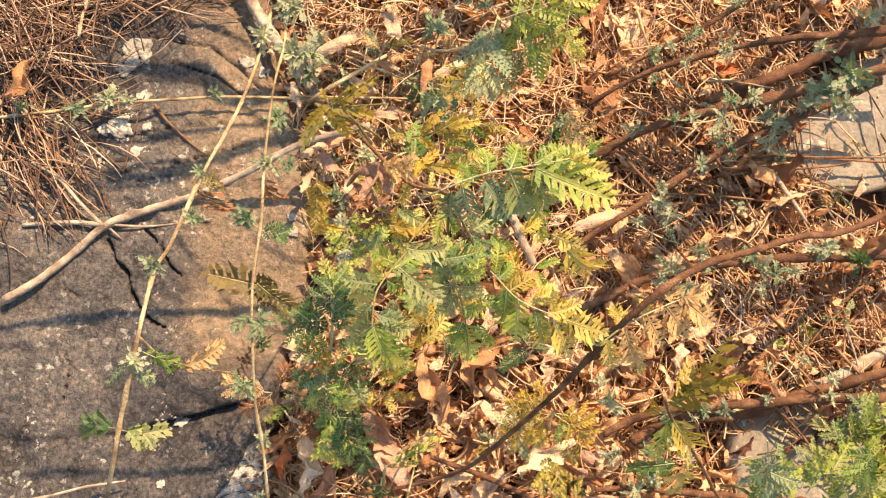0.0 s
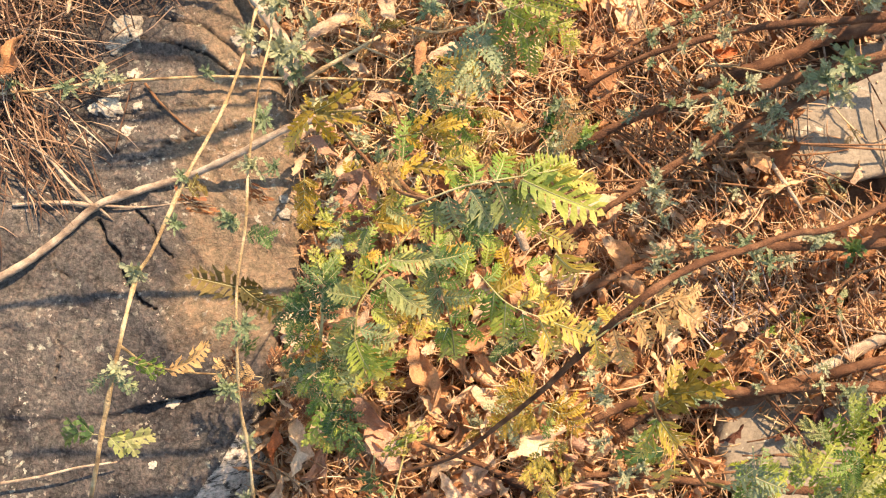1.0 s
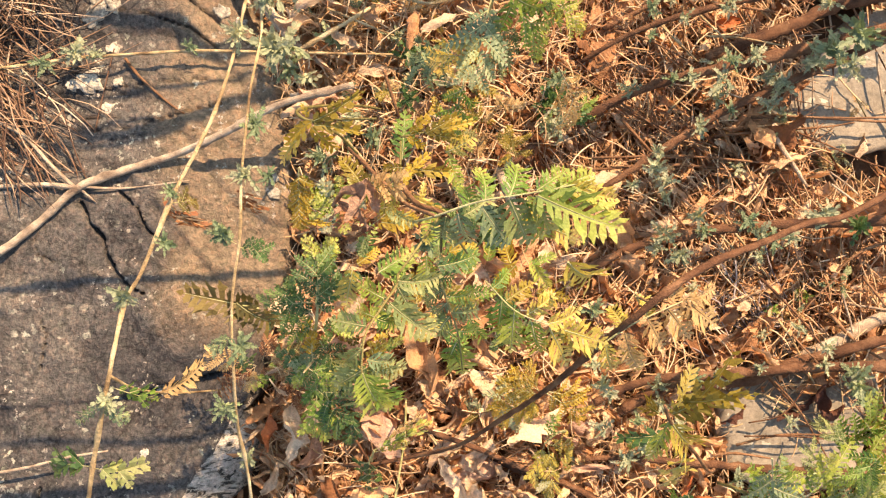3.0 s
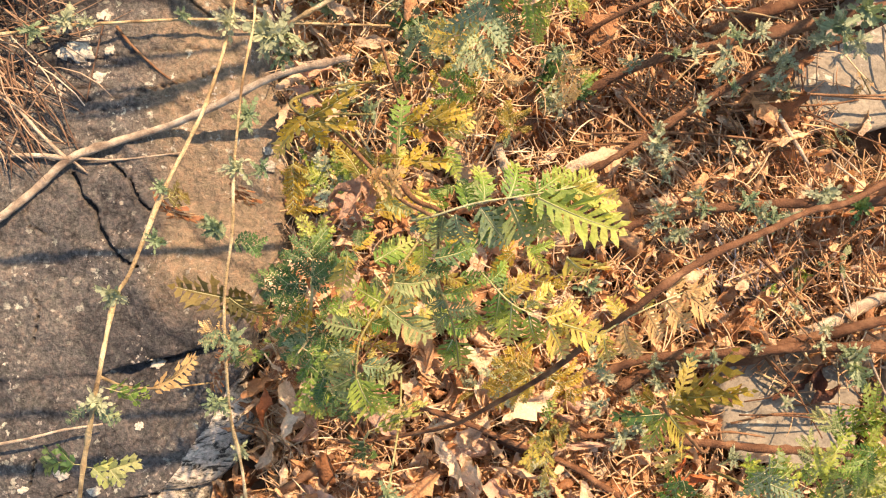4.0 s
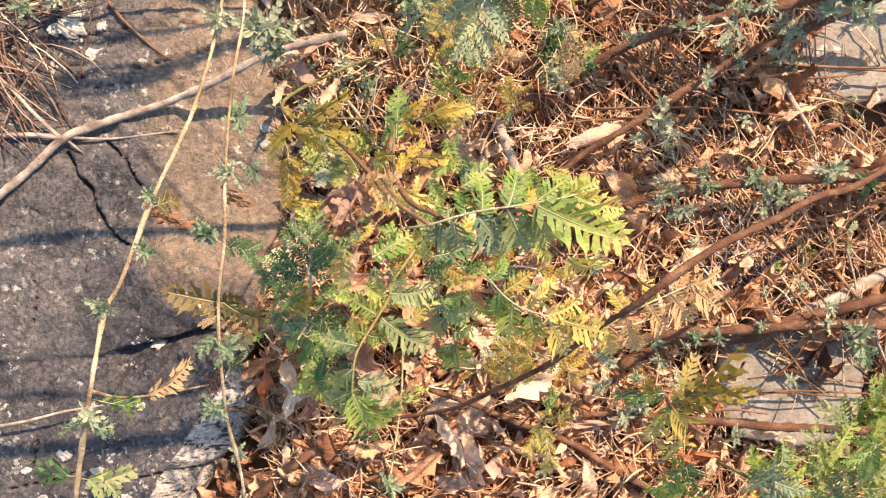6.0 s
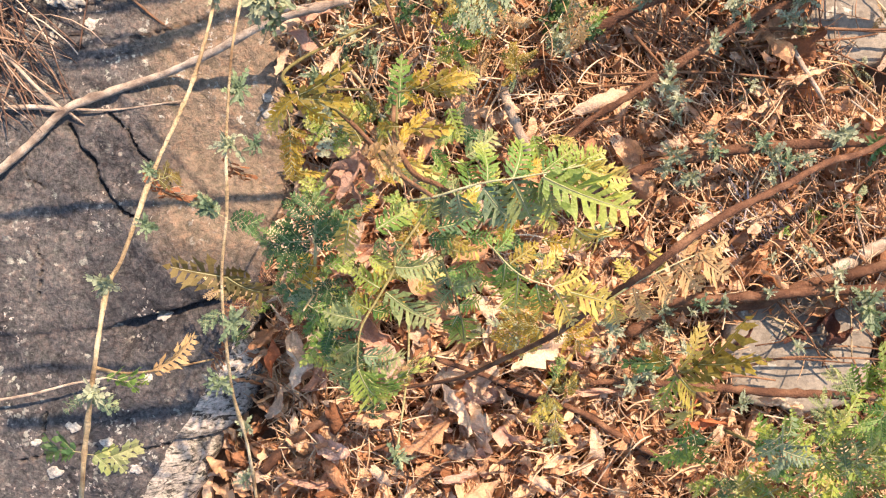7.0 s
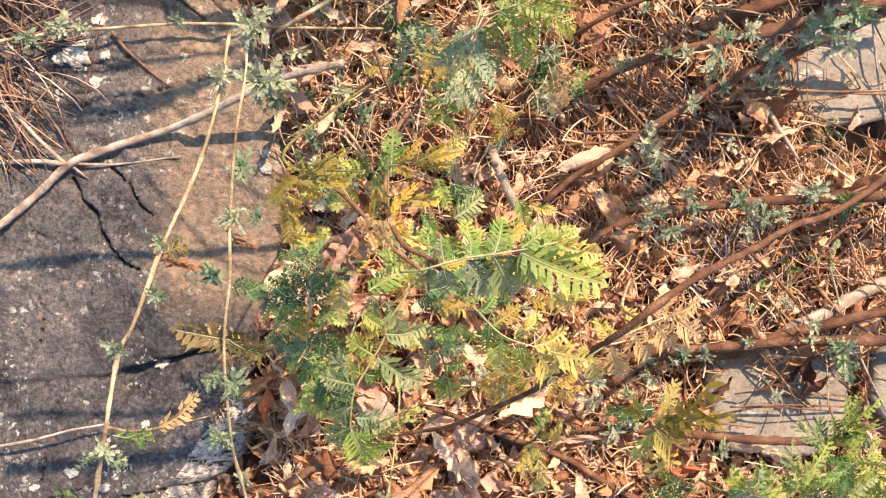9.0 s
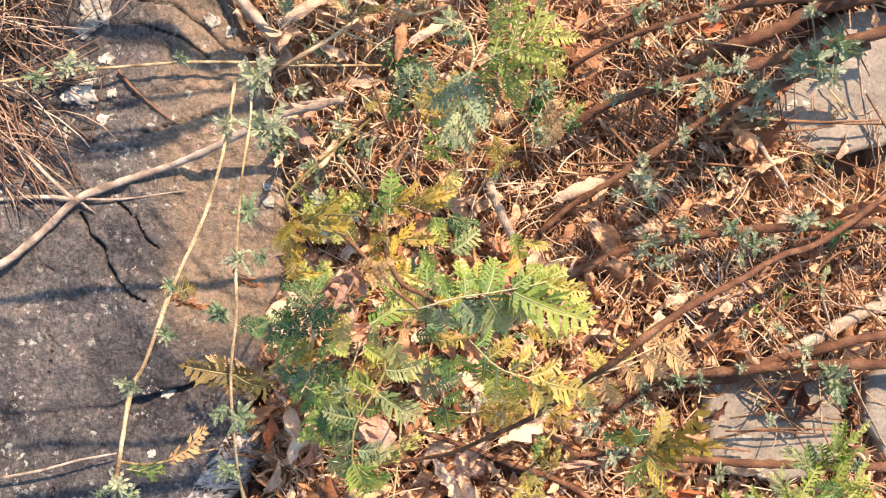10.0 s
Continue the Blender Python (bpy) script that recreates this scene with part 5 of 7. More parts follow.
branch("twig", "dark brown dead branch lying over the litter", [(-0.005, -0.122, 0.055), (0.026, -0.133, 0.055), (0.057, -0.146, 0.055), (0.088, -0.158, 0.055), (0.116, -0.176, 0.055), (0.149, -0.193, 0.055)], 0.0014, 0.0022, M_BROWN, "twig", knots=4, sides=7)


def small_twigs():
    """Short dead twigs strewn among stems and stones."""
    r = random.Random(77)
    for i in range(110):
        x, y = r.uniform(0.07, 0.34), r.uniform(-0.17, 0.17)
        a, n = r.gauss(-0.9, 0.45), r.uniform(0.03, 0.085)
        z = litter(x, y) + r.uniform(0.010, 0.026)
        d = Vector((math.cos(a), math.sin(a), r.uniform(-0.12, 0.12))) * n
        o = Vector((x, y, z))
        bow = Vector((r.uniform(-1, 1), r.uniform(-1, 1), r.uniform(0, 1))) * n * 0.06
        branch("twig", "short thin dead twig among the needles", [o - d / 2, o - d * 0.15 + bow, o + d * 0.2 + bow * 0.6, o + d / 2], r.uniform(0.0005, 0.0010), 0.0004, r.choice((M_TWIG, M_BROWN, M_TAN, M_STICK)), "twig", knots=1, sides=5)


small_twigs()


# ---- feathery plants ----
def plant(name, label, root, group=""):
    return thing(name, label, "plant", group, at=root)


def shrivelled(owner, at, size, head, tilt, which):
    """A dead curled leaf still hanging on its plant."""
    me = DRY_MESH[which].copy()
    me.materials.clear()
    me.materials.append(M_CURLED)
    m = Matrix.Translation(at) @ Euler((tilt[0], tilt[1], radians(head))).to_matrix().to_4x4() @ Matrix.Diagonal((size, size, size, 1))
    return share("withered_leaf", me, owner, owner.matrix_basis.inverted() @ m, "shrivelled pinkish-brown leaf")


# the tall one in the middle
p = plant("tansy_plant", "yellowing green tansy with feathery divided leaves", (-0.006, 0.052, -0.012))
stem(p, [(-0.006, 0.052, -0.012), (-0.010, 0.048, 0.100), (-0.012, 0.040, 0.200), (-0.010, 0.029, 0.280), (-0.004, 0.021, 0.315), (0.004, 0.018, 0.325), (0.012, 0.011, 0.330)], 0.0013, 0.0006, M_TWIG, "stem")
stem(p, [(-0.004, 0.016, 0.335), (0.002, 0.018, 0.342), (0.013, 0.022, 0.347), (0.024, 0.024, 0.349), (0.035, 0.026, 0.349), (0.043, 0.028, 0.347)], 0.00035, 0.00018, M_RIB, "rachis", 5, 6)
leaf(p, "blade", M_BLUE, (0.008, 0.019, 0.344), (0.010, 0.008, 0.335), 10, 1.00, "leaflet")
leaf(p, "blade", M_BLUE, (0.014, 0.021, 0.346), (0.022, 0.008, 0.338), -8, 1.05, "leaflet")
leaf(p, "blade", M_SAGE, (0.021, 0.023, 0.348), (0.028, 0.010, 0.340), 6, 1.05, "leaflet")
leaf(p, "blade", M_SAGE, (0.028, 0.024, 0.349), (0.033, 0.011, 0.342), -10, 1.00, "leaflet")
leaf(p, "blade", M_LIME, (0.028, 0.024, 0.349), (0.050, 0.013, 0.352), -6, 0.95, "leaflet")
leaf(p, "blade", M_GREEN, (0.015, 0.022, 0.346), (0.016, 0.032, 0.338), 14, 0.90, "leaflet")
leaf(p, "blade", M_GREEN, (0.021, 0.023, 0.348), (0.026, 0.033, 0.341), -10, 1.00, "leaflet")
leaf(p, "blade", M_GREEN, (0.028, 0.025, 0.349), (0.037, 0.031, 0.345), 8, 1.05, "leaflet")
leaf(p, "blade", M_LIME, (0.034, 0.026, 0.349), (0.044, 0.030, 0.346), 0, 1.10, "leaflet")
leaf(p, "blade", M_LIME, (0.030, 0.024, 0.347), (0.045, 0.025, 0.345), 12, 0.90, "leaflet")
leaf(p, "blade", M_YELLOW, (0.036, 0.026, 0.348), (0.050, 0.022, 0.349), -12, 0.90, "leaflet")
leaf(p, "blade", M_GREEN, (0.011, 0.020, 0.343), (0.011, 0.028, 0.334), 8, 0.90, "leaflet")
leaf(p, "blade", M_DARK, (0.018, 0.021, 0.340), (0.019, 0.007, 0.328), 0, 0.90, "leaflet")
leaf(p, "blade", M_GREEN, (0.026, 0.022, 0.340), (0.032, 0.007, 0.328), 5, 0.90, "leaflet")
leaf(p, "blade", M_BLUE, (0.005, 0.018, 0.340), (0.003, 0.008, 0.328), -5, 0.90, "leaflet")
stem(p, [(-0.008, 0.002, 0.340), (-0.008, 0.000, 0.345), (-0.011, -0.004, 0.353), (-0.015, -0.010, 0.358), (-0.016, -0.015, 0.360), (-0.016, -0.022, 0.360), (-0.013, -0.031, 0.356)], 0.00040, 0.0002, M_OLIVE_STEM, "rachis", 5, 6)
leaf(p, "blade", M_SAGE, (-0.015, -0.009, 0.358), (-0.025, -0.008, 0.355), 8, 1.00, "leaflet")
leaf(p, "blade", M_SAGE, (-0.010, -0.004, 0.350), (0.002, -0.016, 0.345), -6, 0.90, "leaflet")
leaf(p, "blade", M_SAGE, (-0.008, 0.001, 0.345), (0.005, -0.001, 0.340), 10, 1.00, "leaflet")
leaf(p, "blade", M_LIME, (-0.011, -0.003, 0.351), (-0.019, 0.000, 0.345), 0, 1.05, "leaflet")
leaf(p, "blade", M_SAGE, (-0.016, -0.014, 0.360), (-0.024, -0.021, 0.355), -10, 1.00, "leaflet")
leaf(p, "blade", M_SAGE, (-0.015, -0.019, 0.360), (-0.024, -0.026, 0.354), 5, 1.00, "leaflet")
leaf(p, "blade", M_BLUE, (-0.015, -0.017, 0.360), (-0.007, -0.021, 0.352), -14, 0.90, "leaflet")
leaf(p, "blade", M_SAGE, (-0.016, -0.020, 0.358), (-0.005, -0.024, 0.350), 10, 1.00, "leaflet")
leaf(p, "blade", M_LIME, (-0.016, -0.020, 0.361), (-0.012, -0.034, 0.356), 0, 1.20, "leaflet")
leaf(p, "blade", M_GREEN, (-0.015, -0.022, 0.359), (-0.008, -0.033, 0.352), -8, 1.10, "leaflet")
leaf(p, "blade", M_SAGE, (-0.016, -0.021, 0.358), (-0.020, -0.034, 0.350), 8, 1.00, "leaflet")
leaf(p, "blade", M_LIME, (-0.013, -0.007, 0.356), (-0.019, -0.006, 0.350), 0, 1.10, "leaflet")
leaf(p, "blade", M_GREEN, (-0.013, -0.008, 0.352), (-0.007, -0.012, 0.344), 0, 1.00, "leaflet")
stem(p, [(0.004, -0.003, 0.315), (0.005, -0.006, 0.318), (0.008, -0.014, 0.316), (0.010, -0.023, 0.311), (0.011, -0.032, 0.304)], 0.0005, 0.0002, M_OLIVE_STEM, "rachis", 5, 6)
leaf(p, "blade", M_GREEN, (0.005, -0.007, 0.317), (0.016, -0.008, 0.312), 10, 0.90, "leaflet")
leaf(p, "blade", M_SAGE, (0.007, -0.012, 0.316), (0.017, -0.013, 0.311), -8, 0.90, "leaflet")
leaf(p, "blade", M_GREEN, (0.009, -0.018, 0.313), (0.017, -0.020, 0.307), 5, 1.00, "leaflet")
leaf(p, "blade", M_LIME, (0.010, -0.023, 0.309), (0.012, -0.035, 0.300), 0, 1.20, "leaflet")
leaf(p, "blade", M_SAGE, (0.007, -0.013, 0.315), (0.001, -0.021, 0.308), 8, 0.90, "leaflet")
leaf(p, "blade", M_BLUE, (0.006, -0.009, 0.316), (0.000, -0.015, 0.308), -8, 1.00, "leaflet")
leaf(p, "blade", M_SAGE, (0.005, -0.005, 0.316), (-0.003, -0.010, 0.310), 8, 1.00, "leaflet")
leaf(p, "blade", M_GREEN, (0.009, -0.022, 0.310), (0.005, -0.031, 0.303), -6, 1.00, "leaflet")
stem(p, [(0.019, -0.006, 0.285), (0.029, -0.016, 0.285), (0.040, -0.021, 0.282), (0.050, -0.025, 0.278)], 0.0003, 0.00016, M_RIB, "rachis", 5, 6)
leaf(p, "blade", M_LIME, (0.029, -0.016, 0.284), (0.029, -0.033, 0.276), 8, 0.90, "leaflet")
leaf(p, "blade", M_GREEN, (0.025, -0.012, 0.284), (0.023, -0.028, 0.276), -8, 0.90, "leaflet")
leaf(p, "blade", M_LIME, (0.035, -0.020, 0.282), (0.038, -0.035, 0.274), 6, 0.90, "leaflet")
leaf(p, "blade", M_YELLOW, (0.041, -0.022, 0.281), (0.050, -0.038, 0.272), -6, 0.90, "leaflet")
leaf(p, "blade", M_YELLOW, (0.045, -0.023, 0.280), (0.063, -0.029, 0.275), 5, 1.00, "leaflet")
leaf(p, "blade", M_YELLOW, (0.033, -0.018, 0.283), (0.045, -0.012, 0.278), -8, 0.90, "leaflet")
leaf(p, "blade", M_YELLOW, (0.040, -0.021, 0.282), (0.055, -0.019, 0.276), 8, 0.90, "leaflet")
leaf(p, "blade", M_OLIVE, (0.026, -0.013, 0.284), (0.036, -0.007, 0.279), 0, 0.90, "leaflet")
leaf(p, "blade", M_GREEN, (0.021, -0.009, 0.284), (0.029, -0.004, 0.279), 8, 0.90, "leaflet")
leaf(p, "blade", M_YELLOW, (0.044, 0.002, 0.300), (0.059, -0.012, 0.275), 20, 0.80, "leaflet")
leaf(p, "blade", M_DARK, (0.003, -0.002, 0.280), (0.019, -0.000, 0.275), 0, 0.90, "leaflet")
leaf(p, "blade", M_DARK, (0.000, -0.006, 0.275), (0.010, -0.009, 0.270), 0, 1.00, "leaflet")
leaf(p, "parsley", M_RUST, (-0.012, 0.019, 0.310), (-0.027, 0.016, 0.310), 50, 0.7)
leaf(p, "sprig", M_RUST, (-0.013, 0.017, 0.310), (-0.024, 0.007, 0.300), -40, 0.8)
leaf(p, "parsley_b", M_BEIGE, (-0.019, 0.025, 0.320), (-0.008, 0.026, 0.330), -15, 1.1)
for at, size, head, tip, which in (((-0.019, 0.022, 0.330), 0.014, 70, (0.5, 0.3), 4), ((-0.022, 0.024, 0.330), 0.013, 20, (0.9, -0.2), 9), ((-0.020, 0.018, 0.325), 0.012, 150, (-0.5, 0.4), 14), ((-0.016, 0.023, 0.325), 0.012, 110, (0.3, -0.6), 19), ((-0.025, 0.019, 0.320), 0.011, 45, (-0.7, 0.5), 11)):
    shrivelled(p, at, size, head, tip, which)
low = random.Random(77)
for q in range(46):
    # lower, older leaflets crowd under the fronds
    a, u = low.uniform(0, 6.28), low.random() ** 0.6
    o = Vector((0.008 + 0.042 * u * math.cos(a), 0.000 + 0.040 * u * math.sin(a), low.uniform(0.19, 0.265)))
    h = low.gauss(-0.3, 1.1)
    n = low.uniform(0.010, 0.018)
    leaf(p, "blade", low.choice((M_YELLOW, M_LIME, M_OLIVE, M_GREEN, M_GREEN, M_SAGE, M_GOLD)), o, o + Vector((n * math.cos(h), n * math.sin(h), low.uniform(-0.008, 0.002))), low.uniform(-25, 25), low.uniform(0.7, 1.0), "leaflet")
petiole(p, (0.004, 0.018, 0.325), (-0.008, 0.002, 0.340))
petiole(p, (0.004, 0.018, 0.325), (0.004, 0.006, 0.315))
petiole(p, (0.004, 0.018, 0.325), (0.013, 0.003, 0.285))

# olive-yellow one beside it
p = plant("tansy_plant", "olive-yellow tansy with broad toothed leaflets", (-0.030, 0.070, -0.015))
stem(p, [(-0.030, 0.070, -0.015), (-0.034, 0.060, 0.160), (-0.039, 0.049, 0.300), (-0.034, 0.044, 0.325), (-0.026, 0.044, 0.330), (-0.014, 0.044, 0.335)], 0.0007, 0.0003, M_OLIVE_STEM, "stem")
leaf(p, "jag", M_OLIVE, (-0.031, 0.043, 0.338), (-0.017, 0.049, 0.343), 25, 0.58, "leaflet")
leaf(p, "jag", M_GOLD, (-0.031, 0.043, 0.338), (-0.040, 0.037, 0.335), 10, 0.58, "leaflet")
leaf(p, "jag", M_GOLD, (-0.032, 0.044, 0.338), (-0.033, 0.047, 0.342), 10, 0.72, "leaflet")
leaf(p, "jag", M_OLIVE, (-0.031, 0.042, 0.338), (-0.017, 0.041, 0.335), -15, 0.58, "leaflet")
leaf(p, "jag", M_OLIVE, (-0.033, 0.043, 0.335), (-0.038, 0.040, 0.330), 0, 0.72, "leaflet")
leaf(p, "jag", M_GOLD, (-0.032, 0.042, 0.334), (-0.025, 0.034, 0.326), 10, 0.65, "leaflet")
leaf(p, "jag", M_YELLOW, (-0.034, 0.041, 0.330), (-0.044, 0.031, 0.322), 0, 0.58, "leaflet")
stem(p, [(-0.024, 0.037, 0.310), (-0.016, 0.029, 0.310), (-0.007, 0.021, 0.322), (0.002, 0.018, 0.342)], 0.0007, 0.0006, M_TWIG, "stem", 5, 6)
stem(p, [(-0.031, 0.043, 0.337), (-0.025, 0.040, 0.330), (-0.021, 0.035, 0.312)], 0.0005, 0.0004, M_OLIVE_STEM, "stalk", 5, 6)
stem(p, [(-0.008, 0.024, 0.300), (-0.009, 0.030, 0.288), (-0.009, 0.040, 0.283)], 0.0005, 0.0003, M_OLIVE_STEM, "stalk", 5, 6)
stem(p, [(-0.009, 0.041, 0.284), (0.001, 0.043, 0.286), (0.011, 0.045, 0.288)], 0.0004, 0.0002, M_OLIVE_STEM, "rachis", 5, 6)
leaf(p, "jag", M_GOLD, (-0.006, 0.042, 0.285), (0.002, 0.049, 0.290), 10, 0.65, "leaflet")
leaf(p, "jag", M_OLIVE, (-0.001, 0.042, 0.286), (0.010, 0.048, 0.290), 0, 0.65, "leaflet")
leaf(p, "jag", M_GOLD, (0.004, 0.043, 0.288), (0.015, 0.046, 0.290), -10, 0.72, "leaflet")
leaf(p, "jag", M_OLIVE, (0.000, 0.042, 0.286), (0.012, 0.040, 0.283), 8, 0.65, "leaflet")
leaf(p, "jag", M_GOLD, (-0.007, 0.041, 0.285), (0.000, 0.037, 0.280), 0, 0.65, "leaflet")
leaf(p, "jag", M_OLIVE, (-0.008, 0.031, 0.288), (0.009, 0.029, 0.286), 12, 0.54, "leaflet")
leaf(p, "jag", M_OLIVE, (-0.008, 0.031, 0.288), (-0.016, 0.031, 0.284), 0, 0.72, "leaflet")
leaf(p, "jag", M_GOLD, (-0.008, 0.028, 0.290), (0.001, 0.036, 0.290), 0, 0.58, "leaflet")
leaf(p, "jag", M_GOLD, (-0.008, 0.024, 0.300), (-0.005, 0.033, 0.295), 20, 0.58, "leaflet")
leaf(p, "jag", M_YELLOW, (-0.009, 0.024, 0.300), (-0.013, 0.015, 0.292), 0, 0.65, "leaflet")
leaf(p, "jag", M_YELLOW, (-0.007, 0.023, 0.305), (0.004, 0.018, 0.310), 10, 0.43, "leaflet")
leaf(p, "jag", M_YELLOW, (-0.002, 0.021, 0.306), (-0.001, 0.027, 0.306), 0, 0.72, "leaflet")
leaf(p, "jag", M_YELLOW, (0.001, 0.019, 0.310), (-0.001, 0.015, 0.306), 0, 0.72, "leaflet")
leaf(p, "fine", M_GOLD, (-0.048, 0.031, 0.250), (-0.048, 0.008, 0.240), 0, 0.80)
leaf(p, "jag", M_GOLD, (-0.048, 0.011, 0.240), (-0.036, 0.009, 0.238), 0, 0.43, "leaflet")

# blue-green fern-like one
p = plant("wormwood_plant", "pale blue-green finely divided wormwood leaves", (0.033, 0.126, -0.020))
stem(p, [(0.033, 0.126, -0.020), (0.029, 0.108, 0.120), (0.023, 0.092, 0.250)], 0.0011, 0.0006, M_RIB, "stem")
leaf(p, "open_b", M_BLUE, (0.023, 0.093, 0.250), (0.016, 0.062, 0.260), 0, 0.75)
leaf(p, "open", M_LIME, (0.024, 0.091, 0.250), (0.054, 0.104, 0.250), 10, 0.8)
leaf(p, "open", M_GREEN, (0.027, 0.096, 0.240), (0.048, 0.082, 0.220), 0, 0.8)
leaf(p, "lace_b", M_YELLOW, (0.022, 0.089, 0.220), (0.002, 0.070, 0.180), 0, 0.7)
leaf(p, "lace", M_BLUE, (0.018, 0.088, 0.120), (-0.014, 0.089, 0.080), 0, 0.8)
leaf(p, "lace_b", M_BEIGE, (0.064, 0.082, 0.120), (0.086, 0.058, 0.080), 0, 0.9)
leaf(p, "lace", M_GREEN, (0.017, 0.076, 0.140), (0.009, 0.045, 0.100), 0, 0.7)
leaf(p, "lace_b", M_LIME, (0.029, 0.100, 0.250), (0.037, 0.117, 0.260), 0, 1.0)
leaf(p, "lace", M_SAGE, (0.035, 0.090, 0.220), (0.024, 0.068, 0.220), 0, 0.8)
leaf(p, "lace_b", M_LIME, (0.040, 0.098, 0.225), (0.066, 0.090, 0.205), 10, 0.7)
leaf(p, "lace", M_BLUE, (0.022, 0.095, 0.245), (0.012, 0.112, 0.235), 0, 0.8)

# dark green low one at the edge of the slab
p = plant("wormwood_plant", "dark green lobed leaves growing from the slab edge", (-0.074, -0.090, 0.013))
stem(p, [(-0.074, -0.090, 0.013), (-0.059, -0.054, 0.111), (-0.054, -0.037, 0.143), (-0.052, -0.021, 0.154)], 0.0010, 0.0006, M_RIB, "stem")
leaf(p, "parsley", M_DARK, (-0.053, -0.040, 0.149), (-0.042, -0.024, 0.149), -6, 1.0)
leaf(p, "open", M_DARK, (-0.053, -0.034, 0.154), (-0.053, -0.011, 0.154), -4, 1.0)
leaf(p, "parsley", M_DARK, (-0.055, -0.042, 0.143), (-0.070, -0.026, 0.143), -15, 1.0)
leaf(p, "open", M_GREEN, (-0.056, -0.049, 0.133), (-0.074, -0.047, 0.133), 5, 1.0)
leaf(p, "parsley", M_GREEN, (-0.055, -0.049, 0.133), (-0.038, -0.049, 0.133), 4, 1.0)
leaf(p, "open", M_DARK, (-0.056, -0.057, 0.122), (-0.044, -0.074, 0.122), 13, 1.0)
leaf(p, "open", M_DARK, (-0.056, -0.033, 0.149), (-0.078, -0.036, 0.149), 12, 1.0)
leaf(p, "sprig", M_DARK, (-0.052, -0.034, 0.143), (-0.035, -0.020, 0.143), 8, 1.0)
leaf(p, "parsley", M_BLUE, (-0.060, -0.060, 0.111), (-0.070, -0.075, 0.111), 4, 1.0)
leaf(p, "comb", M_LIME, (-0.055, -0.022, 0.127), (-0.062, -0.003, 0.127), -8, 1.0)
leaf(p, "comb_b", M_LIME, (-0.054, -0.025, 0.127), (-0.048, -0.005, 0.127), 15, 1.0)
leaf(p, "open_b", M_DARK, (-0.064, -0.063, 0.084), (-0.060, -0.098, 0.084), -14, 1.0)
leaf(p, "parsley", M_GREEN, (-0.062, -0.085, 0.084), (-0.064, -0.118, 0.084), -9, 1.0)
leaf(p, "open", M_DARK, (-0.060, -0.088, 0.084), (-0.047, -0.113, 0.084), 4, 1.0)
leaf(p, "sprig", M_DARK, (-0.061, -0.075, 0.111), (-0.080, -0.066, 0.111), -14, 1.0)

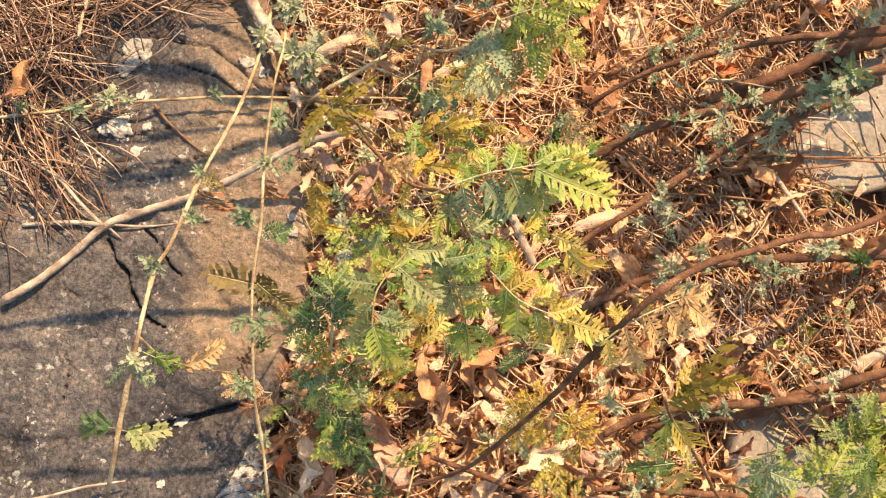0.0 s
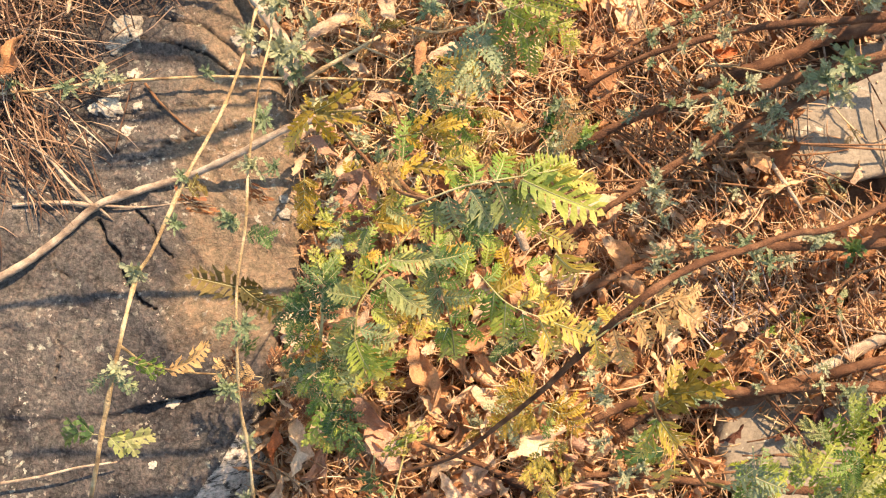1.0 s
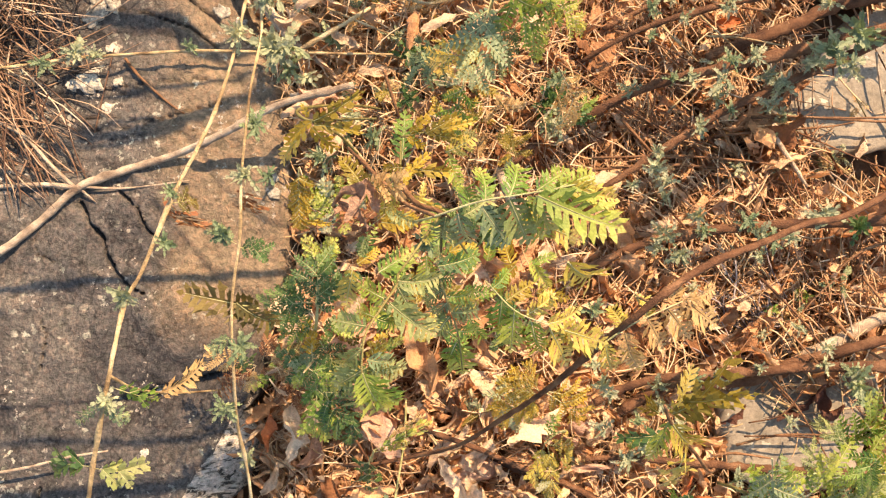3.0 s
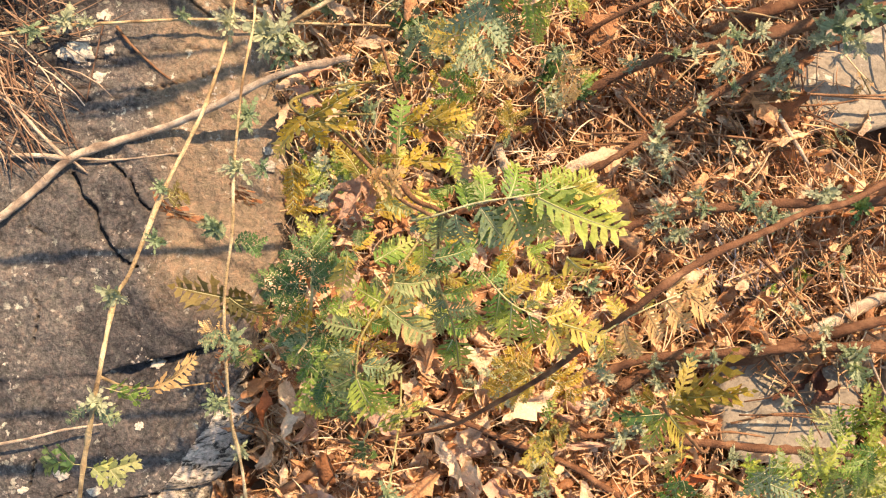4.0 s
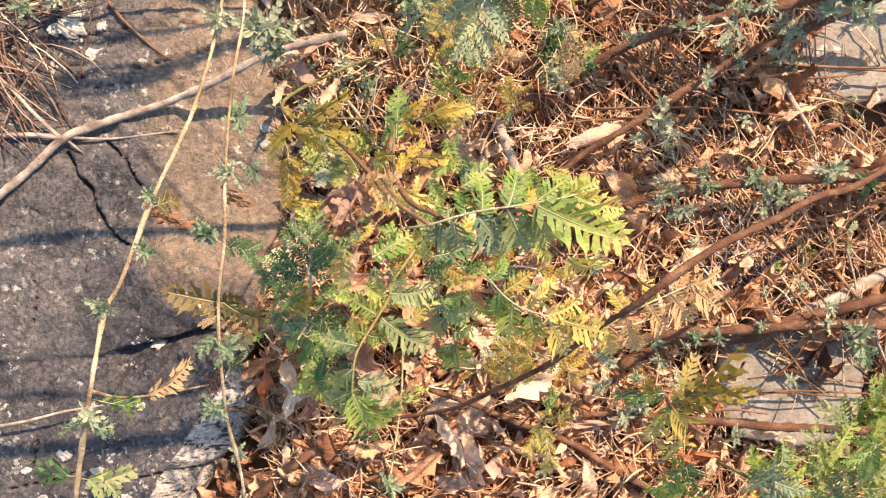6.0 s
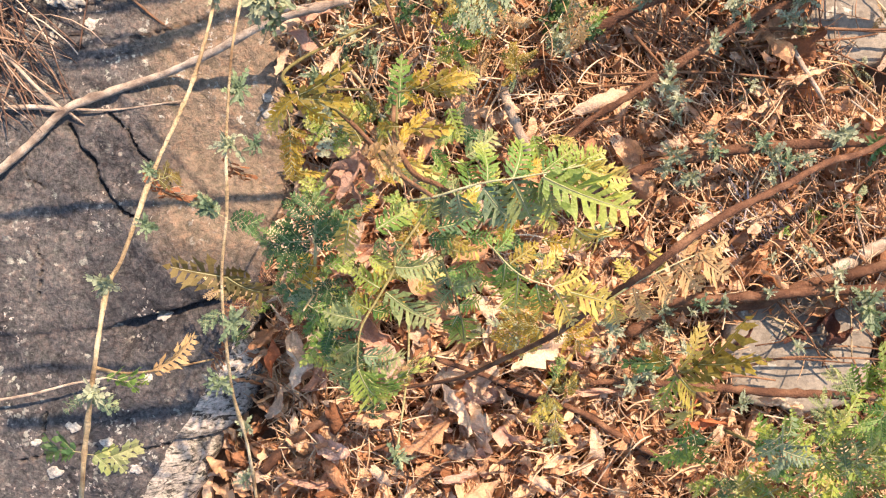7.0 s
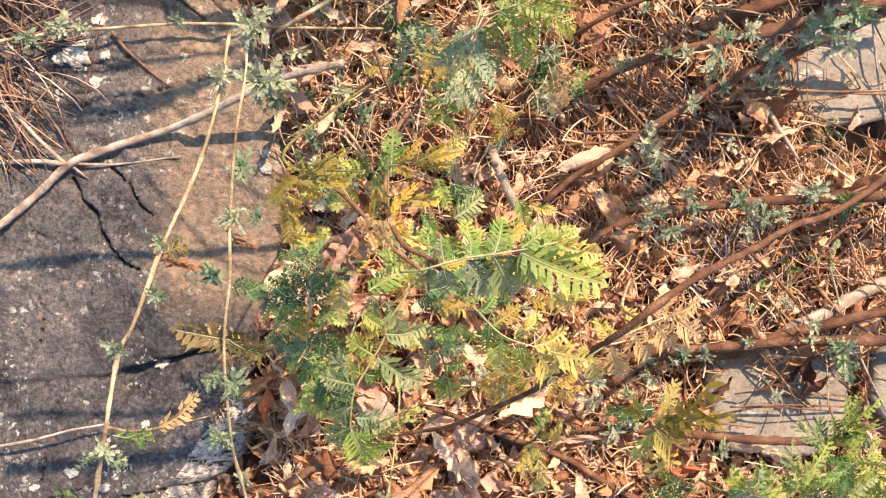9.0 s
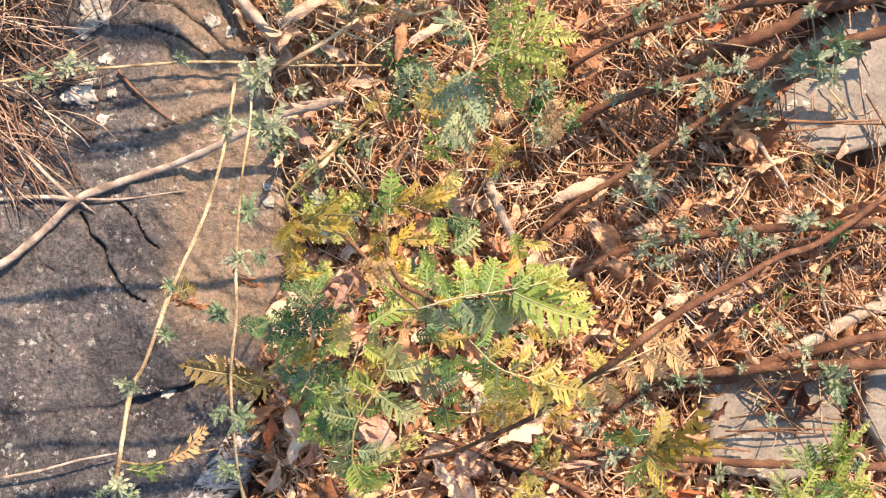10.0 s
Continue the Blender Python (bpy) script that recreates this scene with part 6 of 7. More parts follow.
# pale rosette and small ones rooted in the litter
p = plant("wormwood_seedling", "pale grey-green rosette of finely cut leaves", (-0.058, 0.005, -0.003), "small rosettes")
for a in range(9):
    c, s = math.cos(a * 0.72), math.sin(a * 0.72)
    o = Vector((-0.056, 0.009, 0.027))
    leaf(p, ("sprig", "comb", "sprig_b")[a % 3], M_LIME if a % 3 else M_GREY, o, o + Vector((c * 0.017, s * 0.017, 0.006)), 0, 1.2)
for at, size, m in (((-0.028, 0.080, 0.006), 0.022, M_GREY), ((0.013, 0.085, 0.016), 0.02, M_GREY), ((-0.045, 0.061, 0), 0.024, M_GREY), ((-0.073, 0.060, 0), 0.02, M_BLUE), ((0.082, 0.079, 0.009), 0.024, M_DARK), ((0.099, 0.072, 0.011), 0.022, M_GREEN),
                    ((0.001, -0.004, 0.161), 0.022, M_BLUE), ((-0.064, 0.037, 0.004), 0.02, M_GREY), ((0.103, -0.055, 0.032), 0.02, M_BLUE), ((0.192, 0.033, 0.020), 0.014, M_GREY), ((-0.071, 0.014, 0.007), 0.024, M_LIME), ((-0.048, 0.015, 0.036), 0.02, M_LIME),
                    ((0.147, 0.014, 0.022), 0.014, M_GREY), ((0.165, -0.040, 0.027), 0.012, M_GREY), ((0.234, -0.044, 0.029), 0.014, M_GREEN), ((0.218, 0.034, 0.016), 0.012, M_GREY), ((-0.014, -0.111, 0.218), 0.015, M_BLUE), ((-0.041, -0.073, 0.131), 0.014, M_BLUE), ((0.072, -0.173, 0.061), 0.016, M_GREY),
                    ((-0.084, 0.140, -0.006), 0.03, M_GREY), ((-0.005, 0.147, 0.025), 0.026, M_BLUE), ((-0.001, 0.101, 0.013), 0.03, M_BLUE), ((-0.014, 0.103, 0.012), 0.024, M_DARK), ((0.074, 0.074, 0.010), 0.03, M_DARK), ((-0.050, 0.079, 0), 0.02, M_BLUE), ((-0.053, 0.052, 0.005), 0.026, M_BLUE), ((0.219, 0.068, 0.015), 0.016, M_GREY), ((0.179, 0.077, 0.012), 0.02, M_GREY),
                    ((0.213, -0.115, 0.066), 0.012, M_GREY), ((0.140, -0.108, 0.052), 0.016, M_GREY), ((0.127, -0.118, 0.054), 0.014, M_BLUE), ((0.150, -0.120, 0.055), 0.014, M_GREY), ((0.205, -0.068, 0.038), 0.013, M_GREY), ((0.223, -0.062, 0.047), 0.014, M_GREY), ((0.210, -0.054, 0.035), 0.012, M_GREEN),
                    ((-0.075, 0.088, 0.013), 0.020, M_GREY), ((-0.061, 0.112, 0.009), 0.022, M_BLUE), ((-0.048, 0.064, 0.018), 0.018, M_GREY), ((-0.067, 0.040, 0.021), 0.020, M_BLUE), ((-0.013, 0.074, 0.017), 0.022, M_DARK), ((-0.034, 0.050, 0.020), 0.020, M_BLUE), ((0.001, 0.092, 0.015), 0.024, M_BLUE), ((-0.019, 0.112, 0.010), 0.020, M_GREY), ((0.095, 0.064, 0.022), 0.020, M_DARK)):
    g = plant("wormwood_seedling", "small grey-green tuft rising from the litter", (at[0], at[1], litter(at[0], at[1]) - 0.004), "small rosettes")
    stem(g, [g.location.copy(), Vector(at) * 0.5 + g.location * 0.5 + Vector((0.002, 0.001, 0)), at], 0.0007, 0.0005, M_RIB, "stalk", 4, 5)
    tuft(g, at, size, m, 12)
    tuft(g, Vector(at) - Vector((0, 0, size * 0.25)), size * 0.8, m, 8)

# yellow thin ferns and a lobed leaf low in the litter
p = plant("tansy_plant", "low tansy with yellow and withered leaves", (0.070, -0.112, 0.021))
stem(p, [(0.070, -0.112, 0.021), (0.062, -0.090, 0.100), (0.060, -0.081, 0.130)], 0.0009, 0.0005, M_RIB, "stem")
leaf(p, "lace", M_GOLD, (0.060, -0.084, 0.120), (0.035, -0.099, 0.110), 10, 1.0)
leaf(p, "lace", M_GOLD, (0.060, -0.084, 0.120), (0.084, -0.102, 0.110), 10, 1.0)
leaf(p, "lace", M_GOLD, (0.058, -0.083, 0.120), (0.043, -0.075, 0.110), 13, 1.0)
leaf(p, "lace", M_OLIVE, (0.058, -0.083, 0.130), (0.036, -0.079, 0.120), 12, 0.8)
leaf(p, "lace", M_GOLD, (0.061, -0.084, 0.120), (0.085, -0.091, 0.110), 13, 1.0)
leaf(p, "lace_b", M_GOLD, (0.057, -0.081, 0.130), (0.050, -0.067, 0.130), -11, 0.8)
leaf(p, "comb_b", M_YELLOW, (0.059, -0.093, 0.100), (0.054, -0.106, 0.100), 15, 1.0)
p = plant("tansy_plant", "tansy sprig with yellow-green lobed leaves", (0.088, -0.132, 0.025))
stem(p, [(0.088, -0.132, 0.025), (0.065, -0.100, 0.140), (0.051, -0.087, 0.200)], 0.0008, 0.0005, M_RIB, "stem")
leaf(p, "parsley", M_YELLOW, (0.051, -0.087, 0.200), (0.045, -0.104, 0.200), 10, 0.7)
leaf(p, "lace", M_YELLOW, (0.052, -0.088, 0.200), (0.055, -0.112, 0.200), -10, 0.6)
leaf(p, "lace_b", M_OLIVE, (0.052, -0.088, 0.200), (0.066, -0.091, 0.190), 15, 0.8)
leaf(p, "comb", M_GREEN, (0.051, -0.085, 0.200), (0.058, -0.077, 0.190), -13, 1.0)

# withered fern-like leaves
p = plant("tansy_plant", "withered beige tansy leaves over the litter", (0.135, -0.054, 0.013))
stem(p, [(0.135, -0.054, 0.013), (0.086, -0.020, 0.213), (0.078, -0.016, 0.252), (0.083, -0.018, 0.259)], 0.0008, 0.0005, M_TAN, "stem")
stem(p, [(0.062, -0.035, 0.254), (0.073, -0.026, 0.258), (0.085, -0.020, 0.258), (0.095, -0.016, 0.256)], 0.0004, 0.0002, M_RIB, "rachis", 5, 6)
leaf(p, "blade", M_BEIGE, (0.072, -0.028, 0.257), (0.077, -0.045, 0.250), 10, 0.95, "leaflet")
leaf(p, "blade", M_BEIGE, (0.080, -0.023, 0.257), (0.089, -0.036, 0.250), -8, 0.95, "leaflet")
leaf(p, "blade", M_BEIGE, (0.087, -0.019, 0.257), (0.099, -0.032, 0.250), 6, 0.95, "leaflet")
leaf(p, "blade", M_BEIGE, (0.093, -0.016, 0.257), (0.109, -0.027, 0.250), -6, 0.95, "leaflet")
leaf(p, "blade", M_BEIGE, (0.094, -0.016, 0.257), (0.109, -0.015, 0.250), 10, 0.95, "leaflet")
leaf(p, "blade", M_BEIGE, (0.089, -0.018, 0.257), (0.093, -0.009, 0.250), -12, 0.95, "leaflet")
leaf(p, "blade", M_YELLOW, (0.080, -0.023, 0.257), (0.081, -0.014, 0.250), 8, 0.95, "leaflet")
leaf(p, "blade", M_YELLOW, (0.072, -0.027, 0.257), (0.068, -0.018, 0.250), -8, 0.95, "leaflet")
leaf(p, "blade", M_YELLOW, (0.065, -0.032, 0.257), (0.068, -0.046, 0.250), 0, 0.95, "leaflet")
leaf(p, "comb", M_YELLOW, (0.078, -0.036, 0.234), (0.085, -0.049, 0.227), 10, 1.0)

# dried-up brown one by the rim of the slab
p = plant("wormwood_plant", "shrivelled dark brown wormwood by the slab rim", (-0.089, -0.104, 0.015))
stem(p, [(-0.089, -0.104, 0.015), (-0.085, -0.095, 0.034), (-0.080, -0.085, 0.052)], 0.0007, 0.0004, M_TWIG, "stem")
leaf(p, "fine", M_RUST, (-0.082, -0.089, 0.048), (-0.090, -0.071, 0.059), 10, 0.9)
leaf(p, "fine", M_RUST, (-0.082, -0.088, 0.047), (-0.072, -0.067, 0.059), -10, 0.9)
leaf(p, "fine", M_RUST, (-0.084, -0.092, 0.043), (-0.100, -0.091, 0.042), 20, 0.8)
leaf(p, "comb", M_RUST, (-0.083, -0.094, 0.043), (-0.070, -0.102, 0.040), -20, 0.8)
leaf(p, "fine", M_RUST, (-0.085, -0.097, 0.039), (-0.093, -0.112, 0.036), 0, 0.8)
leaf(p, "comb_b", M_RUST, (-0.085, -0.098, 0.034), (-0.078, -0.117, 0.032), 0, 0.8)
leaf(p, "lace", M_BEIGE, (-0.100, -0.083, 0.060), (-0.130, -0.078, 0.058), 0, 0.9)
leaf(p, "lace_b", M_RUST, (-0.100, -0.083, 0.060), (-0.118, -0.097, 0.058), 0, 0.9)
leaf(p, "lace_b", M_BEIGE, (-0.095, -0.083, 0.060), (-0.075, -0.076, 0.058), 0, 0.9)
leaf(p, "lace", M_BEIGE, (-0.093, -0.084, 0.060), (-0.065, -0.093, 0.058), 0, 0.9)
leaf(p, "lace", M_RUST, (-0.096, -0.081, 0.060), (-0.092, -0.066, 0.058), 0, 0.9)
leaf(p, "lace_b", M_BEIGE, (-0.101, -0.084, 0.060), (-0.105, -0.100, 0.058), 0, 0.9)
leaf(p, "lace", M_DULL, (-0.085, -0.077, 0.060), (-0.065, -0.071, 0.058), 0, 0.9)
for at, head, which in (((-0.092, -0.090, 0.047), 30, 4), ((-0.075, -0.080, 0.051), 100, 9), ((-0.088, -0.103, 0.045), 160, 14), ((-0.071, -0.094, 0.044), 70, 2)):
    dry_leaf(at, 0.010, head, (0.4, 0.2), which, M_CREAM, "small cream leaf scrap by the slab rim")

# green and yellow ones low on the far side
p = plant("tansy_plant", "green and lime tansy leaves crowding over the litter", (0.243, -0.217, 0.043))
stem(p, [(0.243, -0.217, 0.043), (0.267, -0.231, -0.015), (0.169, -0.138, 0.176), (0.124, -0.094, 0.244), (0.117, -0.094, 0.230)], 0.0009, 0.0006, M_OLIVE_STEM, "stem")
stem(p, [(0.243, -0.217, 0.043), (0.276, -0.221, 0.012), (0.193, -0.133, 0.203), (0.189, -0.109, 0.244)], 0.0009, 0.0006, M_OLIVE_STEM, "stem")
leaf(p, "open_b", M_BLUE, (0.112, -0.062, 0.298), (0.120, -0.086, 0.284), 0, 0.8)
leaf(p, "parsley", M_LIME, (0.116, -0.075, 0.284), (0.116, -0.074, 0.271), 0, 0.9)
leaf(p, "parsley_b", M_GREEN, (0.120, -0.081, 0.284), (0.121, -0.096, 0.271), 0, 1.0)
leaf(p, "parsley", M_LIME, (0.118, -0.075, 0.284), (0.133, -0.085, 0.271), 0, 0.9)
leaf(p, "open", M_LIME, (0.148, -0.086, 0.244), (0.186, -0.085, 0.244), 0, 0.75)
leaf(p, "open", M_GREEN, (0.163, -0.084, 0.230), (0.177, -0.060, 0.244), 10, 0.6)
leaf(p, "open_b", M_LIME, (0.165, -0.088, 0.244), (0.193, -0.104, 0.230), 0, 0.7)
leaf(p, "open", M_LIME, (0.150, -0.107, 0.230), (0.186, -0.107, 0.230), 0, 0.8)
leaf(p, "open", M_SAGE, (0.151, -0.088, 0.244), (0.148, -0.075, 0.244), 0, 0.7)
leaf(p, "open_b", M_SAGE, (0.182, -0.107, 0.230), (0.211, -0.128, 0.216), 0, 0.8)
leaf(p, "open", M_LIME, (0.175, -0.116, 0.216), (0.186, -0.141, 0.203), 0, 0.7)
leaf(p, "open", M_LIME, (0.170, -0.143, 0.176), (0.200, -0.169, 0.162), 0, 0.8)
leaf(p, "comb", M_LIME, (0.156, -0.111, 0.216), (0.160, -0.133, 0.203), 0, 0.9)
leaf(p, "comb_b", M_LIME, (0.186, -0.131, 0.216), (0.215, -0.143, 0.203), 0, 0.9)
leaf(p, "comb", M_LIME, (0.169, -0.065, 0.244), (0.184, -0.081, 0.230), 0, 0.9)
leaf(p, "comb_b", M_LIME, (0.180, -0.065, 0.244), (0.174, -0.071, 0.230), 0, 0.9)
leaf(p, "parsley", M_SAGE, (0.137, -0.138, 0.176), (0.136, -0.158, 0.176), 0, 0.9)
leaf(p, "parsley_b", M_LIME, (0.136, -0.141, 0.176), (0.122, -0.149, 0.176), 0, 0.9)
leaf(p, "open", M_LIME, (0.139, -0.141, 0.176), (0.160, -0.158, 0.162), 0, 0.8)
leaf(p, "open_b", M_YELLOW, (0.137, -0.123, 0.203), (0.152, -0.148, 0.189), 0, 0.8)
leaf(p, "comb", M_SAGE, (0.219, -0.152, 0.176), (0.211, -0.167, 0.162), 0, 0.9)
leaf(p, "open", M_LIME, (0.178, -0.073, 0.257), (0.178, -0.092, 0.244), 0, 0.9)
leaf(p, "open", M_LIME, (0.188, -0.085, 0.257), (0.182, -0.108, 0.244), 0, 0.9)
leaf(p, "open_b", M_GREEN, (0.122, -0.099, 0.244), (0.135, -0.080, 0.257), 0, 0.7)
leaf(p, "open", M_SAGE, (0.156, -0.108, 0.244), (0.169, -0.086, 0.257), 0, 0.7)
leaf(p, "open", M_LIME, (0.151, -0.133, 0.203), (0.137, -0.152, 0.189), 0, 0.8)
leaf(p, "open_b", M_SAGE, (0.163, -0.075, 0.244), (0.150, -0.065, 0.244), 0, 0.6)
leaf(p, "comb", M_LIME, (0.141, -0.090, 0.257), (0.144, -0.071, 0.271), 0, 0.9)
leaf(p, "open", M_LIME, (0.147, -0.135, 0.203), (0.171, -0.162, 0.189), 0, 0.8)
leaf(p, "open", M_GREEN, (0.169, -0.073, 0.257), (0.158, -0.086, 0.257), 0, 0.8)
leaf(p, "open_b", M_LIME, (0.177, -0.138, 0.203), (0.173, -0.169, 0.176), 0, 0.8)
leaf(p, "open", M_GREEN, (0.148, -0.143, 0.121), (0.140, -0.176, 0.094), 0, 0.7)
p = plant("tansy_plant", "olive tansy sprig with a bending stem", (0.181, -0.154, 0.031))
stem(p, [(0.181, -0.154, 0.031), (0.148, -0.126, 0.120), (0.117, -0.092, 0.200), (0.092, -0.064, 0.250), (0.084, -0.052, 0.270)], 0.0010, 0.0006, M_TWIG, "stem")
leaf(p, "blade", M_OLIVE, (0.086, -0.055, 0.270), (0.100, -0.036, 0.300), 10, 0.6)
leaf(p, "blade", M_OLIVE, (0.087, -0.048, 0.280), (0.103, -0.043, 0.300), -10, 0.45)
leaf(p, "blade", M_YELLOW, (0.089, -0.058, 0.260), (0.096, -0.040, 0.270), 10, 0.6)
leaf(p, "blade", M_LIME, (0.091, -0.063, 0.250), (0.085, -0.084, 0.240), 0, 0.6)
leaf(p, "blade", M_YELLOW, (0.092, -0.064, 0.250), (0.109, -0.086, 0.230), 0, 0.8)
leaf(p, "blade", M_OLIVE, (0.090, -0.063, 0.240), (0.086, -0.061, 0.220), 0, 0.8)
leaf(p, "parsley", M_GREEN, (0.117, -0.106, 0.200), (0.106, -0.132, 0.180), 0, 0.7)
leaf(p, "sprig", M_YELLOW, (0.106, -0.085, 0.220), (0.108, -0.106, 0.200), 0, 1.0)
leaf(p, "jag", M_DARK, (0.138, -0.120, 0.074), (0.108, -0.126, 0.065), 0, 0.6)
leaf(p, "fine", M_GREEN, (0.141, -0.124, 0.065), (0.120, -0.133, 0.056), 0, 0.7)
dry_leaf((0.153, -0.159, 0.061), 0.022, 60, (0.5, 0.3), 3, M_RED, "orange curled dead leaf in the litter")
dry_leaf((0.164, -0.162, 0.062), 0.020, 20, (0.6, -0.3), 5, M_RED, "orange curled dead leaf in the litter")

# long pale leaf under the middle plant
p = plant("tansy_plant", "pale narrow leaves hanging over the litter", (-0.035, -0.153, 0.025))
stem(p, [(-0.035, -0.153, 0.025), (-0.030, -0.125, 0.100), (-0.026, -0.106, 0.150)], 0.0008, 0.0005, M_RIB, "stem")
leaf(p, "sprig", M_LIME, (-0.026, -0.106, 0.150), (0.001, -0.092, 0.150), 10, 0.4)
leaf(p, "sprig_b", M_BEIGE, (-0.024, -0.100, 0.160), (-0.002, -0.086, 0.160), 10, 0.3)
leaf(p, "sprig", M_YELLOW, (-0.026, -0.107, 0.150), (-0.009, -0.105, 0.140), 0, 0.5)
leaf(p, "sprig_b", M_DARK, (-0.029, -0.119, 0.120), (-0.033, -0.151, 0.080), 0, 0.8)
leaf(p, "comb", M_DARK, (-0.053, -0.108, 0.060), (-0.064, -0.131, 0.050), 0, 0.9)
leaf(p, "comb_b", M_DARK, (-0.043, -0.111, 0.060), (-0.047, -0.135, 0.050), 0, 0.9)

# ---- particular dead leaves ----
for at, size, head, tilt, which, m, what in (
        ((0.103, 0.024, 0.027), 0.038, 25, (0.05, 0.35), 4, M_CREAM, "large pale dead leaf lying flat"), ((0.118, 0.021, 0.012), 0.034, 80, (0.2, 0.1), 4, None, "brown curled dead leaf in needles"),
        ((0.195, -0.047, 0.034), 0.022, 50, (0.6, 0.3), 5, M_CREAM, "white papery leaf curled among twigs"), ((0.188, 0.125, 0), 0.024, 10, (0.2, 0.2), 6, M_RED, "orange-red dead leaf under crossing stems"),
        ((0.186, -0.116, 0.049), 0.02, 30, (0.7, 0.3), 6, M_RUST_DRY, "dark brown curled leaf on the stone"), ((-0.067, 0.139, 0.015), 0.034, 40, (0.0, 0.4), 4, M_CREAM, "pale dead leaf lying in straw"), ((-0.031, 0.146, 0.014), 0.030, 110, (0.3, 0.3), 9, M_CREAM, "pale dead leaf lying in straw"), ((-0.051, 0.110, 0.015), 0.026, 160, (0.0, 0.4), 14, M_CREAM, "pale dead leaf lying in straw"), ((-0.009, 0.119, 0.020), 0.028, 70, (0.2, 0.4), 7, None, "curled tan dead leaf in straw"), ((-0.082, 0.121, 0.012), 0.026, 20, (0.0, 0.4), 2, M_CREAM, "pale dead leaf lying in straw"), ((-0.031, 0.092, 0.014), 0.024, 0, (0.2, 0.3), 12, M_CREAM, "pale dead leaf lying in straw"), ((0.007, 0.122, 0.020), 0.026, 35, (0.0, 0.4), 4, M_CREAM, "pale dead leaf lying in straw"),
        ((-0.082, 0.069, 0.016), 0.022, 40, (0.0, 0.5), 4, M_CREAM, "pale crumpled dead leaf by the slab rim"), ((-0.072, 0.058, 0.018), 0.024, 130, (0.0, 0.4), 9, M_PINK, "pinkish crumpled dead leaf by the slab rim"), ((-0.088, 0.046, 0.015), 0.020, 80, (0.2, 0.5), 14, M_CREAM, "pale crumpled dead leaf by the slab rim"), ((-0.067, 0.076, 0.020), 0.026, 10, (0.1, 0.4), 2, M_PINK, "pinkish crumpled dead leaf by the slab rim"), ((-0.057, 0.047, 0.020), 0.022, 60, (0.0, 0.5), 19, M_CREAM, "pale crumpled dead leaf in straw"), ((-0.097, 0.107, 0.009), 0.022, 100, (0.0, 0.5), 7, M_CREAM, "pale crumpled dead leaf by the slab rim"),
        ((-0.059, 0.089, 0.003), 0.036, 130, (0.2, 0.2), 8, M_CREAM, "pale dead leaf at the slab edge"), ((-0.022, -0.093, 0.029), 0.036, 200, (0.1, 0.2), 4, None, "broad purplish dead leaf lying in litter"),
        ((0.011, -0.108, 0.031), 0.034, 330, (0.0, 0.1), 0, None, "broad tan dead leaf lying in litter"), ((-0.098, -0.131, 0.035), 0.022, 70, (0.3, 0.5), 9, M_RED, "orange dead leaf standing at the slab edge"),
        ((-0.083, -0.130, 0.037), 0.036, 100, (0.9, 0.2), 2, None, "long curled brown leaf standing on edge"), ((-0.096, -0.161, 0.036), 0.022, 60, (0.5, 0.1), 12, M_CREAM, "pale curled leaf beside the slab"),
        ((0.019, -0.185, 0.048), 0.028, 10, (0.1, 0.0), 0, M_CREAM, "cream dead leaf lying flat"), ((-0.045, -0.055, 0.058), 0.028, 250, (0.2, 0.3), 4, M_CREAM, "pinkish pale leaf in the stems"),
        ((0.023, -0.035, 0.037), 0.028, 40, (0.3, 0.2), 8, M_CREAM, "cream curled leaf under the fronds"), ((0.275, 0.048, 0.010), 0.018, 60, (0.3, 0.3), 12, M_CREAM, "white curled scrap of leaf"),
        ((0.206, -0.153, 0.052), 0.016, 0, (0.0, 0.0), 0, M_CREAM, "small white scrap of leaf"), ((0.227, -0.113, 0.042), 0.030, 20, (0.3, 0.2), 1, M_RUST_DRY, "dark brown lobed leaf on the stone"),
        ((0.240, -0.107, 0.045), 0.024, 300, (0.4, 0.2), 5, M_RUST_DRY, "dark brown curled leaf on the stone"), ((0.244, -0.116, 0.047), 0.02, 200, (0.5, 0.2), 9, M_RUST_DRY, "dark brown scrap on the stone"),
        ((-0.048, 0.130, -0.003), 0.04, 150, (0.1, 0.1), 8, M_CREAM, "pale dead leaf lying in straw"), ((0.127, 0.144, -0.009), 0.05, 80, (0.1, 0.1), 0, None, "broad brown dead leaf lying in litter"), ((0.025, 0.137, -0.008), 0.045, 60, (0.1, 0.1), 4, None, "broad dark dead leaf lying in litter"),
        ((-0.278, 0.115, 0.008), 0.03, 80, (0.2, 0.1), 2, None, "tan dead leaf caught in needles"), ((-0.242, 0.158, -0.004), 0.026, 70, (0.2, 0.1), 8, M_CREAM, "pale dead leaf in the needle heap"), ((0.192, 0.031, 0.012), 0.03, 70, (0.3, 0.2), 3, M_CREAM, "cream curled leaf among twigs"),
        ((0.147, -0.005, 0.017), 0.04, 10, (0.3, 0.1), 7, M_CREAM, "pale twisted leaf among twigs"), ((0.032, 0.013, 0.009), 0.045, 260, (0.2, 0.1), 11, None, "russet dead leaf on needles"), ((-0.073, -0.060, 0.108), 0.016, 40, (0.2, 0.2), 9, M_CREAM, "white leaf scrap in the green leaves")):
    dry_leaf(at, size, head, tilt, which, m, what)


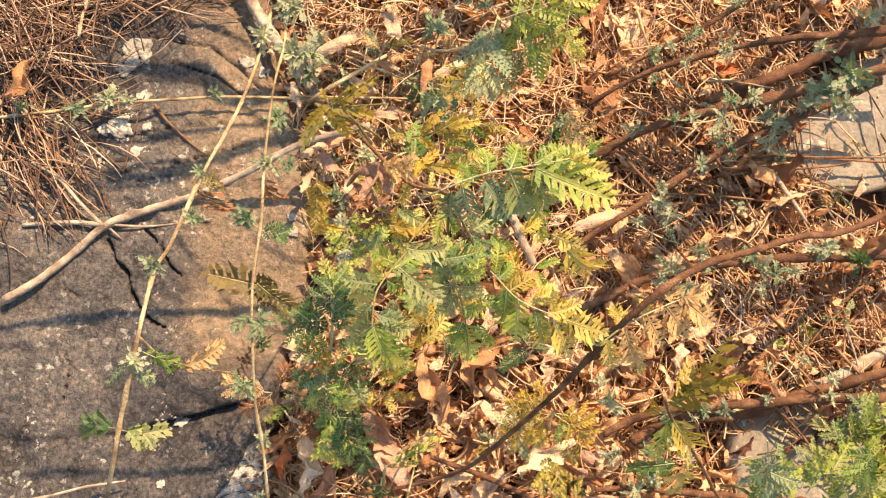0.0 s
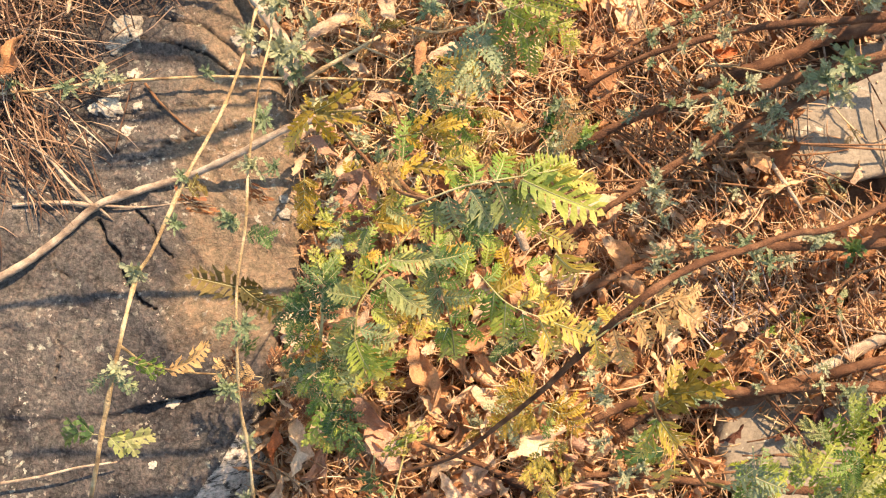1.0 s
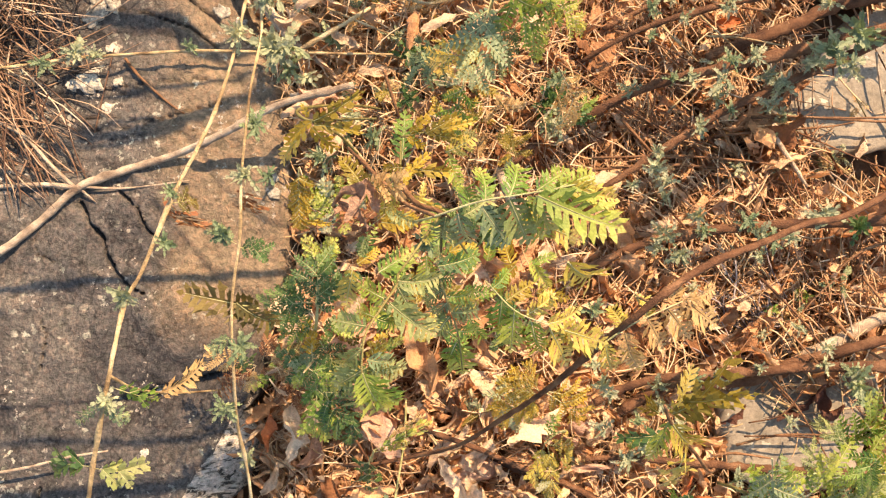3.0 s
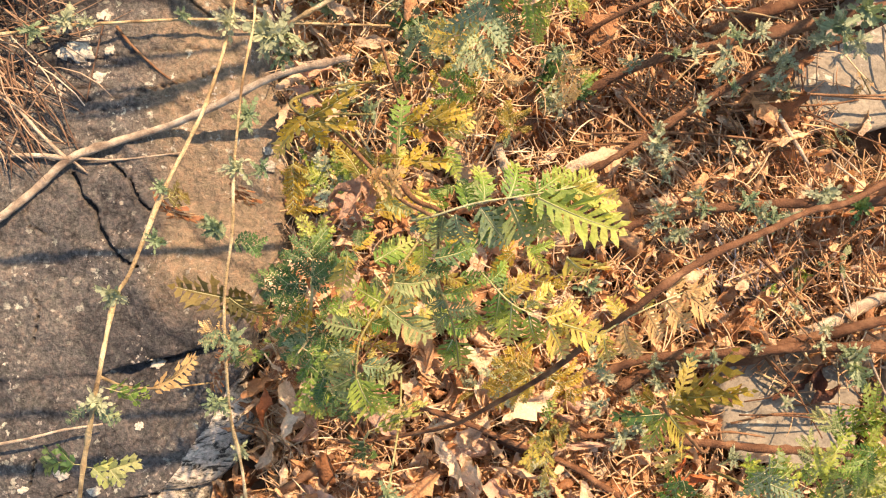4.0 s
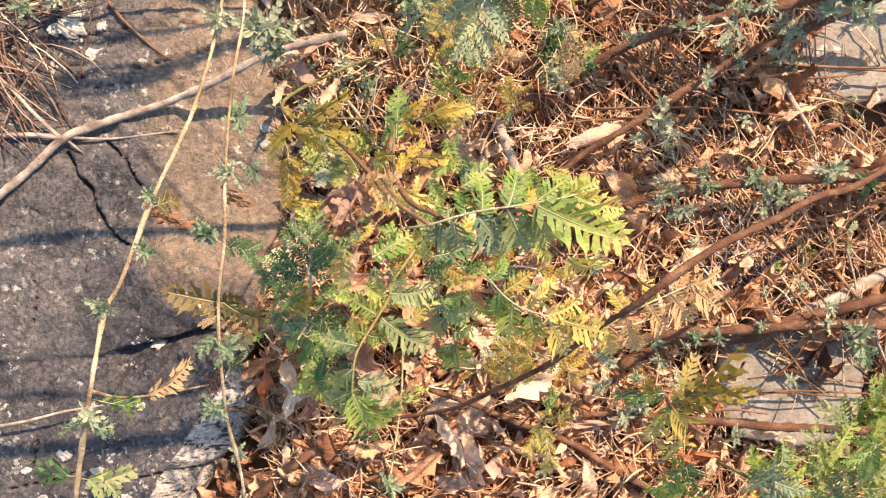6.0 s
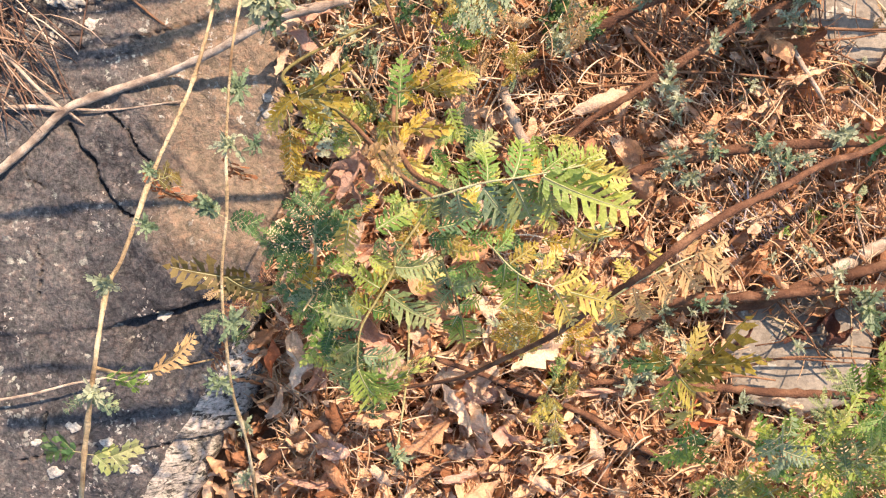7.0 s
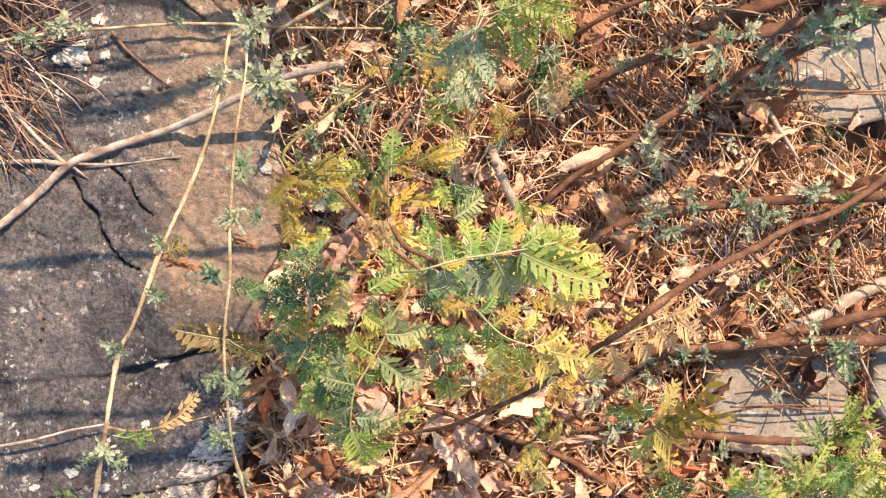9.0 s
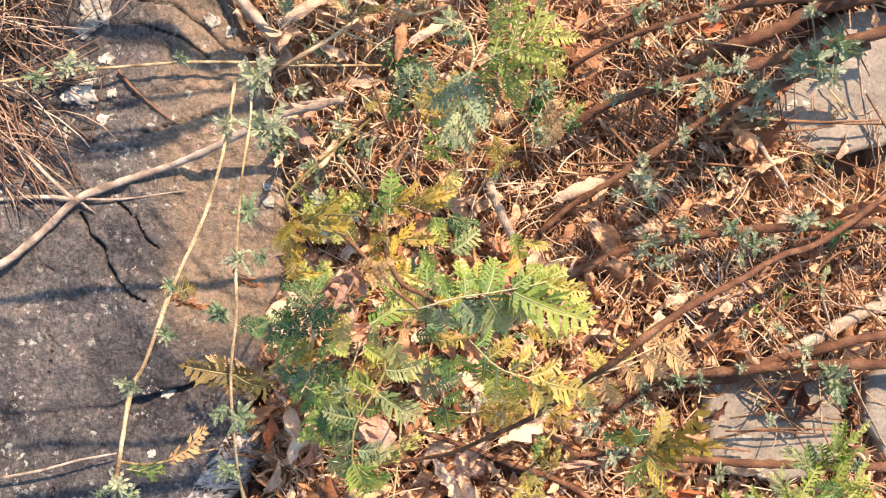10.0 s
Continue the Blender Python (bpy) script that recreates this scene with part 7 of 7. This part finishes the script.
def sunlit_leaves():
    """Paler leaves on top of the heap, turned to the sun."""
    r = random.Random(63)
    for _ in range(46):
        x, y = r.uniform(-0.085, 0.10), r.uniform(-0.22, -0.06)
        if off_slab(x - 0.03, y):
            lift, size, head = r.uniform(0.022, 0.036), r.uniform(0.022, 0.044), r.uniform(0, 360)
            tilt, which, m = (r.uniform(-0.2, 0.2), r.uniform(0.2, 0.6)), r.randint(0, 19), r.choice((M_CREAM, None, M_PINK))
            dry_leaf((x, y, litter(x, y) + lift), size * (0.65 if m is M_CREAM else 1.0), head, tilt, which, m, "pale curled dead leaf on the litter")


sunlit_leaves()


# ---- young shoots that fill the middle ----
def shoots(count, x0, x1, y0, y1, tall, colours, seed, label, long=(0.014, 0.030)):
    """Small leafy shoots: a bent stalk with a few cut leaves round its top."""
    r = random.Random(seed)
    for _ in range(count):
        x, y = r.uniform(x0, x1), r.uniform(y0, y1)
        if not off_slab(x, y):
            continue
        h = r.uniform(*tall)
        g = plant("leafy_shoot", label, (x, y, litter(x, y) - 0.006), "leafy shoots")
        top = Vector((x + r.uniform(-0.02, 0.02), y + r.uniform(-0.02, 0.02), litter(x, y) + h))
        o = g.location.copy()
        stem(g, [o, o * 0.5 + top * 0.5 + Vector((r.uniform(-0.006, 0.006), r.uniform(-0.006, 0.006), 0)), top], 0.0007, 0.0004, r.choice((M_OLIVE_STEM, M_TWIG, M_TAN)), "stalk", 5, 5)
        turn = r.uniform(0, 6.28)
        m = r.choice(colours)
        for k in range(r.randint(3, 6)):
            a = turn + k * 2.3
            at = o.lerp(top, r.uniform(0.55, 1.0))
            n = r.uniform(*long)
            leaf(g, r.choice(("sprig", "comb", "parsley_b", "comb_b", "fine", "sprig_b")), m if r.random() < 0.7 else r.choice(colours), at, at + Vector((math.cos(a), math.sin(a), r.uniform(-0.35, 0.45))) * n, r.uniform(-35, 35), r.uniform(0.7, 1.1))


shoots(9, -0.06, 0.06, -0.075, 0.03, (0.04, 0.16), (M_GREEN, M_LIME, M_YELLOW, M_OLIVE, M_DARK, M_GOLD), 41, "small yellow-green shoot with cut leaves", (0.010, 0.022))
shoots(9, -0.055, 0.06, 0.05, 0.15, (0.02, 0.10), (M_GOLD, M_OLIVE, M_GREY, M_GREY, M_BLUE, M_BEIGE), 42, "small grey and golden shoot with cut leaves", (0.010, 0.020))
shoots(4, 0.03, 0.14, -0.17, -0.10, (0.02, 0.08), (M_YELLOW, M_OLIVE, M_GREY), 43, "small yellowing shoot with cut leaves", (0.010, 0.018))
shoots(17, 0.15, 0.31, -0.25, -0.17, (0.05, 0.20), (M_LIME, M_LIME, M_YELLOW, M_GREEN, M_SAGE), 44, "small lime-green shoot with cut leaves", (0.012, 0.026))
shoots(16, 0.10, 0.32, -0.06, 0.15, (0.012, 0.03), (M_GREY, M_BLUE, M_GREY, M_BEIGE), 45, "small silvery shoot among needles", (0.006, 0.013))
shoots(4, -0.085, -0.06, -0.12, -0.03, (0.02, 0.05), (M_DARK, M_DARK, M_GREEN, M_BEIGE), 46, "small dark green shoot at the slab edge", (0.010, 0.022))
